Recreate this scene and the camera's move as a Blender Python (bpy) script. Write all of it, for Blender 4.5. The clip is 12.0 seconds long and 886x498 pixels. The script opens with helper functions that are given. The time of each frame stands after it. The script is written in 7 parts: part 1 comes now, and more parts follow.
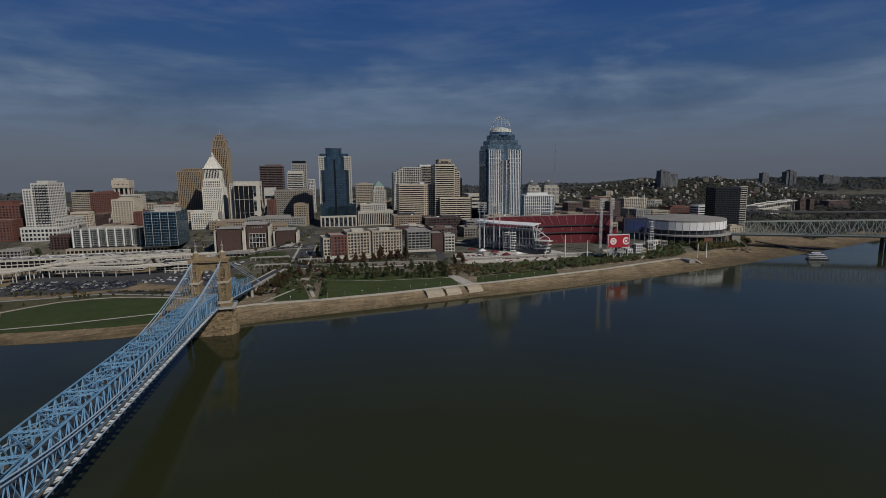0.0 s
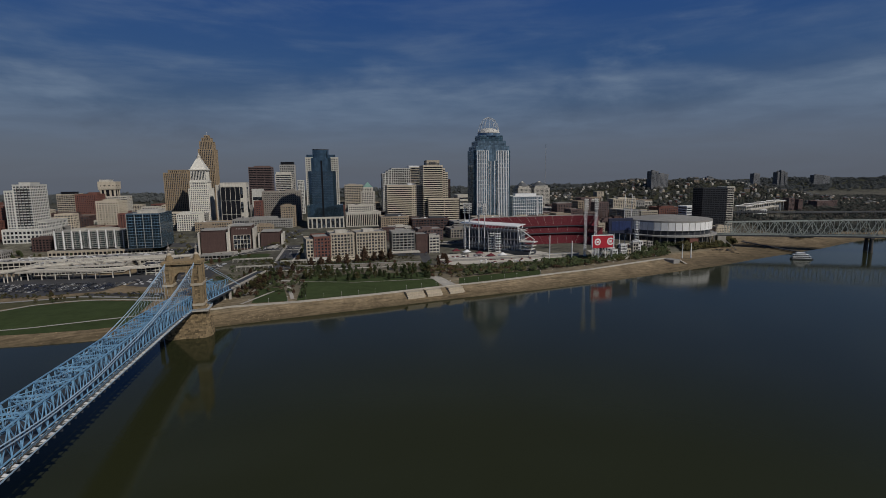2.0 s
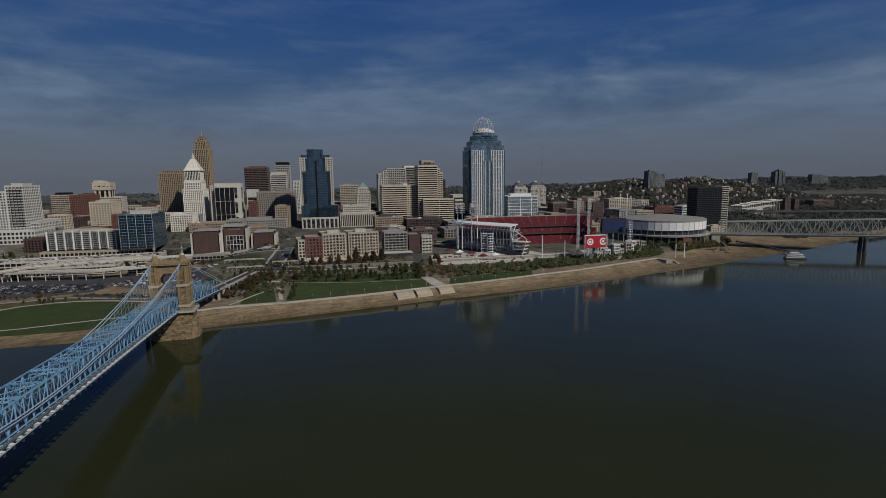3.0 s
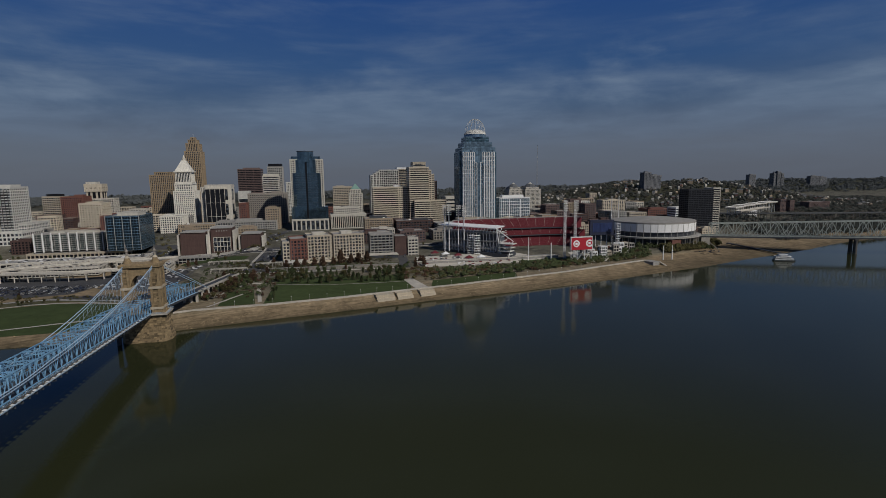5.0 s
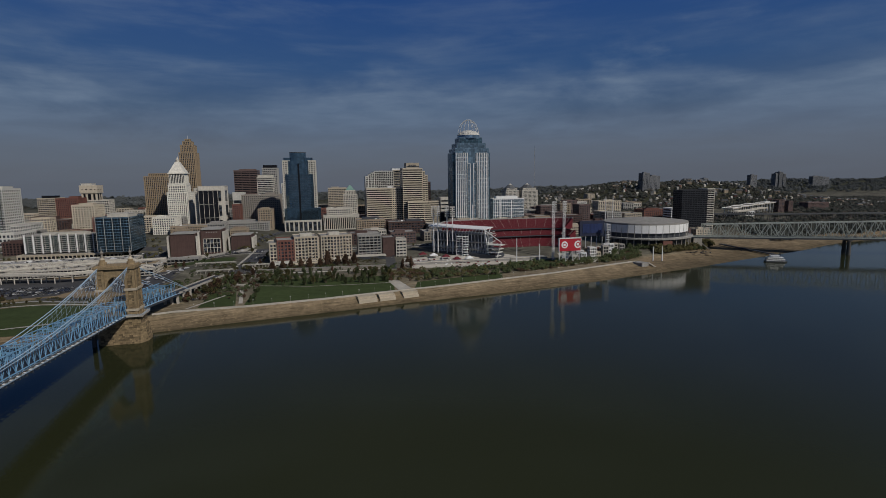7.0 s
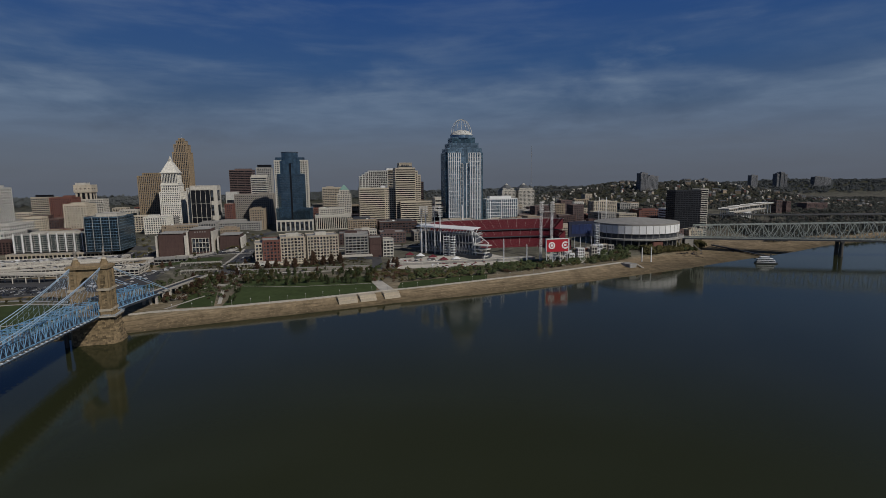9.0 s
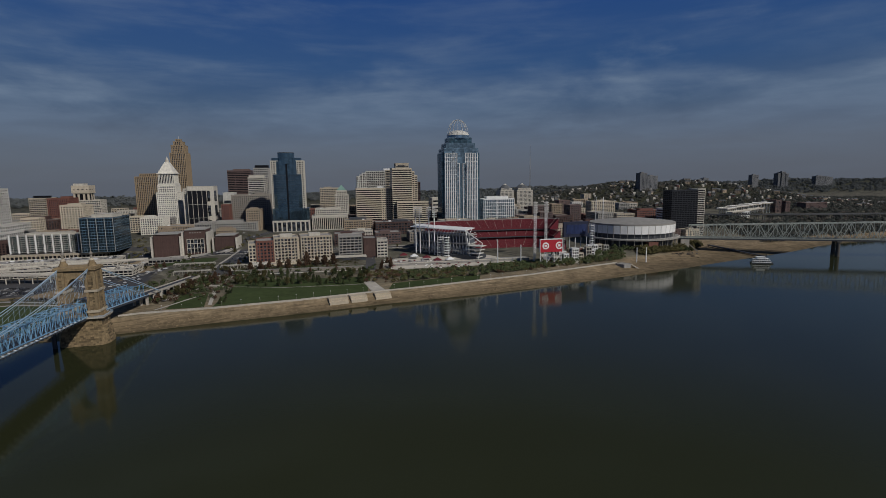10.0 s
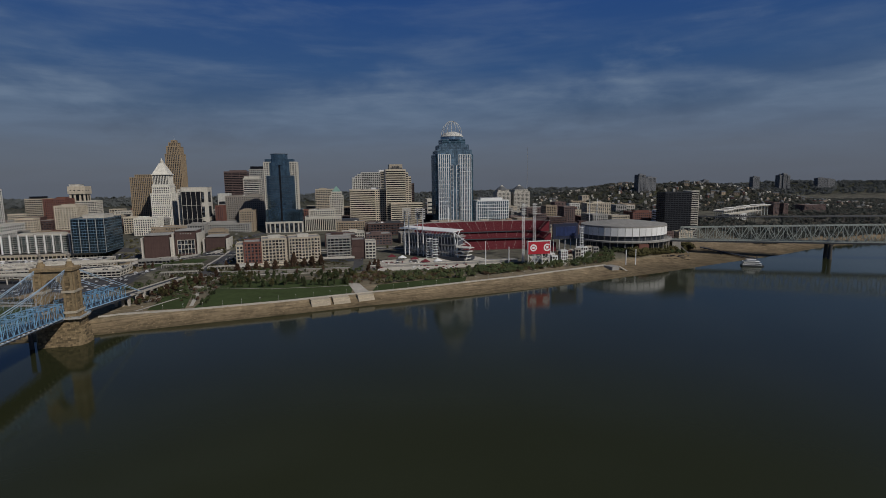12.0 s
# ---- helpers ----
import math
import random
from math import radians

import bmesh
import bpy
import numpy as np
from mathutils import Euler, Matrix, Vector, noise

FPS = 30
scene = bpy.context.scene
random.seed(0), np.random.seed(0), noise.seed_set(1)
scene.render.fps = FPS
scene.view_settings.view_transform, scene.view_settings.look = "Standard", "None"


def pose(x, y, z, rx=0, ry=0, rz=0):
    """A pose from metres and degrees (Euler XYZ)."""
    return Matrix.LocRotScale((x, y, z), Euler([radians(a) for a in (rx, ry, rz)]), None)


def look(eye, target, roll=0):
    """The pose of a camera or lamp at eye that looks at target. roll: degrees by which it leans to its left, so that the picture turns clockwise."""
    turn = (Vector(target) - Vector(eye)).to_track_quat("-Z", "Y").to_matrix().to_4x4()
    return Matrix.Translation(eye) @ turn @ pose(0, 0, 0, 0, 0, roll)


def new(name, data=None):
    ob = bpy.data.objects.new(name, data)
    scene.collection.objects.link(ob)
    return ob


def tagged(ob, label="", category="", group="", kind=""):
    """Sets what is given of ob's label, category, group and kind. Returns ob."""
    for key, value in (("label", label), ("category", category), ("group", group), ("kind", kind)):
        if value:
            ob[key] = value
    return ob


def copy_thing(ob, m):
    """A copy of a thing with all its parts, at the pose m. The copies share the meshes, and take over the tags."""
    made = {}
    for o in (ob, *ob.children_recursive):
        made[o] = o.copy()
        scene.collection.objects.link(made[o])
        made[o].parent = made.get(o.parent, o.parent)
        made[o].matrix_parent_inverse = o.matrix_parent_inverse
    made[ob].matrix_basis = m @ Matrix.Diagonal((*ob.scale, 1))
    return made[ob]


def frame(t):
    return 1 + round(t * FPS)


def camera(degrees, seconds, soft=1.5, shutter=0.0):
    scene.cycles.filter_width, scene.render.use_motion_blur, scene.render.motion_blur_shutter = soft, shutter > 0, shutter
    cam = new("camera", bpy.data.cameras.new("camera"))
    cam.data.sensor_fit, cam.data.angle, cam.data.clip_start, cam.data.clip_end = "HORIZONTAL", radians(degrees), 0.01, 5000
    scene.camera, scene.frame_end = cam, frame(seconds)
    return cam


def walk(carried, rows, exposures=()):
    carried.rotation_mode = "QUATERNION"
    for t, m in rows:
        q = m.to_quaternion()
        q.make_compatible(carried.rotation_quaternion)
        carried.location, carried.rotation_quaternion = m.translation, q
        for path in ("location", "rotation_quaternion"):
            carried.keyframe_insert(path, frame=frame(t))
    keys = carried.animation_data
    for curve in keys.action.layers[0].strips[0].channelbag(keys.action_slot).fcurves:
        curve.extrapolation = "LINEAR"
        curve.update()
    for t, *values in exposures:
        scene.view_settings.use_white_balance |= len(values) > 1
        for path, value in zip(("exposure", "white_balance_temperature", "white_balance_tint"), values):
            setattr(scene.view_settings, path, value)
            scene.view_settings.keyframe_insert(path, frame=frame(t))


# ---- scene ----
cam = camera(82.0, 12.0, soft=0.75)
PATH = [
    (0, (-5.555, -0.246, 119.26), (-5.519, 1.733, 118.974), -0.5),
    (0.5, (-2.181, 0.28, 119.165), (-2.142, 2.259, 118.879), -0.5),
    (1, (1.378, 0.843, 118.998), (1.421, 2.822, 118.713), -0.5),
    (1.5, (5.275, 1.484, 118.86), (5.324, 3.463, 118.576), -0.6),
    (2, (9.238, 1.831, 118.721), (9.291, 3.811, 118.439), -0.6),
    (2.5, (13.699, 2.297, 118.71), (13.754, 4.276, 118.428), -0.6),
    (3, (18.778, 3.047, 118.77), (18.832, 5.026, 118.488), -0.7),
    (5, (38.889, 5.376, 118.481), (38.938, 7.357, 118.205), -0.7),
    (5.5, (44.021, 5.941, 118.452), (44.068, 7.921, 118.176), -0.7),
    (6, (49.237, 6.558, 118.447), (49.279, 8.538, 118.171), -0.7),
    (6.5, (54.402, 6.906, 118.376), (54.442, 8.886, 118.103), -0.7),
    (7, (59.601, 7.307, 118.268), (59.635, 9.288, 117.996), -0.8),
    (9, (80.901, 10.305, 118.486), (80.922, 12.286, 118.213), -0.7),
    (9.5, (86.242, 10.763, 118.608), (86.258, 12.745, 118.335), -0.7),
    (10, (91.408, 11.253, 118.852), (91.421, 13.234, 118.579), -0.8),
    (10.5, (96.41, 11.687, 118.976), (96.418, 13.668, 118.704), -0.7),
    (11, (101.444, 12.145, 118.992), (101.45, 14.126, 118.721), -0.7),
    (11.5, (106.48, 12.316, 118.948), (106.483, 14.297, 118.679), -0.7),
    (12, (111.423, 12.257, 118.994), (111.422, 14.239, 118.726), -0.7),
]
walk(cam, [(t, look(eye, target, roll)) for t, eye, target, roll in PATH])

# ---- world and sun ----
SUN_EL, SUN_AZ = 39.5, 47.0          # degrees up, and to the right of straight behind the first view
sun_way = Vector((math.sin(radians(SUN_AZ)) * math.cos(radians(SUN_EL)), -math.cos(radians(SUN_AZ)) * math.cos(radians(SUN_EL)), math.sin(radians(SUN_EL))))
sun = new("sun", bpy.data.lights.new("sun", "SUN"))
sun.data.energy, sun.data.angle, sun.data.color = 2.6, radians(0.53), (1.0, 0.95, 0.88)
sun.matrix_world = look(sun_way * 1000, (0, 0, 0))

world = bpy.data.worlds.new("sky")
scene.world = world
world.use_nodes = True
wn, wl = world.node_tree.nodes, world.node_tree.links
wn.clear()


def wnode(kind, **kw):
    n = wn.new(kind)
    for k, v in kw.items():
        n.inputs[k].default_value = v
    return n


sky = wn.new("ShaderNodeTexSky")
sky.sky_type, sky.sun_disc = "NISHITA", False
sky.sun_elevation, sky.sun_rotation = radians(SUN_EL), radians(180 - SUN_AZ)
sky.air_density, sky.dust_density, sky.ozone_density = 1.0, 0.6, 2.0
coord = wn.new("ShaderNodeTexCoord")
sep = wn.new("ShaderNodeSeparateXYZ")
wl.new(coord.outputs["Generated"], sep.inputs[0])
# the deep, polarised blue of the upper sky over grey haze, laid over the clear-sky model
tint = wn.new("ShaderNodeValToRGB")
wl.new(sep.outputs["Z"], tint.inputs[0])
el = tint.color_ramp.elements
el[0].position, el[0].color = 0.0, (0.090, 0.094, 0.115, 1)
el[1].position, el[1].color = 1.0, (0.022, 0.050, 0.125, 1)
for pos, c in ((0.06, (0.093, 0.106, 0.144, 1)), (0.13, (0.055, 0.101, 0.193, 1)), (0.20, (0.029, 0.084, 0.220, 1)), (0.31, (0.016, 0.065, 0.228, 1)), (0.45, (0.014, 0.034, 0.095, 1))):
    e = el.new(pos)
    e.color = c
dim = wn.new("ShaderNodeVectorMath")
dim.operation = "SCALE"
dim.inputs["Scale"].default_value = 0.03
wl.new(sky.outputs[0], dim.inputs[0])
mul = wn.new("ShaderNodeMixRGB")
mul.inputs[0].default_value = 0.86
wl.new(dim.outputs[0], mul.inputs[1])
wl.new(tint.outputs[0], mul.inputs[2])


def cirrus(scale, turn, size, detail, lo, hi, seed):
    m = wn.new("ShaderNodeMapping")
    m.inputs["Location"].default_value = (seed, seed * 0.7, seed * 0.3)
    m.inputs["Rotation"].default_value = (0.0, radians(turn), 0.0)
    m.inputs["Scale"].default_value = scale
    wl.new(coord.outputs["Generated"], m.inputs[0])
    c = wnode("ShaderNodeTexNoise", Scale=size, Detail=detail, Roughness=0.55, Distortion=0.25)
    wl.new(m.outputs[0], c.inputs["Vector"])
    r = wn.new("ShaderNodeMapRange")
    r.interpolation_type = "SMOOTHSTEP"
    r.inputs["From Min"].default_value, r.inputs["From Max"].default_value = lo, hi
    wl.new(c.outputs[0], r.inputs[0])
    return r.outputs[0]


def wmath(op, a, b):
    n = wn.new("ShaderNodeMath")
    n.operation = op
    for k, s in enumerate((a, b)):
        if isinstance(s, float):
            n.inputs[k].default_value = s
        else:
            wl.new(s, n.inputs[k])
    return n.outputs[0]


# thin cirrus: a grey veil low down whose ragged upper edge climbs to the east, slanting streaks above it
veil_n = cirrus((1.1, 1.1, 3.0), 12, 2.3, 6.0, 0.30, 0.70, 4.2)
streak = cirrus((1.3, 1.3, 8.5), 17, 2.6, 8.0, 0.44, 0.76, 7.7)
fine = cirrus((2.2, 2.2, 13.0), 20, 3.0, 9.0, 0.32, 0.78, 1.3)
wisp = cirrus((1.6, 1.6, 5.5), 38, 2.0, 8.0, 0.50, 0.82, 2.9)
rim = wn.new("ShaderNodeMapRange")
rim.interpolation_type = "SMOOTHSTEP"
rim.inputs["From Min"].default_value, rim.inputs["From Max"].default_value = 0.0, 0.75
rim.inputs["To Min"].default_value, rim.inputs["To Max"].default_value = 0.125, 0.205
wl.new(sep.outputs["X"], rim.inputs[0])
edge = wmath("ADD", wmath("SUBTRACT", rim.outputs[0], sep.outputs["Z"]), wmath("MULTIPLY", wmath("SUBTRACT", veil_n, 0.5), 0.15))
veil = wn.new("ShaderNodeMapRange")
veil.interpolation_type = "SMOOTHSTEP"
veil.inputs["From Min"].default_value, veil.inputs["From Max"].default_value = -0.045, 0.05
wl.new(edge, veil.inputs[0])
grain = wn.new("ShaderNodeMapRange")
grain.inputs["From Min"].default_value, grain.inputs["From Max"].default_value = 0.04, 0.17
grain.inputs["To Min"].default_value, grain.inputs["To Max"].default_value = 0.05, 0.55
wl.new(sep.outputs["Z"], grain.inputs[0])
base = wn.new("ShaderNodeMapRange")
base.inputs["From Min"].default_value, base.inputs["From Max"].default_value = 0.02, 0.15
base.inputs["To Min"].default_value, base.inputs["To Max"].default_value = 0.24, 0.50
wl.new(sep.outputs["Z"], base.inputs[0])
body = wmath("MULTIPLY", veil.outputs[0], wmath("ADD", wmath("MULTIPLY", wmath("SUBTRACT", fine, 0.45), grain.outputs[0]), base.outputs[0]))
lift = wn.new("ShaderNodeMapRange")
lift.interpolation_type = "SMOOTHSTEP"
lift.inputs["From Min"].default_value, lift.inputs["From Max"].default_value = 0.05, 0.16
wl.new(sep.outputs["Z"], lift.inputs[0])
west = wn.new("ShaderNodeMapRange")
west.inputs["From Min"].default_value, west.inputs["From Max"].default_value = -0.65, 0.0
west.inputs["To Min"].default_value, west.inputs["To Max"].default_value = 2.1, 1.0
wl.new(sep.outputs["X"], west.inputs[0])
high = wmath("MULTIPLY", wmath("MULTIPLY", wmath("ADD", wmath("MULTIPLY", streak, 0.22), wmath("MULTIPLY", wisp, 0.26)), lift.outputs[0]), west.outputs[0])
cf = wmath("MINIMUM", wmath("ADD", body, high), 0.85)
cm = wn.new("ShaderNodeMixRGB")
cm.inputs[2].default_value = (0.160, 0.220, 0.315, 1)
wl.new(cf, cm.inputs[0])
wl.new(mul.outputs[0], cm.inputs[1])
bg = wn.new("ShaderNodeBackground")
bg.inputs["Strength"].default_value = 0.9
wl.new(cm.outputs[0], bg.inputs[0])
wo = wn.new("ShaderNodeOutputWorld")
wl.new(bg.outputs[0], wo.inputs[0])


# ---- materials ----
def mat(name, col, rough=0.75, var=0.24, scale=0.25, metal=0.0, bump=0.0, spec=0.4, rnd=0.10, fine=6.0):
    """A surface with large stains, fine grain and a little difference from piece to piece."""
    m = bpy.data.materials.new(name)
    m.use_nodes = True
    n, l = m.node_tree.nodes, m.node_tree.links
    b = n["Principled BSDF"]
    b.inputs["Roughness"].default_value, b.inputs["Metallic"].default_value = rough, metal
    b.inputs["Specular IOR Level"].default_value = spec
    tc = n.new("ShaderNodeTexCoord")
    a = n.new("ShaderNodeTexNoise")
    a.inputs["Scale"].default_value, a.inputs["Detail"].default_value = scale, 4.0
    f = n.new("ShaderNodeTexNoise")
    f.inputs["Scale"].default_value, f.inputs["Detail"].default_value = scale * fine, 3.0
    l.new(tc.outputs["Object"], a.inputs["Vector"])
    l.new(tc.outputs["Object"], f.inputs["Vector"])
    # rain streaks, drawn out downwards
    mp = n.new("ShaderNodeMapping")
    mp.inputs["Scale"].default_value = (1.0, 1.0, 0.07)
    l.new(tc.outputs["Object"], mp.inputs[0])
    rain = n.new("ShaderNodeTexNoise")
    rain.inputs["Scale"].default_value, rain.inputs["Detail"].default_value = scale * 2.4, 3.0
    l.new(mp.outputs[0], rain.inputs["Vector"])
    oi = n.new("ShaderNodeObjectInfo")
    s0 = n.new("ShaderNodeMath")
    s0.operation = "ADD"
    l.new(a.outputs[0], s0.inputs[0])
    l.new(f.outputs[0], s0.inputs[1])
    s1 = n.new("ShaderNodeMath")
    s1.operation = "MULTIPLY_ADD"
    s1.inputs[1].default_value = 0.9
    l.new(rain.outputs[0], s1.inputs[0])
    l.new(s0.outputs[0], s1.inputs[2])
    mr = n.new("ShaderNodeMapRange")
    mr.inputs["From Min"].default_value, mr.inputs["From Max"].default_value = 1.0, 1.9
    mr.inputs["To Min"].default_value, mr.inputs["To Max"].default_value = 1 - var, 1 + var
    l.new(s1.outputs[0], mr.inputs[0])
    rr = n.new("ShaderNodeMapRange")
    rr.inputs["To Min"].default_value, rr.inputs["To Max"].default_value = 1 - rnd, 1 + rnd
    l.new(oi.outputs["Random"], rr.inputs[0])
    pm = n.new("ShaderNodeMath")
    pm.operation = "MULTIPLY"
    l.new(mr.outputs[0], pm.inputs[0])
    l.new(rr.outputs[0], pm.inputs[1])
    mx = n.new("ShaderNodeVectorMath")
    mx.operation = "SCALE"
    mx.inputs[0].default_value = col
    l.new(pm.outputs[0], mx.inputs["Scale"])
    l.new(mx.outputs[0], b.inputs["Base Color"])
    if bump:
        bp = n.new("ShaderNodeBump")
        bp.inputs["Strength"].default_value, bp.inputs["Distance"].default_value = 0.5, bump
        l.new(f.outputs[0], bp.inputs["Height"])
        l.new(bp.outputs[0], b.inputs["Normal"])
    return m


def glass_mat(name, col, metal=0.55, rough=0.09, pane=1.5):
    m = mat(name, col, rough, 0.35, 0.12, metal, 0, 0.6, 0.15, 2.5)
    n, l = m.node_tree.nodes, m.node_tree.links
    tc = n.new("ShaderNodeTexCoord")
    w = n.new("ShaderNodeTexNoise")
    w.inputs["Scale"].default_value = 0.18
    l.new(tc.outputs["Object"], w.inputs["Vector"])
    # blinds and lit rooms: each pane a little different
    snap = n.new("ShaderNodeVectorMath")
    snap.operation = "SNAP"
    snap.inputs[1].default_value = (4.0, 4.0, 3.8)
    l.new(tc.outputs["Object"], snap.inputs[0])
    wh = n.new("ShaderNodeTexWhiteNoise")
    l.new(snap.outputs[0], wh.inputs["Vector"])
    mr = n.new("ShaderNodeMapRange")
    mr.inputs["From Min"].default_value, mr.inputs["To Min"].default_value, mr.inputs["To Max"].default_value = 0.35, 0.7, pane
    l.new(wh.outputs[0], mr.inputs[0])
    b = n["Principled BSDF"]
    sc = n.new("ShaderNodeVectorMath")
    sc.operation = "SCALE"
    l.new(b.inputs["Base Color"].links[0].from_socket, sc.inputs[0])
    l.new(mr.outputs[0], sc.inputs["Scale"])
    l.new(sc.outputs[0], b.inputs["Base Color"])
    bp = n.new("ShaderNodeBump")
    bp.inputs["Strength"].default_value, bp.inputs["Distance"].default_value = 0.25, 0.25
    l.new(w.outputs[0], bp.inputs["Height"])
    l.new(bp.outputs[0], n["Principled BSDF"].inputs["Normal"])
    return m


WHITE = mat("white_concrete", (0.56, 0.55, 0.51))
PALE = mat("pale_limestone", (0.50, 0.47, 0.41))
CREAM = mat("cream_stone", (0.53, 0.465, 0.365))
BEIGE = mat("beige_precast", (0.42, 0.365, 0.285))
TAN = mat("tan_brick", (0.31, 0.245, 0.175))
TERRA = mat("white_terracotta", (0.72, 0.69, 0.61), 0.6)
BROWNGREY = mat("brown_grey_stone", (0.26, 0.235, 0.205))
CAREW = mat("buff_brick", (0.285, 0.215, 0.138))
BROWN = mat("brown_stone", (0.078, 0.046, 0.040))
BRICK = mat("red_brick", (0.155, 0.066, 0.05))
DKBRICK = mat("dark_brick", (0.125, 0.085, 0.078))
GREY = mat("grey_concrete", (0.30, 0.29, 0.27))
DARK = mat("dark_steel", (0.05, 0.055, 0.065), 0.5)
# black panels and panes; also painted shade inside open parking bays
BLACK = mat("black_panel_and_shade", (0.012, 0.013, 0.016), 0.25, 0.16, 0.25, 0, 0, 0.25)
ROOF = mat("gravel_roof", (0.27, 0.26, 0.24), 0.9, 0.25, 0.12)
PAINT = mat("white_paint", (0.75, 0.75, 0.74), 0.5, 0.08)
RED = mat("red_seats", (0.118, 0.013, 0.020), 0.6, 0.2)
GLASS = glass_mat("window_glass", (0.022, 0.026, 0.032), 0.1, 0.12, 4.0)
BLUEGL = glass_mat("blue_glass", (0.07, 0.14, 0.18))
DEEPGL = glass_mat("deep_blue_glass", (0.060, 0.105, 0.145), 0.75, 0.08, 1.1)
SKYGL = glass_mat("sky_blue_glass", (0.19, 0.28, 0.36), 0.5, 0.12, 1.2)
SHEERGL = glass_mat("sheer_blue_glass", (0.165, 0.27, 0.365), 0.85, 0.06, 0.85)
TEAL = glass_mat("green_glass", (0.045, 0.075, 0.078), 0.4, 0.12)
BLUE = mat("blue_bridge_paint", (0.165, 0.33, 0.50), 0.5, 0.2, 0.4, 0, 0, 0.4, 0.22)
LTBLUE = mat("pale_blue_cable", (0.36, 0.48, 0.60), 0.5, 0.1)
STONE = mat("tower_sandstone", (0.25, 0.185, 0.105), 0.9, 0.45, 0.45, 0, 0.35)
ASHLAR = mat("sandstone_blocks", (0.25, 0.185, 0.105), 0.9, 0.35, 0.6, 0, 0.3)
an, al = ASHLAR.node_tree.nodes, ASHLAR.node_tree.links
ageo, amr, amul = an.new("ShaderNodeNewGeometry"), an.new("ShaderNodeMapRange"), an.new("ShaderNodeVectorMath")
amr.inputs["To Min"].default_value, amr.inputs["To Max"].default_value = 0.45, 1.42
amul.operation = "SCALE"
al.new(ageo.outputs["Random Per Island"], amr.inputs[0])
al.new(an["Principled BSDF"].inputs["Base Color"].links[0].from_socket, amul.inputs[0])
al.new(amr.outputs[0], amul.inputs["Scale"])
al.new(amul.outputs[0], an["Principled BSDF"].inputs["Base Color"])
PALESTONE = mat("pale_string_course", (0.44, 0.38, 0.29), 0.85, 0.2)
DECK = mat("deck_steel", (0.045, 0.05, 0.06), 0.7)
ASPHALT = mat("asphalt", (0.055, 0.055, 0.058), 0.9, 0.25, 0.05)
CONC = mat("pale_concrete", (0.42, 0.39, 0.34), 0.85, 0.2, 0.08)
GRASS = mat("mown_grass", (0.046, 0.063, 0.024), 0.95, 0.25, 0.04, 0, 0, 0.1)
ROUGHGRASS = mat("dry_rough_grass", (0.085, 0.082, 0.045), 0.95, 0.35, 0.06, 0, 0, 0.1)
LEAF = mat("green_leaves", (0.060, 0.074, 0.034), 0.9, 0.4, 0.3, 0, 0, 0.1, 0.35)
AUTUMN = mat("russet_leaves", (0.075, 0.046, 0.030), 0.9, 0.4, 0.3, 0, 0, 0.1, 0.3)
# grey autumn leaves with distance haze mixed into the colour, bluest on the ridge
RIDGE = mat("hazy_ridge_leaves", (0.096, 0.104, 0.104), 0.95, 0.2, 0.02, 0, 0, 0.05, 0)
WOOD = mat("hazy_hill_leaves", (0.074, 0.079, 0.070), 0.95, 0.35, 0.05, 0, 0, 0.05, 0)
WOODB = mat("hazy_hill_autumn_leaves", (0.104, 0.096, 0.082), 0.95, 0.35, 0.05, 0, 0, 0.05, 0)
OLIVE = mat("olive_leaves", (0.075, 0.068, 0.030), 0.9, 0.4, 0.3, 0, 0, 0.1, 0.35)
BARK = mat("bark", (0.09, 0.07, 0.05), 0.95)
TRUSS = mat("weathered_truss_paint", (0.33, 0.36, 0.33), 0.6)
# concrete of the far towers, its grey lightened and blued to carry haze
RIDGECON = mat("hazy_ridge_concrete", (0.165, 0.17, 0.18), 0.8)
SLATE = mat("slate_roof", (0.10, 0.105, 0.11), 0.8)
COPPER = mat("green_copper", (0.16, 0.28, 0.24), 0.7)


# ---- mesh helpers ----
def box(bm, x0, x1, y0, y1, z0, z1):
    v = [bm.verts.new(p) for p in ((x0, y0, z0), (x1, y0, z0), (x1, y1, z0), (x0, y1, z0), (x0, y0, z1), (x1, y0, z1), (x1, y1, z1), (x0, y1, z1))]
    for f in ((0, 3, 2, 1), (4, 5, 6, 7), (0, 1, 5, 4), (1, 2, 6, 5), (2, 3, 7, 6), (3, 0, 4, 7)):
        bm.faces.new([v[i] for i in f])


def prism(bm, pts, z0, z1, top=None):
    """An upright prism on the outline pts (anticlockwise); top: another outline for its upper end."""
    a = [bm.verts.new((x, y, z0)) for x, y in pts]
    b = [bm.verts.new((x, y, z1)) for x, y in (top or pts)]
    k = len(a)
    for i in range(k):
        bm.faces.new((a[i], a[(i + 1) % k], b[(i + 1) % k], b[i]))
    bm.faces.new(b)
    bm.faces.new(a[::-1])


def rod(bm, p, q, r, n=4, r2=None):
    p, q = Vector(p), Vector(q)
    d = (q - p).normalized()
    s = d.orthogonal().normalized() if abs(d.z) > 0.98 else d.cross(Vector((0, 0, 1))).normalized()
    u = d.cross(s)
    r2 = r if r2 is None else r2
    ring = []
    for c, k in ((p, r), (q, r2)):
        ring.append([bm.verts.new(c + (s * math.cos(2 * math.pi * (i + 0.5) / n) + u * math.sin(2 * math.pi * (i + 0.5) / n)) * k) for i in range(n)])
    for i in range(n):
        bm.faces.new((ring[0][i], ring[0][(i + 1) % n], ring[1][(i + 1) % n], ring[1][i]))
    bm.faces.new(ring[0][::-1])
    bm.faces.new(ring[1])


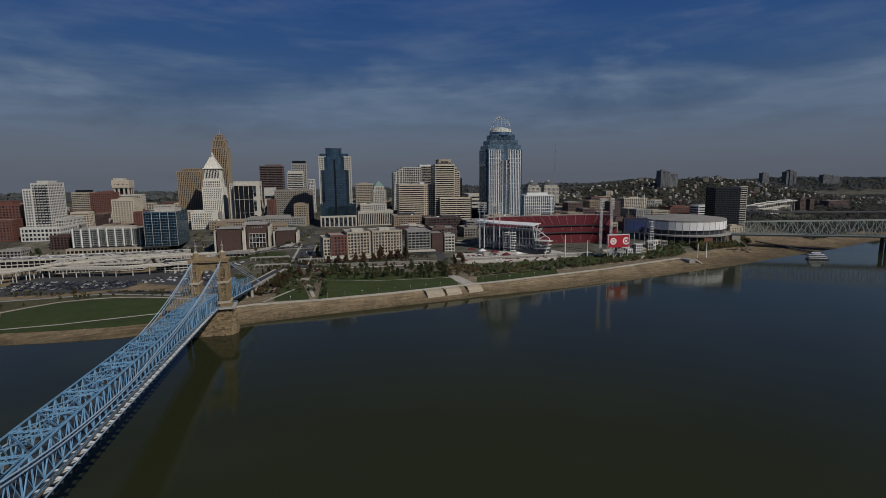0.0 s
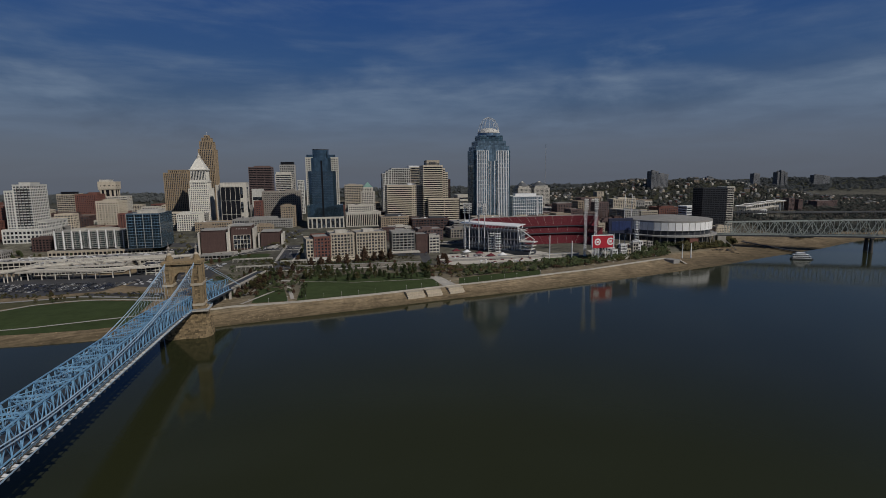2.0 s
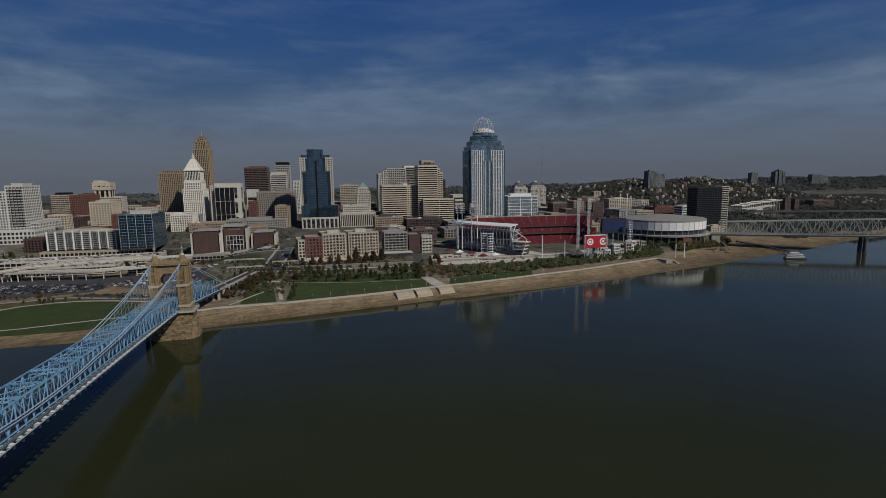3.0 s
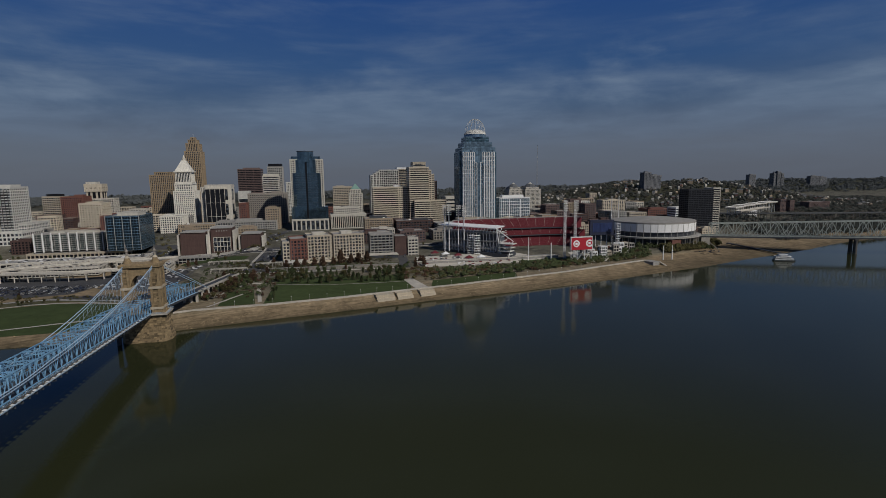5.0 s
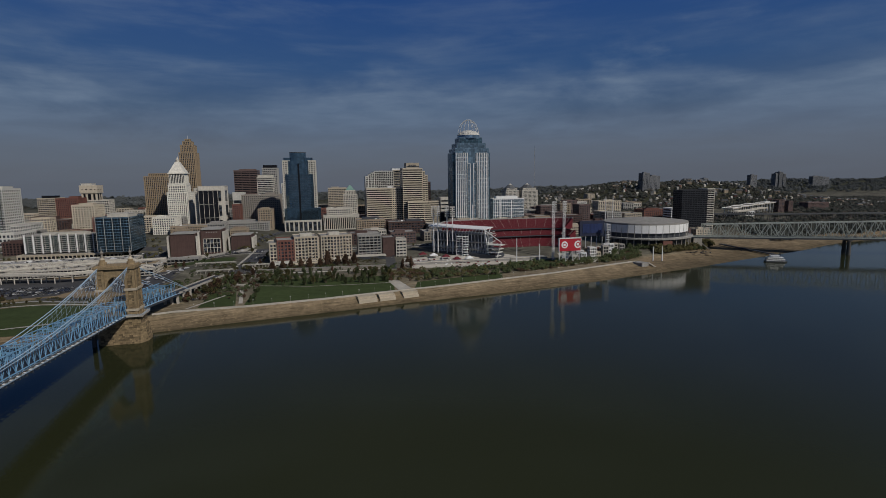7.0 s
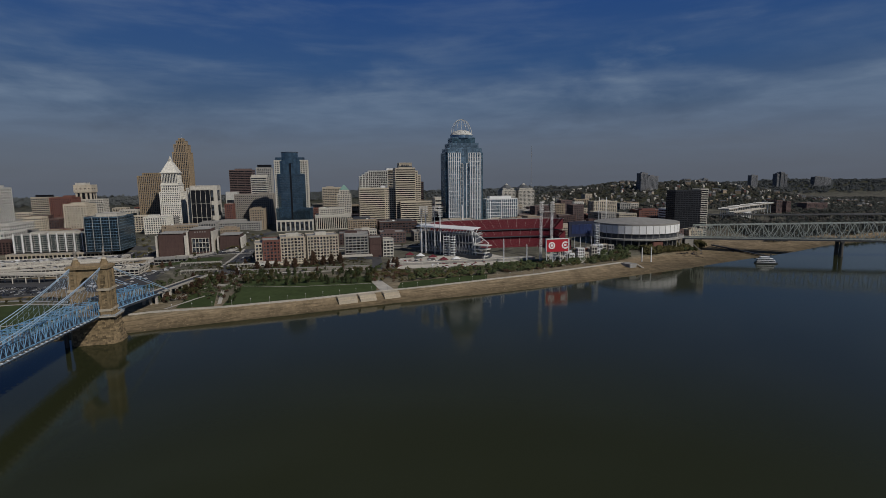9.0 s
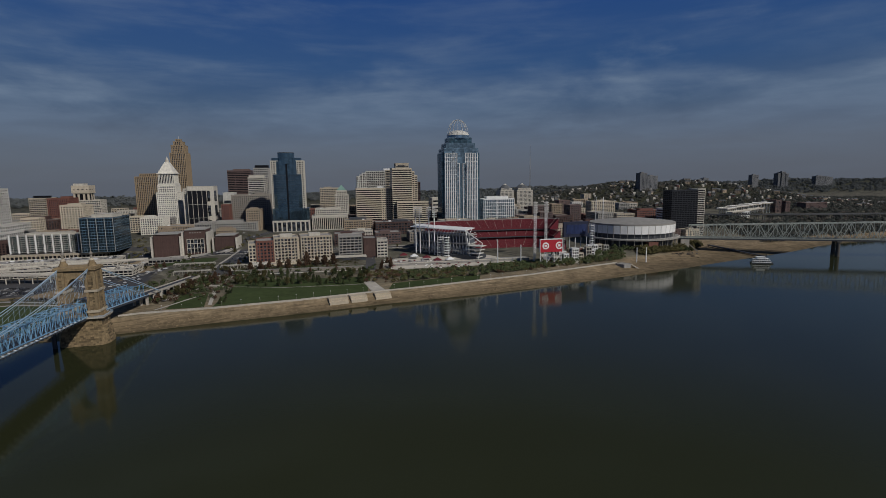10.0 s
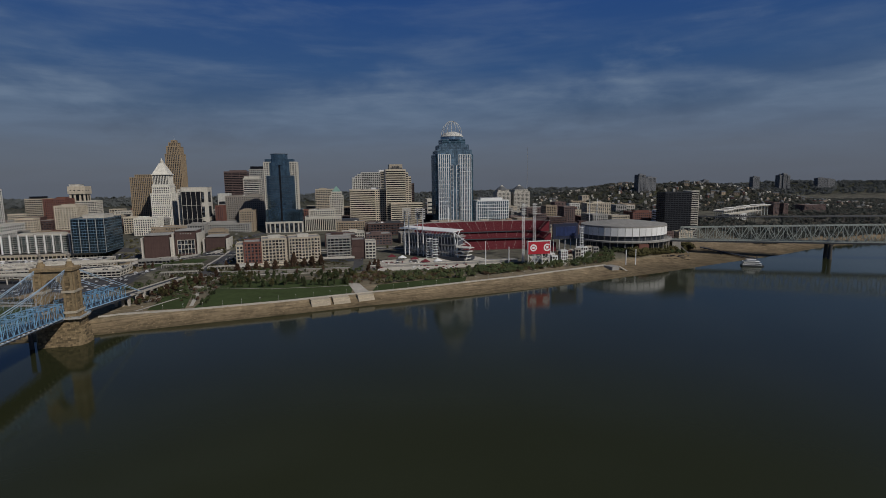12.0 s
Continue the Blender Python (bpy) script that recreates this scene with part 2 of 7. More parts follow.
def tube(bm, pts, r, n=4, closed=False):
    """One bent bar through the points."""
    pts = [Vector(q) for q in pts]
    rings = []
    for i, c in enumerate(pts):
        a = pts[i - 1] if i or closed else c
        b = pts[(i + 1) % len(pts)] if i < len(pts) - 1 or closed else c
        d = (b - a).normalized()
        s = d.cross(Vector((0, 0, 1)))
        s = s.normalized() if s.length > 0.05 else Vector((1, 0, 0))
        u = d.cross(s)
        rings.append([bm.verts.new(c + (s * math.cos(2 * math.pi * (k + 0.5) / n) + u * math.sin(2 * math.pi * (k + 0.5) / n)) * r) for k in range(n)])
    pairs = list(zip(rings, rings[1:])) + ([(rings[-1], rings[0])] if closed else [])
    for a, b in pairs:
        for k in range(n):
            bm.faces.new((a[k], a[(k + 1) % n], b[(k + 1) % n], b[k]))
    if not closed:
        bm.faces.new(rings[0][::-1])
        bm.faces.new(rings[-1])


def circle(cx, cy, r, n, a0=0.0, ry=None):
    return [(cx + r * math.cos(a0 + 2 * math.pi * i / n), cy + (ry or r) * math.sin(a0 + 2 * math.pi * i / n)) for i in range(n)]


def mesh_of(name, bm, material):
    me = bpy.data.meshes.new(name)
    bmesh.ops.recalc_face_normals(bm, faces=bm.faces)
    bm.to_mesh(me)
    bm.free()
    me.materials.append(material)
    return me


def part(name, bm, material, parent, label=""):
    ob = new(name, mesh_of(name, bm, material))
    ob.parent = parent
    if label:
        ob["label"] = label
    return ob


def piece(name, me, parent, at=(0, 0, 0), rz=0.0):
    """A part on shared mesh data."""
    ob = new(name, me)
    ob.parent, ob.location = parent, at
    ob.rotation_euler = (0, 0, rz)
    return ob


def thing(name, x, y, z, yaw, label, category, group="", kind=""):
    ob = new(name)
    ob.location, ob.rotation_euler = (x, y, z), (0, 0, radians(yaw))
    return tagged(ob, label, category, group, kind)


def setting(name, bm, material, label=""):
    ob = new(name, mesh_of(name, bm, material))
    return tagged(ob, label, "", "", "structure")


# ---- ground: the river's edge, the bank and the rising town ----
GRID = 11.0
SHORE = [(-1500, 200), (-600, 338), (-320, 361), (-283, 366), (-247, 374), (-215, 387), (-158, 408), (-108, 431), (-41, 457), (40, 492), (133, 526), (205, 556),
         (288, 597), (386, 645), (484, 702), (628, 781), (736, 852), (900, 930), (1300, 1040), (2600, 1300)]
NX, NY = -0.34, 0.94
PERP = np.array([x * NY - y * NX for x, y in SHORE])
ALONG = np.array([x * NX + y * NY for x, y in SHORE])


def smooth(a, b, t):
    t = np.clip((t - a) / (b - a), 0, 1)
    return t * t * (3 - 2 * t)


def inland(x, y):
    """How far a place lies from the water's edge, and where along the edge."""
    p = (x * NY - y * NX)
    return (x * NX + y * NY - np.interp(p, PERP, ALONG)), p


def bank_width(p):
    return np.interp(p, [-60, -25, -8, 50, 125, 180, 240, 310, 390, 490, 525, 560, 610, 700, 800, 870, 1000], [14, 24, 27, 17, 16, 17, 18, 25, 29, 36, 38, 60, 98, 110, 90, 45, 22])


def ground(x, y):
    x, y = np.asarray(x, float), np.asarray(y, float)
    d, p = inland(x, y)
    v = -math.sin(radians(GRID)) * x + math.cos(radians(GRID)) * y
    b = bank_width(p)
    top = np.interp(p, [-60, -25, 520, 600, 800], [4.5, 8.5, 8.5, 7.0, 6.0])
    z = np.where(d < 0, d * 0.18, top * np.clip(d / b, 0, 1) ** 0.9)
    z = z + 1.8 * smooth(0, 70, d - b)
    left = 1 - smooth(-280, -215, x)
    z = z + (1 - left) * (7 * smooth(600, 650, v)) * (1 - smooth(560, 760, p)) + left * 13 * smooth(845, 890, v)
    z = z + smooth(700, 980, v) * 8
    hill = 82 * np.exp(-(((x - 840) / 400) ** 2 + ((y - 1890) / 265) ** 2)) + 14 * np.exp(-(((x - 1250) / 260) ** 2 + ((y - 1950) / 300) ** 2))
    far = smooth(1900, 2700, v) * (1 - smooth(3000, 3400, v)) * np.interp(x, [-2500, -600, 300, 1500, 3500], [14, 12, 34, 50, 62])
    roll = 9 * np.sin(x / 170.0 + 1) * np.sin(y / 230.0) + 7 * np.sin(x / 83.0) + 4 * np.sin(x / 37.0 + y / 61.0)
    return z + (hill + far) * (1 + 0.012 * roll) - 60 * smooth(3200, 3600, v)


def build_ground():
    ps = np.unique(np.concatenate([np.arange(-1800, -520, 60), np.arange(-520, 760, 8), np.arange(760, 5200, 50)]))
    ds = np.concatenate([np.arange(-30, 0, 6), np.arange(0, 130, 3.0), np.arange(130, 700, 12), np.arange(700, 3700, 40)])
    det = NX * NX + NY * NY
    verts = []
    for d in ds:
        a = np.interp(ps, PERP, ALONG) + d
        x, y = (ps * NY + a * NX) / det, (-ps * NX + a * NY) / det
        z = ground(x, y)
        verts += list(zip(x.tolist(), y.tolist(), z.tolist()))
    n = len(ps)
    faces = [(r * n + c, r * n + c + 1, (r + 1) * n + c + 1, (r + 1) * n + c) for r in range(len(ds) - 1) for c in range(n - 1)]
    me = bpy.data.meshes.new("ground")
    me.from_pydata(verts, [], faces)
    me.materials.append(ground_mat())
    me.shade_smooth()
    tagged(new("ground", me), "sandy river bank rising to worn town ground", "ground", "", "structure")


def ground_mat():
    m = mat("bank_soil", (0.25, 0.192, 0.122), 0.95, 0.42, 0.035, 0, 0.25, 0.15, 0, 9.0)
    n, l = m.node_tree.nodes, m.node_tree.links
    b = n["Principled BSDF"]
    src = b.inputs["Base Color"].links[0].from_socket
    geo = n.new("ShaderNodeNewGeometry")
    sepz = n.new("ShaderNodeSeparateXYZ")
    l.new(geo.outputs["Position"], sepz.inputs[0])
    # wet mud along the water, dry sand on the bank, dull town ground above
    wob = n.new("ShaderNodeTexNoise")
    wob.inputs["Scale"].default_value, wob.inputs["Detail"].default_value = 0.10, 6.0
    lie = n.new("ShaderNodeMapping")
    turned = n.new("ShaderNodeMapping")
    turned.inputs["Rotation"].default_value = (0, 0, radians(-25))
    l.new(geo.outputs["Position"], turned.inputs[0])
    lie.inputs["Scale"].default_value = (0.16, 1.5, 1.5)
    l.new(turned.outputs[0], lie.inputs[0])
    l.new(lie.outputs[0], wob.inputs["Vector"])
    rill = n.new("ShaderNodeTexNoise")
    rill.inputs["Scale"].default_value, rill.inputs["Detail"].default_value = 0.33, 6.0
    l.new(lie.outputs[0], rill.inputs["Vector"])
    add = n.new("ShaderNodeMath")
    add.operation = "MULTIPLY_ADD"
    add.inputs[1].default_value = 4.5
    l.new(wob.outputs[0], add.inputs[0])
    l.new(sepz.outputs["Z"], add.inputs[2])
    ramp = n.new("ShaderNodeValToRGB")
    mr = n.new("ShaderNodeMapRange")
    mr.inputs["From Min"].default_value, mr.inputs["From Max"].default_value = 0, 40
    l.new(add.outputs[0], mr.inputs[0])
    l.new(mr.outputs[0], ramp.inputs[0])
    el = ramp.color_ramp.elements
    el[0].position, el[0].color = 0.045, (0.46, 0.47, 0.44, 1)
    el[1].position, el[1].color = 1.0, (0.20, 0.26, 0.24, 1)
    for pos, c in ((0.09, (0.52, 0.52, 0.50, 1)), (0.15, (0.70, 0.69, 0.67, 1)), (0.20, (0.85, 0.84, 0.82, 1)), (0.245, (1.0, 1.0, 1.0, 1)), (0.29, (0.72, 0.80, 0.86, 1)), (0.33, (0.50, 0.60, 0.72, 1)), (0.7, (0.40, 0.50, 0.62, 1))):
        q = el.new(pos)
        q.color = c
    # lots and yards of differing wear
    pav = n.new("ShaderNodeTexVoronoi")
    pav.inputs["Scale"].default_value = 0.035
    l.new(geo.outputs["Position"], pav.inputs["Vector"])
    pr = n.new("ShaderNodeMapRange")
    pr.inputs["To Min"].default_value, pr.inputs["To Max"].default_value = 0.62, 1.25
    l.new(pav.outputs["Color"], pr.inputs[0])
    ps = n.new("ShaderNodeVectorMath")
    ps.operation = "SCALE"
    l.new(src, ps.inputs[0])
    up = n.new("ShaderNodeMapRange")
    up.inputs["From Min"].default_value, up.inputs["From Max"].default_value = 9.0, 11.0
    l.new(sepz.outputs["Z"], up.inputs[0])
    pm = n.new("ShaderNodeMix")
    pm.inputs["A"].default_value = 1.0
    l.new(up.outputs[0], pm.inputs["Factor"])
    l.new(pr.outputs[0], pm.inputs["B"])
    l.new(pm.outputs[0], ps.inputs["Scale"])
    rr = n.new("ShaderNodeMapRange")
    rr.inputs["From Min"].default_value, rr.inputs["From Max"].default_value = 0.32, 0.68
    rr.inputs["To Min"].default_value, rr.inputs["To Max"].default_value = 0.66, 1.28
    l.new(rill.outputs[0], rr.inputs[0])
    rs = n.new("ShaderNodeVectorMath")
    rs.operation = "SCALE"
    l.new(ps.outputs[0], rs.inputs[0])
    l.new(rr.outputs[0], rs.inputs["Scale"])
    mm = n.new("ShaderNodeMixRGB")
    mm.blend_type = "MULTIPLY"
    mm.inputs[0].default_value = 1
    l.new(rs.outputs[0], mm.inputs[1])
    l.new(ramp.outputs[0], mm.inputs[2])
    l.new(mm.outputs[0], b.inputs["Base Color"])
    return m


build_ground()


def water_mat():
    m = bpy.data.materials.new("river_water")
    m.use_nodes = True
    n, l = m.node_tree.nodes, m.node_tree.links
    b = n["Principled BSDF"]
    b.inputs["Roughness"].default_value, b.inputs["IOR"].default_value = 0.075, 1.25
    b.inputs["Specular IOR Level"].default_value = 0.4
    tc = n.new("ShaderNodeNewGeometry")
    silt = n.new("ShaderNodeTexNoise")
    silt.inputs["Scale"].default_value, silt.inputs["Detail"].default_value = 0.006, 4.0
    l.new(tc.outputs["Position"], silt.inputs["Vector"])
    r = n.new("ShaderNodeValToRGB")
    r.color_ramp.elements[0].color, r.color_ramp.elements[1].color = (0.0232, 0.0266, 0.0120, 1), (0.0298, 0.0330, 0.0148, 1)
    l.new(silt.outputs[0], r.inputs[0])
    l.new(r.outputs[0], b.inputs["Base Color"])
    w1 = n.new("ShaderNodeTexNoise")
    w1.inputs["Scale"].default_value, w1.inputs["Detail"].default_value = 0.55, 4.0
    w2 = n.new("ShaderNodeTexNoise")
    w2.inputs["Scale"].default_value, w2.inputs["Detail"].default_value = 0.09, 3.0
    l.new(tc.outputs["Position"], w1.inputs["Vector"])
    l.new(tc.outputs["Position"], w2.inputs["Vector"])
    b1 = n.new("ShaderNodeBump")
    b1.inputs["Strength"].default_value, b1.inputs["Distance"].default_value = 0.5, 0.045
    b2 = n.new("ShaderNodeBump")
    b2.inputs["Strength"].default_value, b2.inputs["Distance"].default_value = 0.4, 0.05
    l.new(w1.outputs[0], b1.inputs["Height"])
    l.new(w2.outputs[0], b2.inputs["Height"])
    l.new(b1.outputs[0], b2.inputs["Normal"])
    l.new(b2.outputs[0], b.inputs["Normal"])
    return m


bm = bmesh.new()
ys = [-2500, -400, 100, 400, 700, 1100, 1700]
xs = [-2500, -900, -300, 100, 500, 1000, 1700, 3300, 5200]
gv = [[bm.verts.new((x, y, 0)) for x in xs] for y in ys]
for i in range(len(ys) - 1):
    for j in range(len(xs) - 1):
        bm.faces.new((gv[i][j], gv[i][j + 1], gv[i + 1][j + 1], gv[i + 1][j]))
setting("water", bm, water_mat(), "calm olive-brown river water with faint ripples")


# ---- buildings ----
def building(name, label, x, y, yaw=GRID, category="building", group="", z=None):
    z = float(ground(x, y)) - 2.0 if z is None else z
    return thing(name, x, y, z, yaw, label, category, group)


FOOT = []      # ground plans already built on


def tier(t, x0, x1, y0, y1, z0, z1, wall, glass=None, bay=4.0, floor=3.8, pier=1.4, span=1.5, parapet=1.2, proud=0.5, roof=None, first=0.0):
    """One storeyed block of a building: glass, or black for shaded openings, behind piers and spandrels, a roof with
    its parapet. World heights.
    """
    b = t.location.z
    z0, z1 = z0 - b, z1 - b
    glass = glass or GLASS
    w, d, h = x1 - x0, y1 - y0, z1 - z0
    pier, span = pier * 0.8, span * 0.86
    bm = bmesh.new()
    box(bm, x0 + proud, x1 - proud, y0 + proud, y1 - proud, z0, z1 - 0.3)
    part("glazing", bm, glass, t)
    far = t.location.y > 840 or w < 14
    ca, sa = math.cos(t.rotation_euler[2]), math.sin(t.rotation_euler[2])
    cx, cy = (x0 + x1) / 2, (y0 + y1) / 2
    FOOT.append((t.location.x + ca * cx - sa * cy, t.location.y + sa * cx + ca * cy, w / 2, d / 2))
    levels, rows = [], []
    if span > 0:
        k = max(1, round((h - first) / floor))
        levels = [max(z0 + first + i * (h - first) / k, z0 + span * 0.5) for i in range(1 if first else 0, k + 1)]
    if pier > 0:
        k = max(1, round(w / bay))
        for i in range(k + 1):
            rows.append((0, min(max(x0 + i * w / k, x0 + pier / 2), x1 - pier / 2), y0))
        k = max(1, round(d / bay))
        for i in range(1, k + 1):
            yy = min(max(y0 + i * d / k, y0 + pier / 2), y1 - pier / 2)
            if t.location.x < 250:
                rows.append((1, x1, yy))
            if t.location.x > -150:
                rows.append((1, x0 + proud + 0.3, yy))
    if far:
        # distant fronts: the bands and uprights between the windows are one grid
        bm = bmesh.new()
        for zz in levels:
            box(bm, x0 + 0.12, x1 - 0.12, y0 + 0.12, y1 - 0.12, zz - span, zz)
        for side, x, y in rows:
            if side:
                box(bm, x - proud - 0.3, x, y - pier / 2, y + pier / 2, z0, z1)
            else:
                box(bm, x - pier / 2, x + pier / 2, y, y + proud + 0.3, z0, z1)
        part("facade_grid", bm, wall, t)["kind"] = "stuff"
    else:
        bm = bmesh.new()
        box(bm, x0 + 0.12, x1 - 0.12, y0 + 0.12, y1 - 0.12, -span, 0)
        me = mesh_of("spandrel", bm, wall)
        for zz in levels:
            piece("spandrel", me, t, (0, 0, zz))
        bm = bmesh.new()
        box(bm, -pier / 2, pier / 2, 0, proud + 0.3, z0, z1)
        me = mesh_of("pier", bm, wall)
        bm = bmesh.new()
        box(bm, -proud - 0.3, 0, -pier / 2, pier / 2, z0, z1)
        ms = mesh_of("pier", bm, wall)
        for side, x, y in rows:
            piece("pier", ms if side else me, t, (x, y, 0))
    bm = bmesh.new()
    e = 0.06
    box(bm, x0 + 0.4, x1 - 0.4, y0 + 0.4, y1 - 0.4, z1 - 0.28, z1 + 0.02)
    part("roof", bm, roof or ROOF, t)
    bm = bmesh.new()
    for a in ((x0 - e, x1 + e, y0 - e, y0 + 0.5), (x0 - e, x1 + e, y1 - 0.5, y1 + e), (x0 - e, x0 + 0.5, y0 + 0.5, y1 - 0.5), (x1 - 0.5, x1 + e, y0 + 0.5, y1 - 0.5)):
        box(bm, *a, z1 - 0.4, z1 + parapet)
    part("parapet", bm, wall, t)
    if w * d > 1600 and t.location.y < 1150:
        g = random.Random(int(w * 7 + d * 13 + h * 3))
        for k in range(g.choice((2, 3))):
            u, v = x0 + w * g.uniform(0.12, 0.8), y0 + d * g.uniform(0.12, 0.8)
            bm = bmesh.new()
            box(bm, u, u + g.uniform(2, 5), v, v + g.uniform(2, 4), z1, z1 + g.uniform(1.4, 2.8))
            bmesh.ops.bevel(bm, geom=bm.edges[:], offset=0.12, segments=1, affect="EDGES")
            part("roof_unit", bm, g.choice((GREY, PAINT, DARK)), t)


def plant(t, x0, x1, y0, y1, z0, z1, material, name="plant_room"):
    b = t.location.z
    bm = bmesh.new()
    box(bm, x0, x1, y0, y1, z0 - b, z1 - b)
    bmesh.ops.bevel(bm, geom=bm.edges[:], offset=0.15, segments=1, affect="EDGES")
    part(name, bm, material, t)
    bm = bmesh.new()
    box(bm, x0 - 0.3, x1 + 0.3, y0 - 0.3, y1 + 0.3, z1 - b, z1 - b + 0.5)
    part("coping", bm, material, t)


def simple(name, label, x, y, w, d, top, wall, glass=None, bay=4.0, floor=3.8, pier=1.4, span=1.5, pl=None, yaw=GRID, base=None, **kw):
    t = building(name, label, x, y, yaw)
    b = t.location.z if base is None else base
    tier(t, 0, w, 0, d, b, top, wall, glass, bay, floor, pier, span, **kw)
    if pl:
        plant(t, w * pl[0], w * pl[1], d * 0.3, d * 0.7, top, top + pl[2], pl[3] if len(pl) > 3 else wall)
    return t

# west side
simple("brick_warehouse", "long red brick warehouse with small dark windows", -715, 808, 64, 60, 79, BRICK, None, 4.5, 4.2, 2.6, 2.2, (0.3, 0.6, 5))
simple("brick_warehouse", "lower red brick block with rows of dark windows", -687, 773, 44, 30, 57, BRICK, None, 4.5, 4.0, 2.6, 2.0)
t = building("office_tower", "stepped white concrete office tower with deep square windows", -632, 780)
tier(t, 0, 54, 0, 60, 20, 45, WHITE, None, 5.4, 6.0, 2.4, 2.8)
tier(t, 2, 14, 14, 60, 45, 103, WHITE, None, 4.6, 4.1, 1.6, 1.9)
tier(t, 14, 38, 14, 62, 45, 112, WHITE, None, 4.6, 4.1, 1.6, 1.9)
tier(t, 38, 50, 22, 90, 45, 55, WHITE, None, 4.6, 4.1, 1.6, 1.9)
plant(t, 18, 34, 24, 50, 112, 116, WHITE)
bm = bmesh.new()
box(bm, -0.55, 0.55, 13.8, 14.2, 50 - t.location.z, 108 - t.location.z)
me = mesh_of("window_strip", bm, BLACK)
for x in (19.5, 24.1, 28.7, 33.3):
    piece("window_strip", me, t, (x, 0, 0))
simple("office_block", "beige banded office block with a dark roof sign", -743, 1058, 32, 40, 90, BEIGE, None, 4, 3.8, 0.6, 2.0, (0.1, 0.9, 5, BLACK))
simple("office_block", "dark red brick office block with a plain top", -711, 1064, 41, 40, 89, BRICK, None, 3.4, 3.8, 1.8, 1.9, (0.5, 0.9, 4))
t = building("hotel_tower", "cream hotel tower with a dark revolving-restaurant band", -698, 1117)
tier(t, 0, 37, 0, 30, 25, 82, CREAM, None, 4, 3.6, 2.0, 1.9)
tier(t, 3, 34, 3, 27, 82, 102, CREAM, BLACK, 10, 20, 5.0, 5.0)
tier(t, 1, 36, 1, 29, 102, 114, CREAM, None, 9, 12, 5.5, 8.0)
plant(t, 3, 24, 6, 24, 114, 119, PALE)
tier(t, 16, 58, -6, 24, 25, 83, PALE, None, 4, 3.6, 1.2, 1.8)
simple("office_block", "cream office block with a regular grid of small windows", -571, 908, 36, 40, 81, CREAM, None, 4.5, 4.0, 2.2, 2.0, (0.2, 0.8, 3))
simple("brick_house", "small red brick house between taller blocks", -517, 877, 15, 20, 61, BRICK, None, 3.8, 3.6, 2, 1.8)
t = building("apartment_house", "apartment house with white columns and dark glass bays", -537, 753)
tier(t, 0, 94, 0, 30, 20, 44, GREY, TEAL, 5.6, 3.2, 0.4, 0.9)
bm = bmesh.new()
box(bm, -0.65, 0.65, -1.6, 0.6, 18 - t.location.z, 46 - t.location.z)
me = mesh_of("column", bm, PAINT)
for i in range(9):
    piece("column", me, t, (2 + i * 11.2, 0, 0))
plant(t, 20, 80, 8, 22, 44, 47, PALE)
# no glass here: a black filling stands in for shade behind the openings
t = building("parking_garage", "two-storey beige parking garage with square openings", -537, 738)
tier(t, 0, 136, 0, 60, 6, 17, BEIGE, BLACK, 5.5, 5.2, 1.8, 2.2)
t = building("glass_office", "blue-green glass office block with fine mullions", -427.5, 747)
tier(t, 0, 45, 0, 60, 20, 69, SKYGL, DEEPGL, 3.7, 4.0, 0.3, 0.9, proud=0.25)
bm = bmesh.new()
box(bm, -0.3, 0.3, -0.5, 0.3, 20 - t.location.z, 70 - t.location.z)
me = mesh_of("fin", bm, GREY)
for i in range(5):
    piece("fin", me, t, (0.5 + i * 11, 0, 0))
plant(t, 12, 40, 12, 46, 69, 74, PALE)
# the buff art deco tower and its lower wing
t = building("art_deco_tower", "tall buff brick art deco tower with stepped top", -539, 1082)
tier(t, 0, 50, 0, 50, 25, 131, CAREW, None, 3.6, 3.7, 2.1, 0.9)
tier(t, 8, 44, 6, 46, 131, 137, CAREW, None, 3.6, 3.7, 2.1, 0.9)
tier(t, 68, 100, 10, 46, 25, 180, CAREW, None, 3.4, 3.7, 2.0, 0.9)
tier(t, 71, 97, 13, 43, 180, 196, CAREW, None, 3.4, 3.7, 2.0, 0.9)
tier(t, 75, 93, 17, 39, 196, 204, CAREW, None, 3.4, 3.7, 2.0, 0.9)
tier(t, 79, 89, 21, 33, 204, 209, CAREW, None, 3.4, 3.7, 2.0, 0.9)
bm = bmesh.new()
rod(bm, (84, 27, 209 - t.location.z), (84, 27, 219 - t.location.z), 0.25, 6, 0.08)
part("mast", bm, PAINT, t)

# the white tower with a pyramid roof
t = building("pyramid_tower", "white terracotta tower with a colonnade and pyramid roof", -455.4, 1006.6)
tier(t, 0, 38, 0, 44, 25, 99, TERRA, None, 3.6, 3.9, 2.0, 1.7)
tier(t, 3, 35, 2, 36, 99, 113, TERRA, None, 3.8, 4.2, 2.1, 1.9)
tier(t, 3.6, 34.4, 2.6, 35, 113, 116, TERRA, None, 30, 9, 0.0, 2.0)
tier(t, 5, 33, 4, 34, 116, 136, TERRA, None, 2.9, 18, 1.3, 1.6)
b = t.location.z
bm = bmesh.new()
box(bm, 2.4, 35.6, 1.4, 36.6, 112.4 - b, 113.6 - b)
box(bm, 3.2, 34.8, 2.2, 35.8, 135.5 - b, 137.5 - b)
part("cornice", bm, TERRA, t)
bm = bmesh.new()
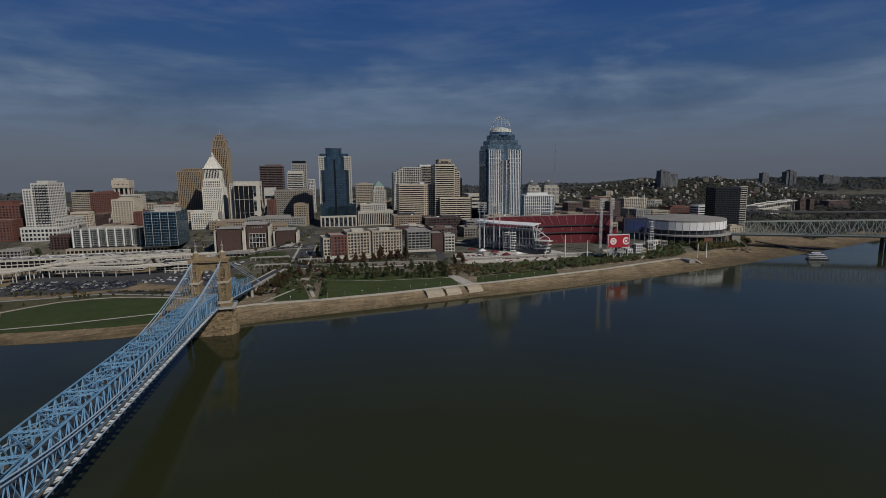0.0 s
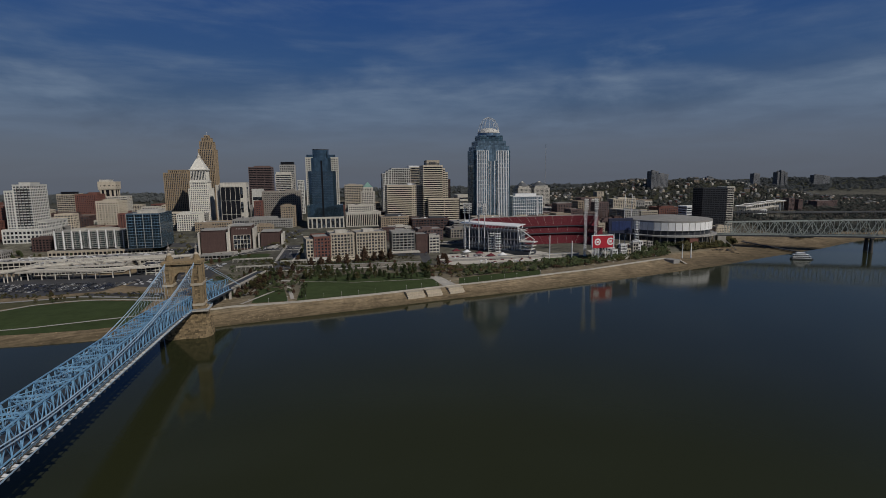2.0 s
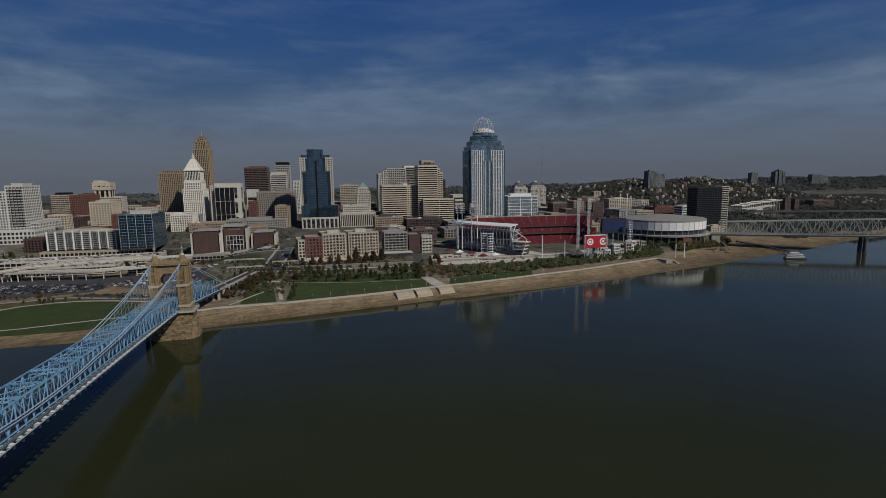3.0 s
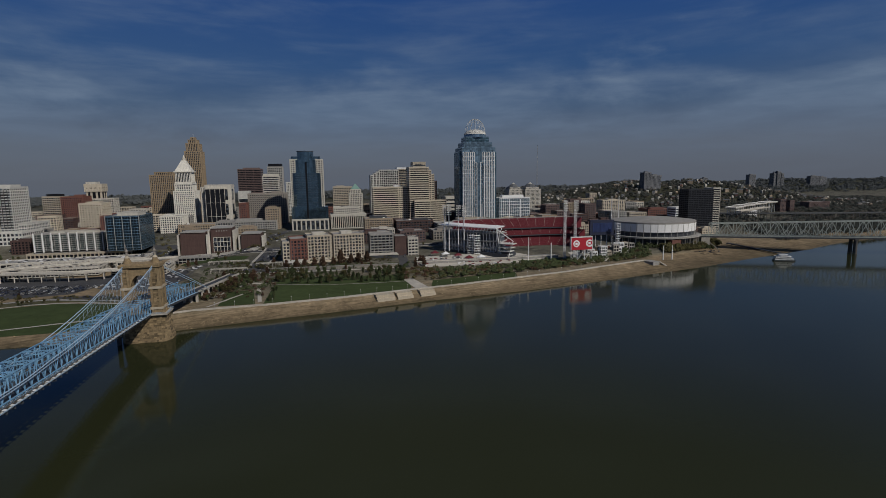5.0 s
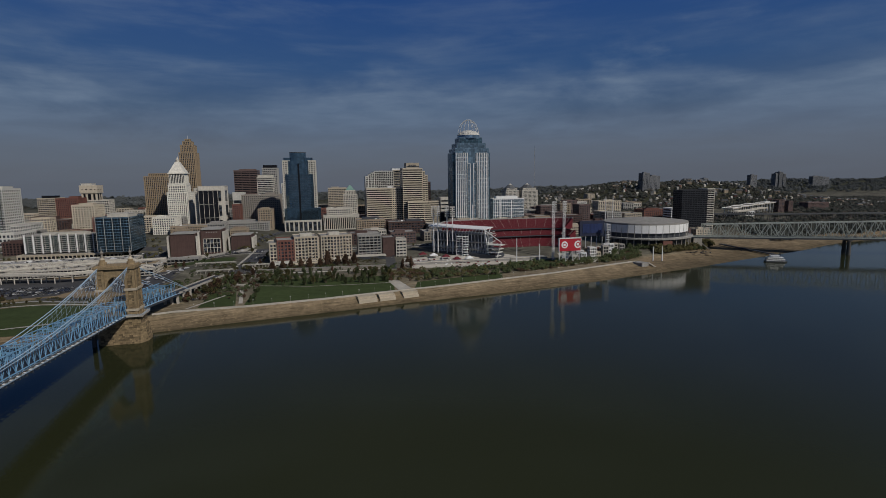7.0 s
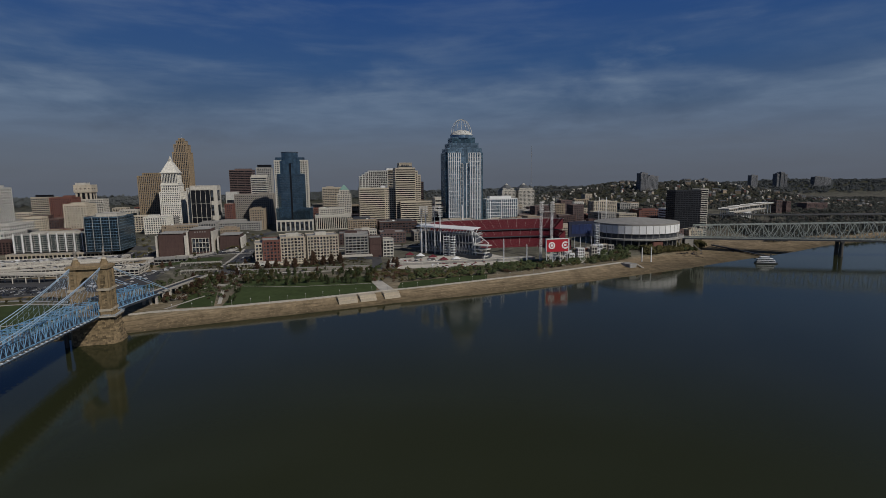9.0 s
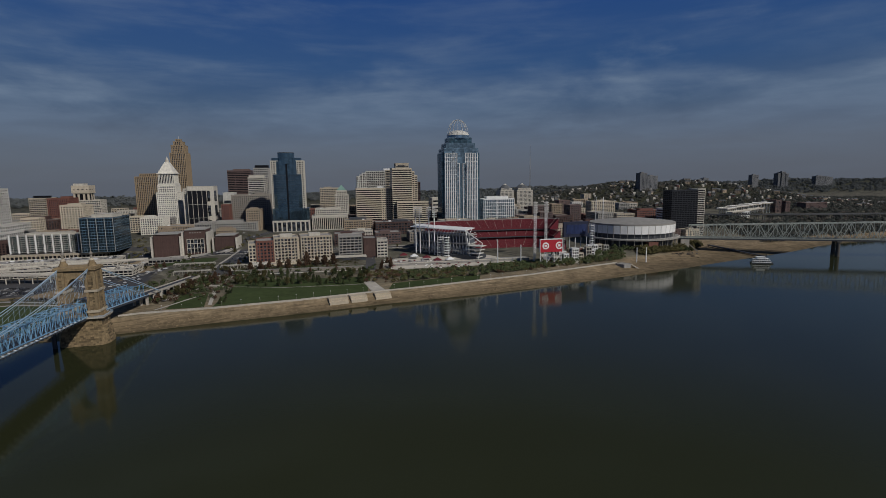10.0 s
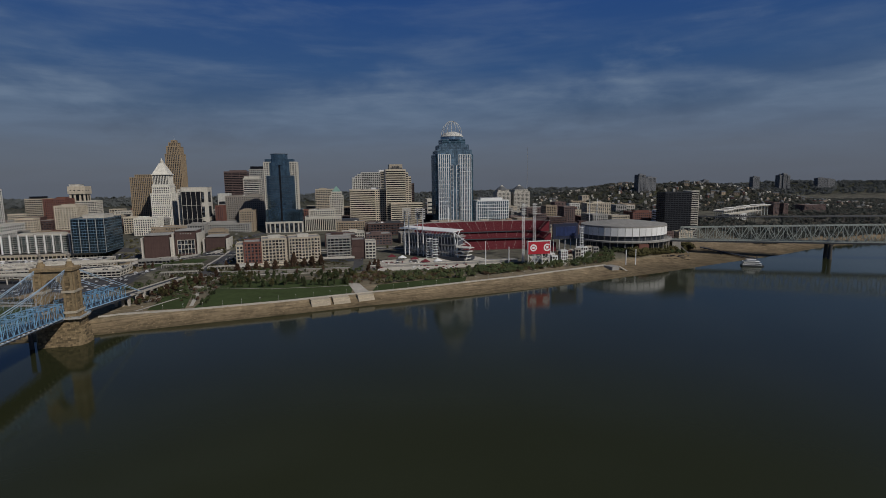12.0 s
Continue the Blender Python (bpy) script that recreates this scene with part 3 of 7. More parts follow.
for k in range(8):
    e0, e1 = k * 1.3, k * 1.3 + 0.9
    prism(bm, [(5 + e0, 4 + e0), (33 - e0, 4 + e0), (33 - e0, 34 - e0), (5 + e0, 34 - e0)], 137.5 + k * 2.6 - b, 140.1 + k * 2.6 - b,
          [(5 + e1, 4 + e1), (33 - e1, 4 + e1), (33 - e1, 34 - e1), (5 + e1, 34 - e1)])
part("pyramid_roof", bm, TERRA, t, "stepped white stone pyramid roof")
bm = bmesh.new()
prism(bm, circle(19, 19, 3.6, 8), 157 - b, 163 - b)
prism(bm, circle(19, 19, 2.6, 8), 163 - b, 169 - b, circle(19, 19, 0.4, 8))
part("lantern", bm, PALE, t)
bm = bmesh.new()
for x in (5.5, 30.5):
    for y in (4.5, 31.5):
        prism(bm, [(x, y), (x + 2, y), (x + 2, y + 2), (x, y + 2)], 137.5 - b, 141 - b, [(x + 0.6, y + 0.6), (x + 1.4, y + 0.6), (x + 1.4, y + 1.4), (x + 0.6, y + 1.4)])
part("corner_urns", bm, TERRA, t)
bm = bmesh.new()
for z in (52, 76):
    box(bm, -0.4, 38.4, -0.4, 1.0, z - b, z + 1.2 - b)
part("belt_course", bm, TERRA, t)
simple("bank_building", "cream ornate eight-storey stone building", -436, 912, 37, 40, 57, TERRA, None, 3.6, 4.0, 1.9, 1.6, (0.1, 0.5, 3))

# middle of the town
t = building("striped_office", "pale slab office with a dark glass front in vertical stripes", -396, 985)
tier(t, 0, 8, 10, 40, 25, 106, PALE, None, 4, 3.8, 2.4, 1.8)
tier(t, 8, 56, 8, 40, 25, 110, PALE, None, 24, 30, 9.0, 9.0)
tier(t, 10, 45, 0, 10, 25, 103, PALE, BLACK, 8.6, 30, 0.8, 0.5)
simple("dark_red_tower", "dark red banded office tower", -459, 1357, 58, 50, 147, DKBRICK, BLACK, 20, 4.6, 0.8, 2.4, (0.2, 0.9, 4))
simple("sign_tower", "pale concrete tower with a dark blank sign band", -329, 1148, 34, 36, 127, PALE, None, 30, 4.0, 1.2, 2.0, (0.02, 0.98, 5))
simple("sign_tower", "grey concrete tower with a dark crown", -330, 1189, 33, 36, 148, GREY, None, 4, 4.0, 1.6, 2.0, (0.05, 0.95, 7, BLACK))
simple("block", "brown-grey stone office block with small windows", -328, 1047, 75, 50, 91, BROWNGREY, None, 4.0, 4.0, 2.4, 2.2, (0.6, 0.85, 4))
simple("block", "plain white party wall block", -366, 1100, 22, 30, 95, WHITE, None, 22, 20, 1.5, 18)
simple("block", "narrow red brick block", -331, 1005, 15, 25, 74, BRICK, None, 3.8, 4.0, 2.0, 2.0)
simple("block", "tan brick block with square windows", -266, 957, 26, 40, 67, TAN, None, 4.2, 4.2, 2.2, 2.2, (0.2, 0.7, 2.5))
simple("slim_tower", "slim white residential tower", -310, 1264, 15, 24, 112, WHITE, None, 3.5, 3.4, 1.4, 1.5)
simple("block", "low tan block with a flat roof", -402, 905, 60, 35, 42, TAN, None, 4, 4.2, 2, 2)
simple("block", "low grey block with a flat roof", -330, 925, 90, 45, 45, GREY, None, 4, 4.2, 2, 2, (0.2, 0.7, 3))
simple("office_block", "beige office block with horizontal windows", -190, 1226, 44, 40, 100, BEIGE, None, 4, 4, 1.2, 2.2, (0.2, 0.6, 3))
t = building("pyramid_block", "small stone tower with a green copper pyramid", -143, 1164)
tier(t, 0, 31, 0, 30, 25, 86, PALE, None, 3.8, 4, 2, 2)
b = t.location.z
tier(t, 4, 27, 4, 26, 86, 95, PALE, None, 3.8, 4, 2, 2)
bm = bmesh.new()
prism(bm, [(4, 4), (27, 4), (27, 26), (4, 26)], 95 - b, 108 - b, [(15, 14.5), (16, 14.5), (16, 15.5), (15, 15.5)])
part("pyramid_roof", bm, COPPER, t, "weathered green copper roof")
t = building("fin_bank", "pale stone bank with close vertical fins", -149, 974)
tier(t, 0, 67, 0, 45, 25, 52, PALE, BLACK, 3.6, 30, 1.9, 4.5, proud=1.4)
tier(t, 6, 55, 20, 60, 52, 64, PALE, None, 4, 4, 2, 2)
t = building("office_tower", "white gridded office tower with stepped shoulders", -97, 1198)
for x0, x1, top in ((0, 7, 126), (7, 13, 130), (13, 21, 134), (21, 65, 138)):
    tier(t, x0, x1, 0.4 * (x0 > 0), 40, 25, top, WHITE, BLACK, 4.4, 4.0, 1.3, 1.3)
t = building("office_tower", "dark banded office tower with a white crown", -33, 1216)
tier(t, 0, 34, 0, 40, 25, 140, BEIGE, None, 30, 3.8, 0.6, 1.4)
plant(t, -4, 36, 0, 30, 140, 144, PAINT)
t = building("banded_office", "beige banded office block with ribbon windows", -74, 1036)
tier(t, 0, 51, 0, 44, 25, 101, CREAM, BLACK, 51, 4.2, 0.7, 2.4)
tier(t, 51, 73, 0.5, 44, 25, 101, CREAM, BLACK, 4.4, 4.2, 1.4, 2.2)
plant(t, 44, 57, 10, 30, 101, 105, PAINT)
t = building("brown_tower", "brown granite office tower with stepped shoulders", -1, 1034)
tier(t, 0, 40, 0, 44, 25, 140, CREAM, BLACK, 42, 4.2, 0.8, 2.3)
tier(t, 8, 34, 4, 34, 140, 150, BEIGE, None, 42, 10, 0.8, 6.0)
tier(t, 40, 45, 1, 44, 25, 134, CREAM, BLACK, 42, 4.2, 0.8, 2.3)
tier(t, 45, 51, 2, 44, 25, 126, CREAM, BLACK, 42, 4.2, 0.8, 2.3)
tier(t, 51, 58, 10, 50, 25, 112, BROWN, None, 42, 3.8, 0.8, 1.9)
tier(t, 8, 73, -10, 0, 25, 74, CREAM, BLACK, 42, 4.2, 0.8, 2.3)
bm = bmesh.new()
b = t.location.z
for i, w in enumerate((3.2, 3.0, 3.4, 1.4)):
    box(bm, 13 + i * 4.4, 13 + i * 4.4 + w, 3.7, 4.0, 144 - b, 147.5 - b)
part("sign", bm, DARK, t, "dark blank sign bars")
simple("office_block", "pale concrete block with blank upper wall", 76, 1186, 37, 40, 75, PALE, None, 37, 9, 1.5, 6)
simple("white_glass_block", "white framed glass office block", 182, 1049, 66, 40, 76, PAINT, SKYGL, 4.4, 7.0, 1.0, 1.1, (0.15, 0.85, 5, PAINT))
for x, y, w in ((268, 1478, 40), (317, 1488, 48)):
    t = building("twin_tower", "pale stone tower with a stepped dark pyramid crown", x, y, GRID, "building", "twin towers")
    tier(t, 0, w, 0, w, 28, 82, PALE, None, 4, 4, 1.8, 1.8)
    b = t.location.z
    tier(t, 4, w - 4, 4, w - 4, 82, 88, PALE, None, 4, 4, 1.8, 1.8)
    bm = bmesh.new()
    c = w / 2
    prism(bm, circle(c, c, w * 0.46, 8, 0.39), 88 - b, 99 - b, circle(c, c, w * 0.16, 8, 0.39))
    part("pyramid_roof", bm, SLATE, t, "dark slate pyramid")
    bm = bmesh.new()
    prism(bm, circle(c, c, w * 0.13, 8), 99 - b, 103 - b, circle(c, c, 0.3, 8))
    part("lantern", bm, PALE, t)

# the two landmark towers
t = building("blue_glass_tower", "dark blue glass tower with pale stone wings", -216, 951)
b = t.location.z
tier(t, 0, 67, 0, 50, 25, 45, PALE, None, 8.4, 30, 3.2, 2.6)
tier(t, 0.5, 14, 10, 40, 45, 155, PALE, None, 4.2, 3.8, 2.2, 2.0)
tier(t, 46, 60.5, 10, 40, 45, 155, PALE, None, 4.2, 3.8, 2.2, 2.0)

def chamfered(x0, x1, y0, y1, c):
    return [(x0, y0 + c), (x0 + c, y0), (x1 - c, y0), (x1, y0 + c), (x1, y1), (x0, y1)]


for name, x0, x1, y0, z0, z1, c in (("glass_base", 0.5, 66.5, 2.0, 45, 68, 5), ("glass_shaft", 3.5, 56.0, 4.0, 68, 131, 7), ("glass_neck", 9.0, 49.0, 5.0, 131, 155, 7), ("glass_shoulder", 3.0, 55.0, 11.0, 153, 161, 3)):
    bm = bmesh.new()
    prism(bm, chamfered(x0, x1, y0, 38, c), z0 - b, z1 - b)
    part(name, bm, SHEERGL, t, "dark blue mirror glass")
bm = bmesh.new()
prism(bm, circle(28.5, 18, 15, 28), 150 - b, 170 - b)
part("drum", bm, SHEERGL, t, "round dark glass top")
bm = bmesh.new()
prism(bm, circle(28.5, 18, 15.3, 28), 169.6 - b, 170.8 - b)
part("coping", bm, DARK, t)
bm = bmesh.new()
box(bm, -20.5, 20.5, -0.12, 0.3, -0.12, 0.12)
me = mesh_of("mullion", bm, DARK)
for i in range(20):
    piece("mullion", me, t, (29.7, 3.95, 70 + i * 3.1 - b))
# black strip proud of the glass, painting the shade of a centre recess
bm = bmesh.new()
box(bm, 28.0, 31.0, 3.7, 6, 68 - b, 152 - b)
box(bm, 28.0, 31.0, 1.6, 4, 45 - b, 68 - b)
part("crease", bm, BLACK, t, "black strip for the shaded centre recess")

t = building("crowned_tower", "tall blue glass tower with a white grid and arched crown", 103, 1006)
b = t.location.z
tier(t, 0, 68, 2, 56, 25, 176, SKYGL, SKYGL, 4.2, 4.1, 0.35, 1.3, proud=0.3)
tier(t, -4, 72, 8, 50, 25, 168, SKYGL, BLUEGL, 4.2, 4.1, 0.3, 1.2, proud=0.3)
for x0, x1, top in ((2, 25, 168), (42, 66, 168), (25, 30, 148), (37, 42, 148)):
    k = round((x1 - x0) / 3.6)
    bm = bmesh.new()
    box(bm, -0.55, 0.55, 0, 1.2, 25 - b, top - b)
    me = mesh_of("mullion", bm, PAINT)
    for i in range(k + 1):
        piece("mullion", me, t, (x0 + i * (x1 - x0) / k, 1.2, 0))
    bm = bmesh.new()
    box(bm, x0, x1, 1.6, 2.2, -0.26, 0.26)
    me = mesh_of("transom", bm, PAINT)
    n = int((top - 25) / 8.2)
    for i in range(n + 1):
        piece("transom", me, t, (0, 0, top - b - 0.4 - i * 8.2))
tier(t, 5, 63, 7, 52, 176, 186, SKYGL, SKYGL, 4.2, 4.1, 0.3, 1.2, proud=0.3)
tier(t, 11, 57, 10, 49, 186, 197, SKYGL, BLUEGL, 4.2, 4.1, 0.3, 1.2, proud=0.3)
bm = bmesh.new()
prism(bm, circle(34, 29, 22.5, 24), 197 - b, 203 - b, circle(34, 29, 22, 24))
part("crown_drum", bm, SKYGL, t)
bm = bmesh.new()
for r0, r1, z0, z1 in ((22.6, 19.5, 203, 207.5), (19.5, 14, 207.5, 211), (14, 6, 211, 213)):
    prism(bm, circle(34, 29, r0, 24), z0 - b, z1 - b, circle(34, 29, r1, 24))
part("crown_cap", bm, WHITE, t, "pale rounded cap under the crown")
for k in range(7):
    a = math.pi * (k + 0.5) / 7
    bm = bmesh.new()
    rod(bm, (34 + 22 * math.cos(math.pi + a), 29 + 22 * math.sin(math.pi + a), 197 - b), (34 + 19 * math.cos(math.pi + a), 29 + 19 * math.sin(math.pi + a), 209 - b), 0.5)
    part("crown_fin", bm, PAINT, t)
for i in range(7):
    a = math.pi * i / 7
    pts = [(34 + 21 * math.cos(f) * math.cos(a), 29 + 21 * math.cos(f) * math.sin(a), 204 - b + 30 * math.sin(f)) for f in [math.pi * j / 16 for j in range(17)]]
    bm = bmesh.new()
    tube(bm, pts, 0.3)
    part("crown_rib", bm, WHITE, t, "slender steel arch")
for f in (0.35, 0.6, 0.8):
    r, z = math.cos(f * math.pi / 2), 204 - b + 30 * math.sin(f * math.pi / 2)
    bm = bmesh.new()
    tube(bm, [(*p, z) for p in circle(34, 29, 21 * r, 24)], 0.13, 4, True)
    part("crown_ring", bm, GREY, t, "slender steel ring")

# east side
simple("brick_tower", "plain brown brick apartment tower", 382, 1246, 29, 26, 62, DKBRICK, None, 3.8, 3.4, 2, 1.6)
simple("apartment_block", "cream apartment block with balconies", 453, 1219, 60, 30, 60, CREAM, None, 5, 3.3, 2.2, 1.3, (0.3, 0.7, 3))
simple("brick_works", "low brick works building", 476, 1111, 42, 40, 38, BEIGE, None, 5, 4.5, 1.5, 2.4)
simple("brick_works", "long low brown brick works building", 545, 1175, 69, 40, 41, BRICK, None, 5, 4.5, 2.5, 2.2, (0.2, 0.7, 2.5))
simple("white_block", "white low block with ribbon windows", 589, 1133, 41, 30, 46, PAINT, None, 41, 5.5, 0.8, 2.8)
t = building("dark_tower", "black glass apartment tower with a pale balcony edge", 504, 913)
tier(t, 0, 52, 0, 26, 8, 92, mat("charcoal_panel", (0.026, 0.028, 0.033), 0.4), BLACK, 5, 3.4, 0.8, 1.4, proud=0.3)
tier(t, 52.2, 68, 2, 26, 8, 94, PALE, BLACK, 60, 3.3, 0.8, 1.3)

for x, y, w, d, top, m, lab in ((-8, 800, 40, 40, 36, DKBRICK, "low dark brick street block with shops"), (44, 820, 44, 40, 34, BROWNGREY, "low brown-grey parking deck"), (-70, 790, 46, 40, 36, BROWN, "low dark brown street block"),
                                (150, 900, 60, 40, 40, PALE, "low pale street block behind the ballpark"), (225, 905, 50, 40, 36, GREY, "low grey block behind the ballpark"),
                                (-560, 850, 40, 40, 40, BRICK, "low brick corner block"), (95, 940, 60, 40, 42, BEIGE, "low beige tower podium")):
    simple("street_block", lab, x, y, w, d, top, m, None, 5, 4, 1.8, 1.8, (0.2, 0.6, 2.5))

# ---- suspension bridge ----
BX, BY, BYAW = -169.0, 379.4, 12.9
PANEL, NPAN = 5.6, 57


def deck_z(s):
    """Road height s metres out from the north tower (negative: towards the town)."""
    return 21.4 + 0.05 * s - 0.0003 * max(0.0, s - 215) ** 2 if s >= 0 else 21.4 + 0.03 * s


def bend(s):
    """Sideways swing of the approach beyond the tower."""
    return 0.214 * max(0.0, -s - 12)


def cable_z(s):
    return 33.6 + 23.9 * ((161 - s) / 161) ** 2


def draw_in(s):
    """The trusses stand a little nearer the east walk where they pass the tower."""
    return 4.2 * max(0.0, 1 - max(s, 0.0) / 100) ** 2


NEAR, FAR, EDGE_N, EDGE_F, TOP = -4.8, -18.0, 0.0, -22.6, 10.5
PLANK = mat("weathered_planks", (0.105, 0.088, 0.072), 0.9)
bridge = thing("suspension_bridge", BX, BY, 0, BYAW, "blue-painted steel suspension bridge with sandstone tower", "bridge")


def strip(bm, x0, x1, s_list, lo, hi):
    """A slab that follows the road's height between x0 and x1, from lo to hi above it."""
    rows = [[bm.verts.new((x + bend(s) + (draw_in(s) if x1 < -3.5 else 0.0), -s, deck_z(s) + h)) for x, h in ((x0, lo), (x1, lo), (x1, hi), (x0, hi))] for s in s_list]
    for a, b in zip(rows, rows[1:]):
        for i in range(4):
            bm.faces.new((a[i], a[(i + 1) % 4], b[(i + 1) % 4], b[i]))
    bm.faces.new(rows[0][::-1])
    bm.faces.new(rows[-1])


span_s = [i * PANEL for i in range(NPAN + 1)]
land_s = [-16 - i * 4.6 for i in range(38)]
for name, x0, x1, lo, hi, m in (("roadway", FAR + 0.5, NEAR - 0.5, -0.9, 0.0, DECK), ("sidewalk", EDGE_N - 3.3, EDGE_N - 1.9, -0.3, 0.12, PLANK), ("sidewalk", EDGE_F + 1.9, EDGE_F + 3.3, -0.3, 0.12, PLANK),
                                ("stringer", NEAR + 0.2, NEAR + 0.9, -1.9, -0.5, DECK), ("stringer", FAR - 0.9, FAR - 0.2, -1.9, -0.5, DECK),
                                ("edge_pipe", EDGE_N - 0.14, EDGE_N + 0.14, -0.3, 0.05, LTBLUE), ("edge_pipe", EDGE_F - 0.14, EDGE_F + 0.14, -0.3, 0.05, LTBLUE)):
    bm = bmesh.new()
    strip(bm, x0, x1, span_s, lo, hi)
    part(name, bm, m, bridge)
    bm = bmesh.new()
    strip(bm, x0, x1, land_s if name == "roadway" else land_s[:16], lo, hi)
    part(name, bm, m, bridge)

# stiffening trusses: chords, posts and crossed diagonals
bm = bmesh.new()
for dy in (-0.28, 0.28):
    rod(bm, (0, dy, 0), (0, dy, TOP), 0.14)
for k in range(9):
    rod(bm, (0, -0.28, 0.4 + k * 1.05), (0, 0.28, 0.95 + k * 1.05), 0.07)
    rod(bm, (0, 0.28, 0.4 + k * 1.05), (0, -0.28, 0.95 + k * 1.05), 0.07)
POST = mesh_of("post", bm, BLUE)
rise = deck_z(PANEL * 20) - deck_z(PANEL * 19)
DIAG = []
for up in (0, 1):
    bm = bmesh.new()
    rod(bm, (0, 0, 0.2 + up * (TOP - 0.4)), (0, -PANEL, 0.2 + (1 - up) * (TOP - 0.4) + rise), 0.22)
    rod(bm, (0, 0, 0.2 + (1 - up) * (TOP - 0.4)), (0, -PANEL, 0.2 + up * (TOP - 0.4) + rise), 0.09)
    DIAG.append(mesh_of("diagonal", bm, BLUE))
# portal frame: a latticed strut with an arched brace under it
bm = bmesh.new()
for dy in (-0.55, 0.55):
    rod(bm, (NEAR, dy, TOP), (FAR, dy, TOP), 0.15)
for k in range(10):
    a, b = NEAR + (FAR - NEAR) * k / 10, NEAR + (FAR - NEAR) * (k + 1) / 10
    rod(bm, (a, -0.55, TOP), (b, 0.55, TOP), 0.08)
    rod(bm, (a, 0.55, TOP), (b, -0.55, TOP), 0.08)
rod(bm, (NEAR, 0, TOP - 1.5), (FAR, 0, TOP - 1.5), 0.17)
for i in range(8):
    a, b = NEAR + (FAR - NEAR) * i / 8, NEAR + (FAR - NEAR) * (i + 1) / 8
    rod(bm, (a, 0, TOP - 1.5 * (i % 2)), (b, 0, TOP - 1.5 * (1 - i % 2)), 0.1)
mid_x, half_x = (NEAR + FAR) / 2, (NEAR - FAR) / 2
tube(bm, [(mid_x + half_x * math.cos(math.pi * k / 12), 0, TOP - 5.0 + 3.4 * math.sin(math.pi * k / 12)) for k in range(13)], 0.15)
SWAY = mesh_of("sway_frame", bm, BLUE)
BAY = 3
bm = bmesh.new()
for a, b in ((NEAR, FAR), (FAR, NEAR)):
    for dy in (-0.3, 0.3):
        rod(bm, (a, dy, TOP), (b, dy - PANEL * BAY, TOP + BAY * rise), 0.11)
LATERAL = mesh_of("lateral_brace", bm, BLUE)
# brackets: pale plates, broad at the walk and narrow at the edge
bm = bmesh.new()
v = [bm.verts.new(c) for y in (-1.0, 1.0) for c in ((NEAR, y * 0.3, -2.3), (EDGE_N - 0.15, y * 0.25, -0.55), (EDGE_N - 0.15, y * 0.25, -0.12), (EDGE_N - 1.95, y * 1.0, -0.12), (NEAR, y * 0.5, -0.5))]
for f in ((0, 1, 2, 3, 4), (9, 8, 7, 6, 5), (0, 5, 6, 1), (1, 6, 7, 2), (2, 7, 8, 3), (3, 8, 9, 4), (4, 9, 5, 0)):
    bm.faces.new([v[k] for k in f])
BRACKET = mesh_of("bracket", bm, PAINT)
bm = bmesh.new()
box(bm, EDGE_F, EDGE_N - 0.3, -0.25, 0.25, -2.0, -0.9)
BEAM = mesh_of("floor_beam", bm, DARK)
bm = bmesh.new()
for z in (0.55, 1.2):
    rod(bm, (0, 0, z), (0, -PANEL, z + rise), 0.07)
for i in range(3):
    rod(bm, (0, -PANEL * i / 3, 0), (0, -PANEL * i / 3, 1.2 + rise * i / 3), 0.06)
RAIL = mesh_of("railing", bm, BLUE)
for i in range(-15, NPAN):
    s = i * PANEL
    if -16 < s < 0:
        continue
    z = deck_z(s)
    if s < -82:
        continue
    for x in (NEAR, FAR):
        piece("post", POST, bridge, (x + bend(s) + draw_in(s), -s, z))
        piece("diagonal", DIAG[i % 2], bridge, (x + bend(s) + draw_in(s), -s, z), -0.21 if s < 0 else 0.0)
    if i % BAY == 0:
        piece("sway_frame", SWAY, bridge, (bend(s) + draw_in(s), -s, z))
        if i <= NPAN - BAY and not -32 < s < 0:
            piece("lateral_brace", LATERAL, bridge, (bend(s) + draw_in(s), -s, z))
    piece("floor_beam", BEAM, bridge, (bend(s), -s, z))
    piece("bracket", BRACKET, bridge, (bend(s), -s, z))
    piece("railing", RAIL, bridge, (EDGE_N - 1.95 + bend(s), -s, z + 0.1))
    piece("railing", RAIL, bridge, (EDGE_F + 1.95 + bend(s), -s, z + 0.1))
for x in (NEAR, FAR):
    for ss in (span_s, land_s[:15]):
        for h, r in ((TOP, 0.34), (0.1, 0.3)):
            bm = bmesh.new()
            tube(bm, [(x + bend(a) + draw_in(a), -a, deck_z(a) + h) for a in ss], r)
            part("chord", bm, BLUE, bridge)

# main cables, suspenders and stays
T_NEAR, T_FAR = 3.5, -16.0


def cable_x(side, s):
    k = max(0.0, 1 - abs(s) / 140)
    a, b = (T_NEAR, NEAR + 0.9) if side else (T_FAR, FAR - 0.9)
    return b + (a - b) * k


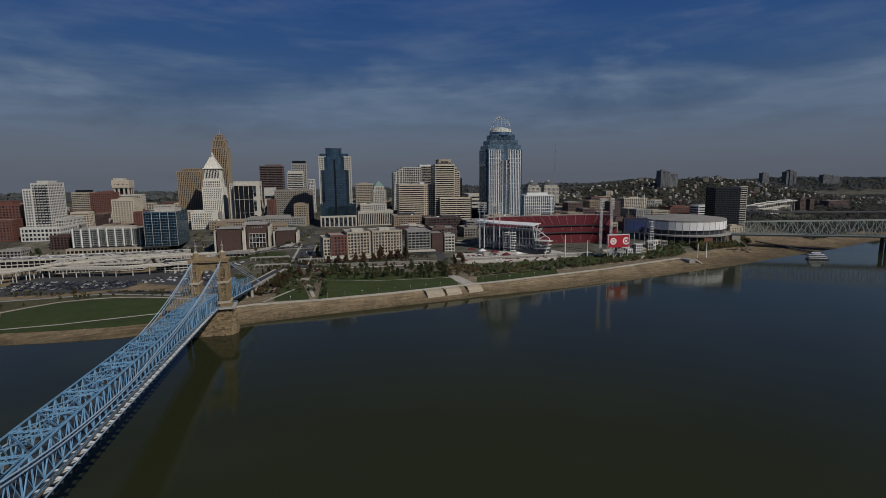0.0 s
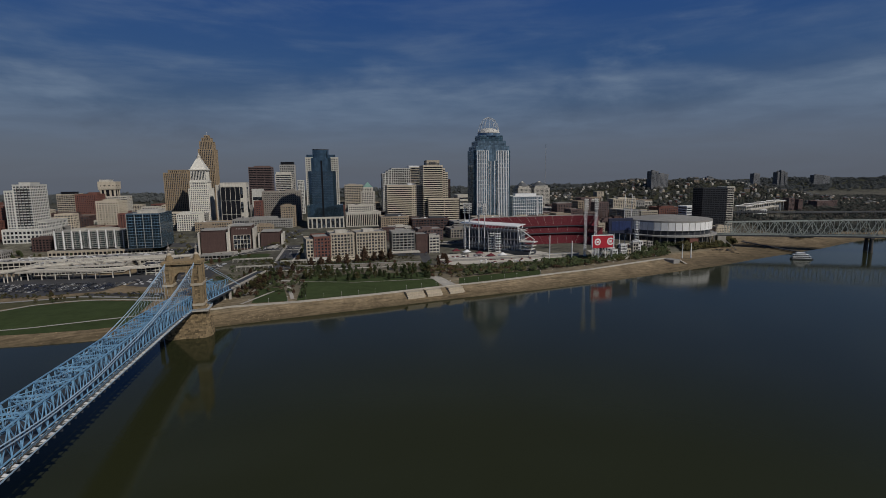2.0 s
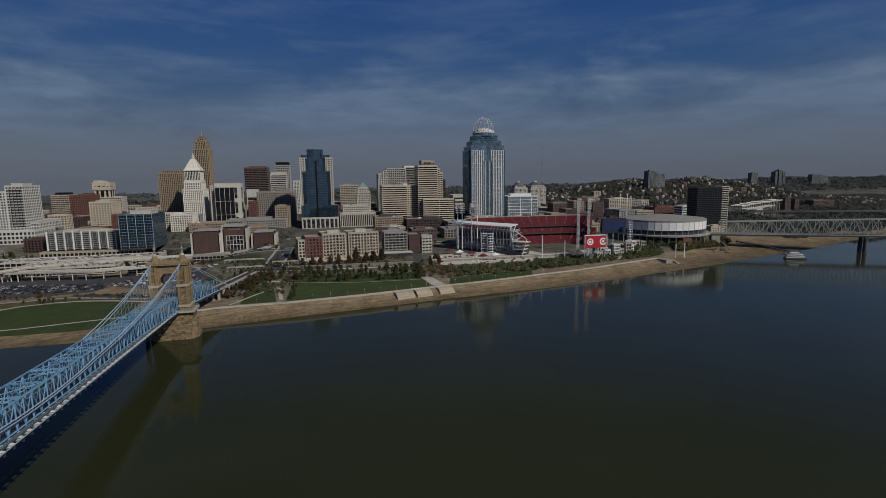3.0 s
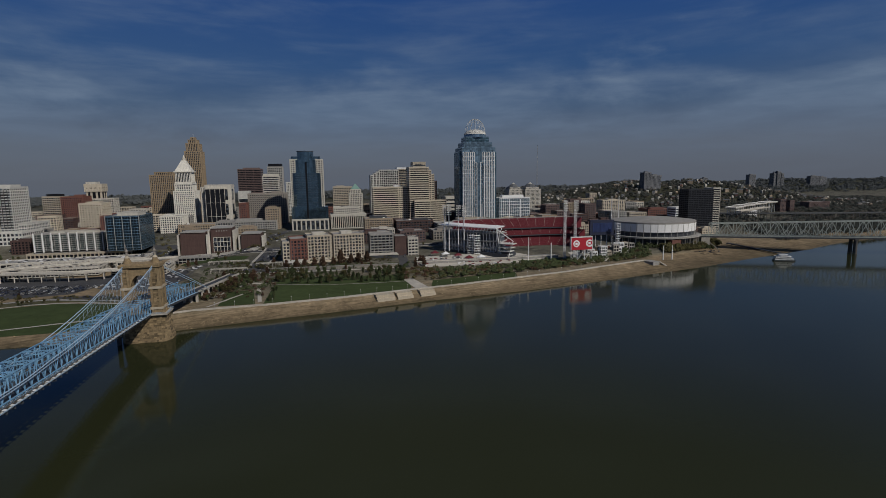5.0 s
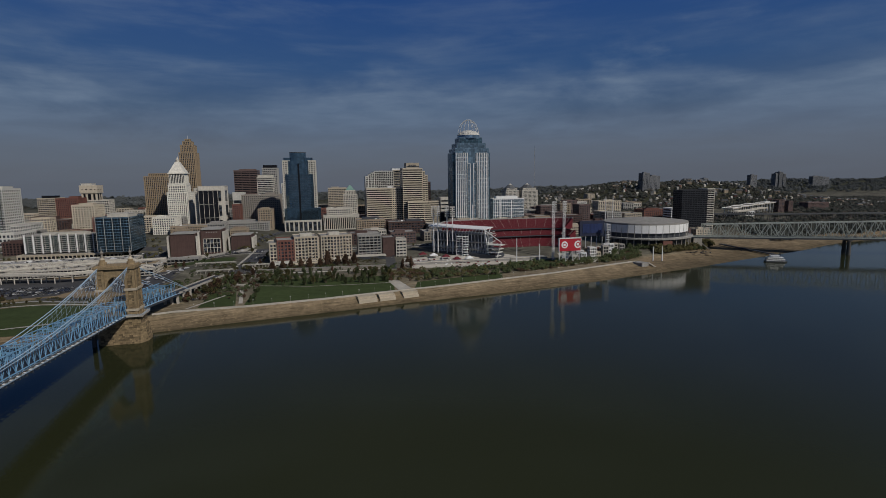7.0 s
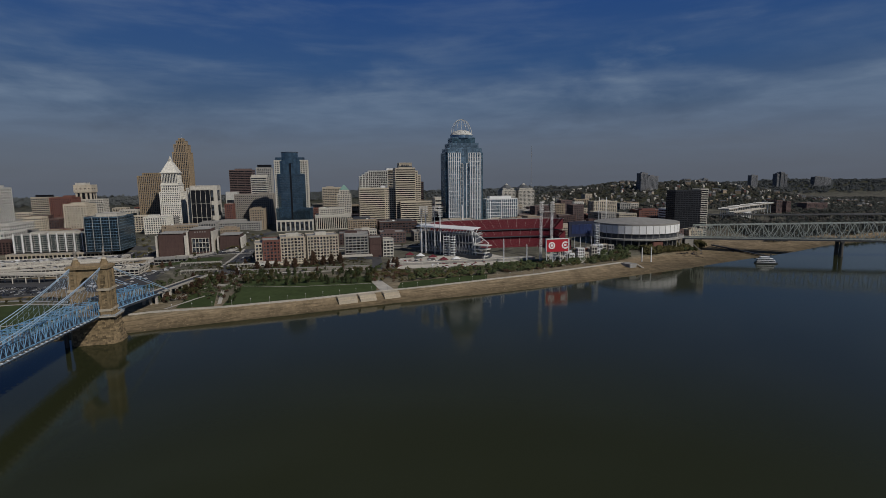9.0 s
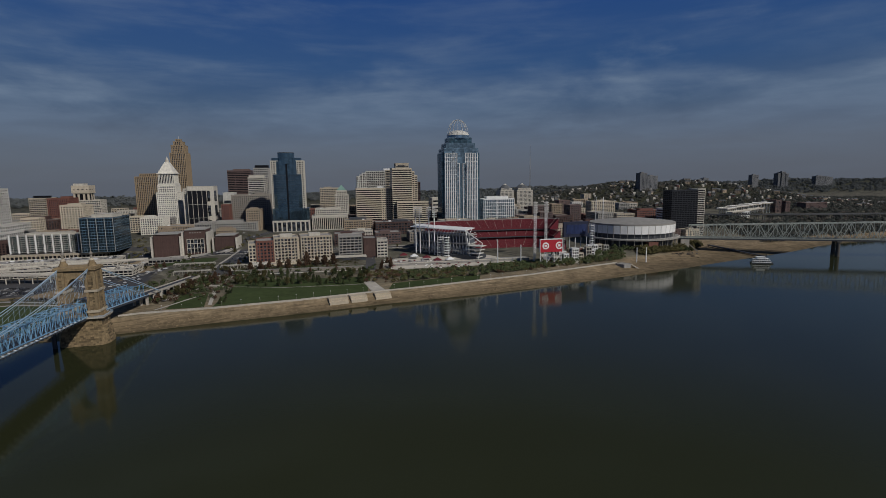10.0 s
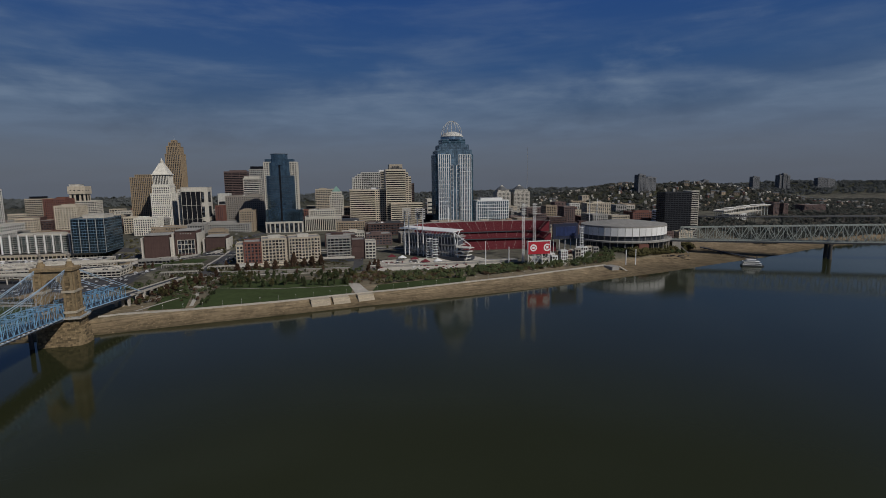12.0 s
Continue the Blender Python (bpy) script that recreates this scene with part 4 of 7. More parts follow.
for side in (1, 0):
    for lift, dx in ((0.0, 0.0), (1.9, 0.3)):
        pts = [(cable_x(side, s) + (dx if side else -dx) * math.sin(math.pi * s / 322), -s, cable_z(s) + lift * math.sin(math.pi * min(s, 161) / 161 * 0.75) ) for s in range(0, 323, 7)]
        bm = bmesh.new()
        tube(bm, pts, 0.26, 6)
        part("main_cable", bm, LTBLUE, bridge, "pale blue wire cable")
        bm = bmesh.new()
        x = T_NEAR if side else T_FAR
        tube(bm, [(x + bend(-12 - q), 12 + q, 57.5 - 38 * (q / 84) ** 0.9 + lift * math.sin(math.pi * q / 84)) for q in range(0, 85, 7)], 0.26, 6)
        part("back_cable", bm, LTBLUE, bridge, "pale blue wire cable")
    for i in range(1, 28):
        s = i * PANEL
        top = cable_z(s)
        base = deck_z(s) + 0.3
        if top - base > TOP + 0.3:
            bm = bmesh.new()
            rod(bm, (cable_x(side, s), -s, top), ((NEAR if side else FAR) + draw_in(s), -s, base + TOP - 0.5), 0.07)
            part("suspender", bm, LTBLUE, bridge)
    for i in range(3, 18, 2):
        s = i * PANEL
        bm = bmesh.new()
        rod(bm, (T_NEAR if side else T_FAR, -1, 56.5), ((NEAR if side else FAR) + draw_in(s), -s, deck_z(s) + TOP * 0.6), 0.055)
        part("stay", bm, LTBLUE, bridge)


def masonry(name, bm, label=""):
    return part(name, bm, STONE, bridge, label)


# sandstone tower: battered pier, two legs, pointed arch, cornice and turrets
L0, L1, R0, R1, TY0, TY1 = -18.4, -12.4, 0.4, 7.6, 0.0, 13.0
bm = bmesh.new()
prism(bm, [(-22, 3), (-18, -2.5), (8, -2.5), (12, 3), (12, 14), (8, 19), (-18, 19), (-22, 14)], -4, 14,
      [(-20.4, 2), (-18.5, -0.6), (8.4, -0.6), (10.4, 2), (10.4, 13), (8.4, 16), (-18.5, 16), (-20.4, 13)])
masonry("pier", bm, "rough-cut sandstone pier in the water")
bm = bmesh.new()
prism(bm, [(-19.1, -0.4), (8.9, -0.4), (8.9, 14.6), (-19.1, 14.6)], 14, 21.6)
masonry("pier_shaft", bm)
for a, b in ((L0, L1), (R0, R1)):
    bm = bmesh.new()
    prism(bm, [(a, TY0), (b, TY0), (b, TY1), (a, TY1)], 21.6, 56.5, [(a + 0.4, TY0 + 0.5), (b - 0.4, TY0 + 0.5), (b - 0.4, TY1 - 0.5), (a + 0.4, TY1 - 0.5)])
    for x in (a + 0.2, b - 1.8):
        box(bm, x, x + 1.6, TY0 - 0.5, TY0 + 1, 21.6, 55)
    box(bm, b - 0.9 if a == R0 else a - 0.5, b + 0.5 if a == R0 else a + 0.9, TY0 + 1.5, TY0 + 3.5, 21.6, 55)
    box(bm, b - 0.9 if a == R0 else a - 0.5, b + 0.5 if a == R0 else a + 0.9, TY1 - 3.5, TY1 - 1.5, 21.6, 55)
    masonry("leg", bm)
    for z in (24.5, 40.0):
        bm = bmesh.new()
        box(bm, a - 0.7, b + 0.7, TY0 - 0.8, TY1 + 0.8, z, z + 1.7)
        part("string_course", bm, PALESTONE, bridge, "pale dressed stone band")
# the wall over the pointed arch, stone by stone along its edge
half = (R0 - L1) / 2
mid = (R0 + L1) / 2
for k in range(12):
    z0, z1 = 42 + k * 0.75, 42 + (k + 1) * 0.75
    wdt = half * math.sqrt(max(0.0, 1 - ((k + 1) / 12.0) ** 1.6))
    if wdt < half - 0.05:
        for a, b in ((L1 - 0.2, mid - wdt), (mid + wdt, R0 + 0.2)):
            bm = bmesh.new()
            box(bm, a, b, TY0 + 1, TY1 - 1, z0, z1)
            masonry("arch_stone", bm)
bm = bmesh.new()
box(bm, L1 - 0.2, R0 + 0.2, TY0 + 1, TY1 - 1, 51, 56.3)
masonry("arch_wall", bm)
bm = bmesh.new()
box(bm, L0 - 0.6, R1 + 0.6, TY0 - 0.7, TY1 + 0.7, 56.3, 57.4)
box(bm, L0 - 0.8, R1 + 0.8, TY0 - 0.9, TY1 + 0.9, 57.4, 58.2)
box(bm, L0, R1, TY0, TY1, 58.2, 58.8)
masonry("cornice", bm)
for x in (L0 + 3.6, R1 - 3.8):
    bm = bmesh.new()
    prism(bm, circle(x, 6.5, 2.9, 8, 0.39), 58.8, 61.0, circle(x, 6.5, 2.5, 8, 0.39))
    prism(bm, circle(x, 6.5, 1.9, 8, 0.39), 61.0, 62.8, circle(x, 6.5, 1.7, 8, 0.39))
    masonry("turret", bm)
    bm = bmesh.new()
    prism(bm, circle(x, 6.5, 2.0, 8, 0.39), 62.8, 64.6, circle(x, 6.5, 0.6, 8, 0.39))
    part("turret_cap", bm, PALESTONE, bridge)
    bm = bmesh.new()
    prism(bm, circle(x, 6.5, 0.8, 8), 64.6, 66.8, circle(x, 6.5, 0.7, 8))
    prism(bm, circle(x, 6.5, 0.7, 10), 66.8, 67.8, circle(x, 6.5, 1.3, 10))
    prism(bm, circle(x, 6.5, 1.3, 10), 67.8, 69.2, circle(x, 6.5, 0.5, 10))
    prism(bm, circle(x, 6.5, 0.3, 6), 69.2, 72.6, circle(x, 6.5, 0.08, 6))
    part("finial", bm, BROWNGREY, bridge, "slender weathered finial")
# rough-cut blocks that face the pier and legs, course by course
brng = random.Random(17)


def courses(bm, p, q, z0, z1, pt=None, qt=None, hgt=1.3):
    """Blocks on the wall from p to q (plan), which leans to pt and qt at its top; outside is to the right of p to q."""
    pt, qt = pt or p, qt or q
    n = max(1, round((z1 - z0) / hgt))
    for i in range(n):
        f0, f1 = i / n, (i + 1) / n - 0.09 / hgt * (z1 - z0) / n / (z1 - z0)
        a0, a1 = (Vector(between2(p, pt, f)) for f in (f0, f1))
        b0, b1 = (Vector(between2(q, qt, f)) for f in (f0, f1))
        d = (b0 - a0)
        out = Vector((d.y, -d.x)).normalized()
        u = 0.0
        while u < 0.999:
            e = min(1.0, u + brng.uniform(1.4, 3.2) / d.length)
            if 1 - e < 0.6 / d.length:
                e = 1.0
            k = brng.uniform(0.06, 0.26)
            g = 0.06 / d.length
            v = []
            for base in ((a0, b0, z0 + (z1 - z0) * f0), (a1, b1, z0 + (z1 - z0) * f1)):
                for w in (u + g, e - g):
                    c = base[0] + (base[1] - base[0]) * w
                    v += [bm.verts.new((*(c - out * 0.1), base[2])), bm.verts.new((*(c + out * k), base[2]))]
            for f in ((1, 3, 7, 5), (0, 1, 5, 4), (2, 6, 7, 3), (4, 5, 7, 6), (0, 2, 3, 1)):
                bm.faces.new([v[j] for j in f])
            u = e


def between2(a, b, f):
    return a[0] + (b[0] - a[0]) * f, a[1] + (b[1] - a[1]) * f


bm = bmesh.new()
courses(bm, (-18, -2.5), (8, -2.5), -1, 14, (-18.5, -0.6), (8.4, -0.6))
courses(bm, (8, -2.5), (12, 3), -1, 14, (8.4, -0.6), (10.4, 2))
courses(bm, (12, 3), (12, 14), -1, 14, (10.4, 2), (10.4, 13))
courses(bm, (8.9, -0.4), (8.9, 14.6), 14, 20)
courses(bm, (-19.1, -0.4), (8.9, -0.4), 14, 20)
part("pier_facing", bm, ASHLAR, bridge, "rough-cut sandstone blocks")["kind"] = "stuff"
bm = bmesh.new()
for a, b in ((L0, L1), (R0, R1)):
    courses(bm, (a + 1.8, TY0), (b - 1.8, TY0), 26.4, 39.8, (a + 1.9, TY0 + 0.2), (b - 1.9, TY0 + 0.2), 1.1)
    courses(bm, (a + 1.9, TY0 + 0.2), (b - 1.9, TY0 + 0.2), 41.9, 55, (a + 2.0, TY0 + 0.5), (b - 2.0, TY0 + 0.5), 1.1)
courses(bm, (R1, 3.6), (R1, TY1 - 3.6), 26.4, 39.8, (R1 - 0.2, 3.6), (R1 - 0.2, TY1 - 3.6), 1.1)
courses(bm, (R1 - 0.2, 3.6), (R1 - 0.2, TY1 - 3.6), 41.9, 55, (R1 - 0.4, 3.6), (R1 - 0.4, TY1 - 3.6), 1.1)
part("leg_facing", bm, ASHLAR, bridge, "rough-cut sandstone blocks")["kind"] = "stuff"
# walkway bent round the outside of the tower
for sgn, e in ((1, R1), (-1, L0)):
    bm = bmesh.new()
    o = e + sgn * 3.6
    a = EDGE_N if sgn > 0 else EDGE_F
    q = [(a - sgn * 2, -2.8), (o, -2.8), (o + sgn * 0.0, 15), (a, 22), (a - sgn * 2, 22), (e, 14.8), (e, -0.6), (a - sgn * 2, -0.6)]
    prism(bm, q if sgn > 0 else q[::-1], 20.4, 21.3)
    part("walkway", bm, CONC, bridge, "pale walkway round the tower")
    bm = bmesh.new()
    for p, r in zip(q[:3], q[1:4]):
        for z in (21.9, 22.5):
            rod(bm, (*p, z), (*r, z), 0.08)
        n = int(math.dist(p, r) / 1.6) + 1
        for i in range(n + 1):
            c = (p[0] + (r[0] - p[0]) * i / n, p[1] + (r[1] - p[1]) * i / n)
            rod(bm, (*c, 21.3), (*c, 22.5), 0.07)
    part("railing", bm, LTBLUE, bridge)
    bm = bmesh.new()
    for i in range(6):
        y = -1.5 + i * 3.0
        prism(bm, [(e, y), (e + sgn * 3.3, y), (e + sgn * 3.3, y + 0.6), (e, y + 0.6)][::sgn], 19.4, 20.4)
    part("corbel", bm, STONE, bridge)
# stone piers and wing walls of the approach
for s in (-84, -96, -108, -120, -132, -144, -156, -168):
    bm = bmesh.new()
    for x in (-12 + bend(s), -6.5 + bend(s), -1.5 + bend(s)):
        box(bm, x - 1.0, x + 1.0, -s - 1.2, -s + 1.2, 3, deck_z(s) - 0.9)
    box(bm, -13.4 + bend(s), -0.2 + bend(s), -s - 1.4, -s + 1.4, deck_z(s) - 2.4, deck_z(s) - 0.9)
    part("approach_pier", bm, CONC, bridge, "pale concrete pier")
for x in (NEAR + 4.4, FAR + 4.0):
    bm = bmesh.new()
    strip(bm, x - 0.25, x + 0.25, [s for s in land_s if s < -82], -1.0, 1.1)
    part("parapet", bm, CONC, bridge)
# slender navigation pier beside the tower
t = thing("dolphin_pile", -190, 372, 0, BYAW, "dark round steel pile standing in the river", "pile")
bm = bmesh.new()
prism(bm, circle(0, 0, 1.5, 16), -4, 17)
part("shaft", bm, DARK, t)
bm = bmesh.new()
prism(bm, circle(0, 0, 1.8, 16), 17, 18, circle(0, 0, 1.2, 16))
part("cap", bm, GREY, t)

# ---- riverside: museum, apartments, ballpark, arena ----
def local(t, x, y):
    c, s = math.cos(t.rotation_euler[2]), math.sin(t.rotation_euler[2])
    return t.location.x + c * x - s * y, t.location.y + s * x + c * y


for x, y, w, top, kind in ((-327, 748, 42, 47, 0), (-287, 758, 37, 52, 1), (-247, 768, 36, 42, 0)):
    t = building("museum_pavilion", "dark brown stone museum pavilion with pale curved end walls", x, y, GRID, "museum", "museum pavilions")
    b = t.location.z
    bm = bmesh.new()
    prism(bm, [(3.4, 0), (w - 4.4, 0), (w - 4.4, 30), (3.4, 30)], 0, top - 3 - b)
    part("body", bm, BROWN, t, "dark brown copper and travertine walls")
    bm = bmesh.new()
    prism(bm, [(4.6, -1.5), (w - 4.6, -1.5), (w - 4.6, 32), (4.6, 32)], top - 3 - b, top - 1.8 - b, [(4.6, -1.5), (w - 4.6, -1.5), (w - 4, 33), (4, 33)])
    part("roof", bm, GREY, t, "pale grey flat roof")
    for x0, bow in ((0, -1), (w - 6.5, 1)):
        pts = [(x0 + 1.6 * math.sin(math.pi * k / 8) * bow, -3 + 36 * k / 8) for k in range(9)]
        bm = bmesh.new()
        prism(bm, pts[::-1] + [(px + 2.4, py) for px, py in pts] if bow < 0 else [(px + 3.4, py) for px, py in pts] + [(px + 6.0, py) for px, py in pts][::-1], 0, top - 6 - b)
        part("end_wall", bm, PALE, t, "pale travertine curved wall")
    if kind:
        bm = bmesh.new()
        box(bm, 6.5, w - 6.5, -0.3, 0.2, 16 - b, 36 - b)
        part("entrance_glass", bm, GLASS, t)
        bm = bmesh.new()
        for k in range(6):
            box(bm, 6.5 + k * (w - 13.6) / 5, 7.1 + k * (w - 13.6) / 5, -0.8, -0.2, 14 - b, 36 - b)
        for z in (22, 29, 35.4):
            box(bm, 6.5, w - 6.5, -0.7, -0.2, z - b, z + 0.7 - b)
        part("frame", bm, PALE, t)
        bm = bmesh.new()
        for k in range(5):
            box(bm, 11 + k * 3.4, 12.6 + k * 3.4, -0.25, 0.1, 44.5 - b, 46 - b)
        part("sign", bm, GREY, t, "small blank sign bars")

t = building("apartment_row", "long beige apartment house with balconies and shop fronts", -143.5, 633, 19)
tier(t, 0, 9, 0, 36, 13, 42, CREAM, None, 4.5, 4.2, 1.6, 1.6)
tier(t, 9, 30, -1.5, 36, 13, 45, BRICK, None, 4.4, 3.8, 2.2, 1.7)
tier(t, 30, 59, 0, 36, 13, 48, BEIGE, None, 3.9, 3.7, 1.7, 1.35, roof=GREY, proud=0.9)
tier(t, 59, 62.5, 3, 36, 13, 46.5, BEIGE, None, 3.9, 3.5, 1.9, 1.5)
tier(t, 62.5, 102, 0, 36, 13, 48, BEIGE, None, 3.9, 3.7, 1.7, 1.35, roof=GREY, proud=0.9)
b = t.location.z
bm = bmesh.new()
box(bm, -1.5, 1.5, -1.5, 0, 0, 0.25)
for k in range(7):
    box(bm, -1.5 + k * 0.47, -1.38 + k * 0.47, -1.5, -1.42, 0.25, 1.2)
box(bm, -1.5, 1.5, -1.52, -1.4, 1.15, 1.28)
me = mesh_of("balcony", bm, PALE)
for k in range(8):
    for j in range(7):
        if (k + j) % 5 and not (k == 3):
            piece("balcony", me, t, (33.5 + k * 9.0, 0, 19 + j * 3.9 - b))
plant(t, 38, 53, 12, 24, 48, 51, PALE)
plant(t, 74, 88, 12, 24, 48, 51, PALE)
bm = bmesh.new()
for k in range(11):
    box(bm, 30.5 + k * 6.5, 35.3 + k * 6.5, -1.6, 0, 18.5 - b, 19.2 - b)
part("awnings", bm, PALE, t)
t = building("shop_podium", "low cream shop terrace with dark openings below the apartments", -139, 621.5, 19)
tier(t, 0, 24, 0, 9, 12, 19.5, WHITE, BLACK, 4.6, 5.5, 1.6, 2.2, parapet=0.8)
tier(t, 24.5, 58, -3, 9, 12, 18.0, CREAM, BLACK, 5.4, 6.0, 1.8, 1.8, parapet=0.8)
tier(t, 60, 98, -2, 9, 12, 18.0, BEIGE, BLACK, 5.2, 6.0, 1.6, 2.0, parapet=0.8)
# a white block; its grey walls hold the shade that falls on it
t = building("white_apartments", "white apartment block with stacked balconies, greyed for shade", -40, 669)
tier(t, 0, 31, 0, 30, 13, 46, GREY, None, 5.2, 3.6, 0.8, 1.3, proud=1.6)
b = t.location.z
bm = bmesh.new()
box(bm, -5, 34, -16, -1, 15 - b, 21 - b)
part("pavilion", bm, DARK, t, "dark low glazed restaurant")
bm = bmesh.new()
box(bm, -6, 35, -17, 0, 21 - b, 21.8 - b)
part("pavilion_roof", bm, PALE, t)
t = building("dark_hall", "dark brown brick hall with a painted end wall", -8, 674)
tier(t, 0, 17, 0, 34, 12, 42, BROWN, BROWN, 20, 12, 1.0, 9.0)
tier(t, 17, 31, -2, 20, 12, 40, PALE, None, 5, 4.2, 1.3, 2.0)
simple("block", "low tan block with rooftop plant", -76, 905, 50, 40, 48, TAN, None, 4, 4, 1.6, 2, (0.2, 0.8, 4, DARK))
simple("block", "low brown block with a dark roof", -20, 900, 66, 40, 44, BROWN, None, 5, 5, 1.6, 2, (0.5, 0.9, 3, DARK))
# black core in place of the deck's shaded inside
simple("garage_block", "open grey parking deck", 52, 880, 60, 40, 40, GREY, BLACK, 8, 3.4, 0.8, 1.3)

# the ballpark
park = thing("ballpark", 190, 690, 8, GRID, "open-air ballpark with dark red seats and white steel", "stadium")
pz = 8.0


def bowl(r, a):
    """A place on the squarish plan of the stands, at radius r and angle a."""
    c, s = math.cos(a), math.sin(a)
    k = r / (abs(c) ** 5 + abs(s) ** 5) ** (1 / 5)
    return k * c * 0.95, k * s * 0.93


def arc_stand(name, r0, r1, z0, z1, a0, a1, m, rows=10, label="", sub=48):
    """Stepped seating on an arc about the field."""
    bm = bmesh.new()
    rings = []
    for i in range(rows):
        ra, rb = r0 + (r1 - r0) * i / rows, r0 + (r1 - r0) * (i + 1) / rows
        za, zb = z0 + (z1 - z0) * i / rows, z0 + (z1 - z0) * (i + 1) / rows
        rings += [(ra, zb), (rb, zb)]
    rings = [(r0, z0)] + rings + [(r1, z0 - 3), (r0, z0 - 3)]
    cols = []
    for k in range(sub + 1):
        a = radians(a0 + (a1 - a0) * k / sub)
        cols.append([bm.verts.new((*bowl(r, a), z - pz)) for r, z in rings])
    n = len(rings)
    for p, q in zip(cols, cols[1:]):
        for i in range(n):
            bm.faces.new((p[i], q[i], q[(i + 1) % n], p[(i + 1) % n]))
    bm.faces.new(cols[0])
    bm.faces.new(cols[-1][::-1])
    return part(name, bm, m, park, label)


arc_stand("lower_stand", 56, 92, 12, 30, 15, 172, RED, 14, "dark red seats")
arc_stand("middle_stand", 84, 98, 33, 40, 30, 165, RED, 8, "dark red seats")
arc_stand("upper_stand", 92, 116, 43, 55, 40, 150, RED, 14, "dark red seats")
for r, z, a0, a1 in ((83.5, 31.5, 30, 165), (91.5, 41.5, 34, 150), (116.3, 56, 40, 150)):
    bm = bmesh.new()
    tube(bm, [(*bowl(r + 0.6, radians(a0 + (a1 - a0) * k / 48)), z - 0.4 - pz) for k in range(49)], 0.95)
    part("fascia", bm, DARK if z < 50 else GREY, park)
for r0, r1, z0, z1, a0, a1, n in ((92.5, 115, 43.6, 55.6, 42, 148, 14), (84.5, 97, 33.6, 40.5, 32, 160, 14), (57, 91, 12.6, 30.4, 20, 168, 15)):
    for k in range(n + 1):
        a = radians(a0 + (a1 - a0) * k / n)
        bm = bmesh.new()
        rod(bm, (*bowl(r0, a), z0 - pz + 0.3), (*bowl(r1, a), z1 - pz + 0.5), 0.16)
        part("aisle", bm, CONC, park)
bm = bmesh.new()
prism(bm, circle(0, 2, 54, 32), 2, 3.6)
part("field", bm, GRASS, park, "mown grass field")
# stand along the western side, seen from behind, with its white roof
WA, WB = Vector((58.0, 716.0)), Vector((131.0, 666.0))
WN = Vector((0.565, 0.825))


def wpos(f, y, z):
    """A place along the western stand: f from its inner to its river end, y inwards from its back wall."""
    c = WA + (WB - WA) * f + WN * y - Vector((190, 690))
    k, s = math.cos(radians(GRID)), math.sin(radians(GRID))
    return (c.x * k + c.y * s, -c.x * s + c.y * k, z - pz)


bm = bmesh.new()
prism(bm, [wpos(f, y, 0)[:2] for f, y in ((-0.04, -6), (1.14, -6), (1.14, 20), (-0.04, 20))], 2, 12)
part("concourse", bm, DARK, park)
bm = bmesh.new()
for k in range(19):
    f = k / 18
    rod(bm, wpos(f, 0, 14), wpos(f, -3, 46), 0.45)
    rod(bm, wpos(f, -3, 46), wpos(f, 4, 53.5), 0.4)
    if k < 18:
        g = (k + 1) / 18
        rod(bm, wpos(f, 0, 14), wpos(g, -2, 34), 0.25)
        rod(bm, wpos(g, 0, 14), wpos(f, -2, 34), 0.25)
part("frame", bm, PAINT, park, "white steel framing")
for z, h, y0, y1, m in ((24, 1.2, -2, 16, GREY), (34, 1.2, -3, 18, GREY), (45, 1.2, -4, 18, GREY)):
    bm = bmesh.new()
    p = [wpos(0, y0, z), wpos(1, y0, z), wpos(1, y1, z), wpos(0, y1, z)]
    prism(bm, [v[:2] for v in p], z - pz, z - pz + h)
    part("floor_slab", bm, m, park)
bm = bmesh.new()
p = [wpos(0, 3, 0), wpos(0.98, 3, 0), wpos(0.98, 15, 0), wpos(0, 15, 0)]
prism(bm, [v[:2] for v in p], 4, 44 - pz)
part("inner_wall", bm, mat("stand_glazing", (0.085, 0.095, 0.115), 0.35, 0.4, 0.2), park, "blue-grey glazed wall")
bm = bmesh.new()
p0, p1 = wpos(-0.04, -7, 53.5), wpos(0.96, -7, 52)
p2, p3 = wpos(1.0, 12, 54), wpos(-0.04, 12, 55.5)
v = [bm.verts.new(c) for c in (p0, p1, p2, p3)] + [bm.verts.new((c[0], c[1], c[2] + 0.9)) for c in (p0, p1, p2, p3)]
for f in ((3, 2, 1, 0), (4, 5, 6, 7), (0, 1, 5, 4), (1, 2, 6, 5), (2, 3, 7, 6), (3, 0, 4, 7)):
    bm.faces.new([v[i] for i in f])
part("roof", bm, PAINT, park, "white steel canopy roof")
bm = bmesh.new()
rod(bm, wpos(0.95, -4, 52), wpos(1.18, 4, 36), 0.6)
rod(bm, wpos(0.95, -4, 52), wpos(1.02, -2, 14), 0.8)
rod(bm, wpos(1.18, 4, 36), wpos(1.14, -3, 14), 0.6)
for k in range(5):
    rod(bm, wpos(1.02, -3, 20 + k * 7), wpos(1.16 - 0.02 * k, 2, 30 + k * 5), 0.35)
part("end_truss", bm, PAINT, park, "white steel end truss")
for k in range(4):
    bm = bmesh.new()
    prism(bm, [wpos(f, y, 0)[:2] for f, y in ((0.98, -5), (1.16 + 0.02 * k, -5), (1.16 + 0.02 * k, 8), (0.98, 8))], 18 + k * 4.8 - pz, 18.9 + k * 4.8 - pz)
    part("end_terrace", bm, WHITE, park, "white terrace slab")
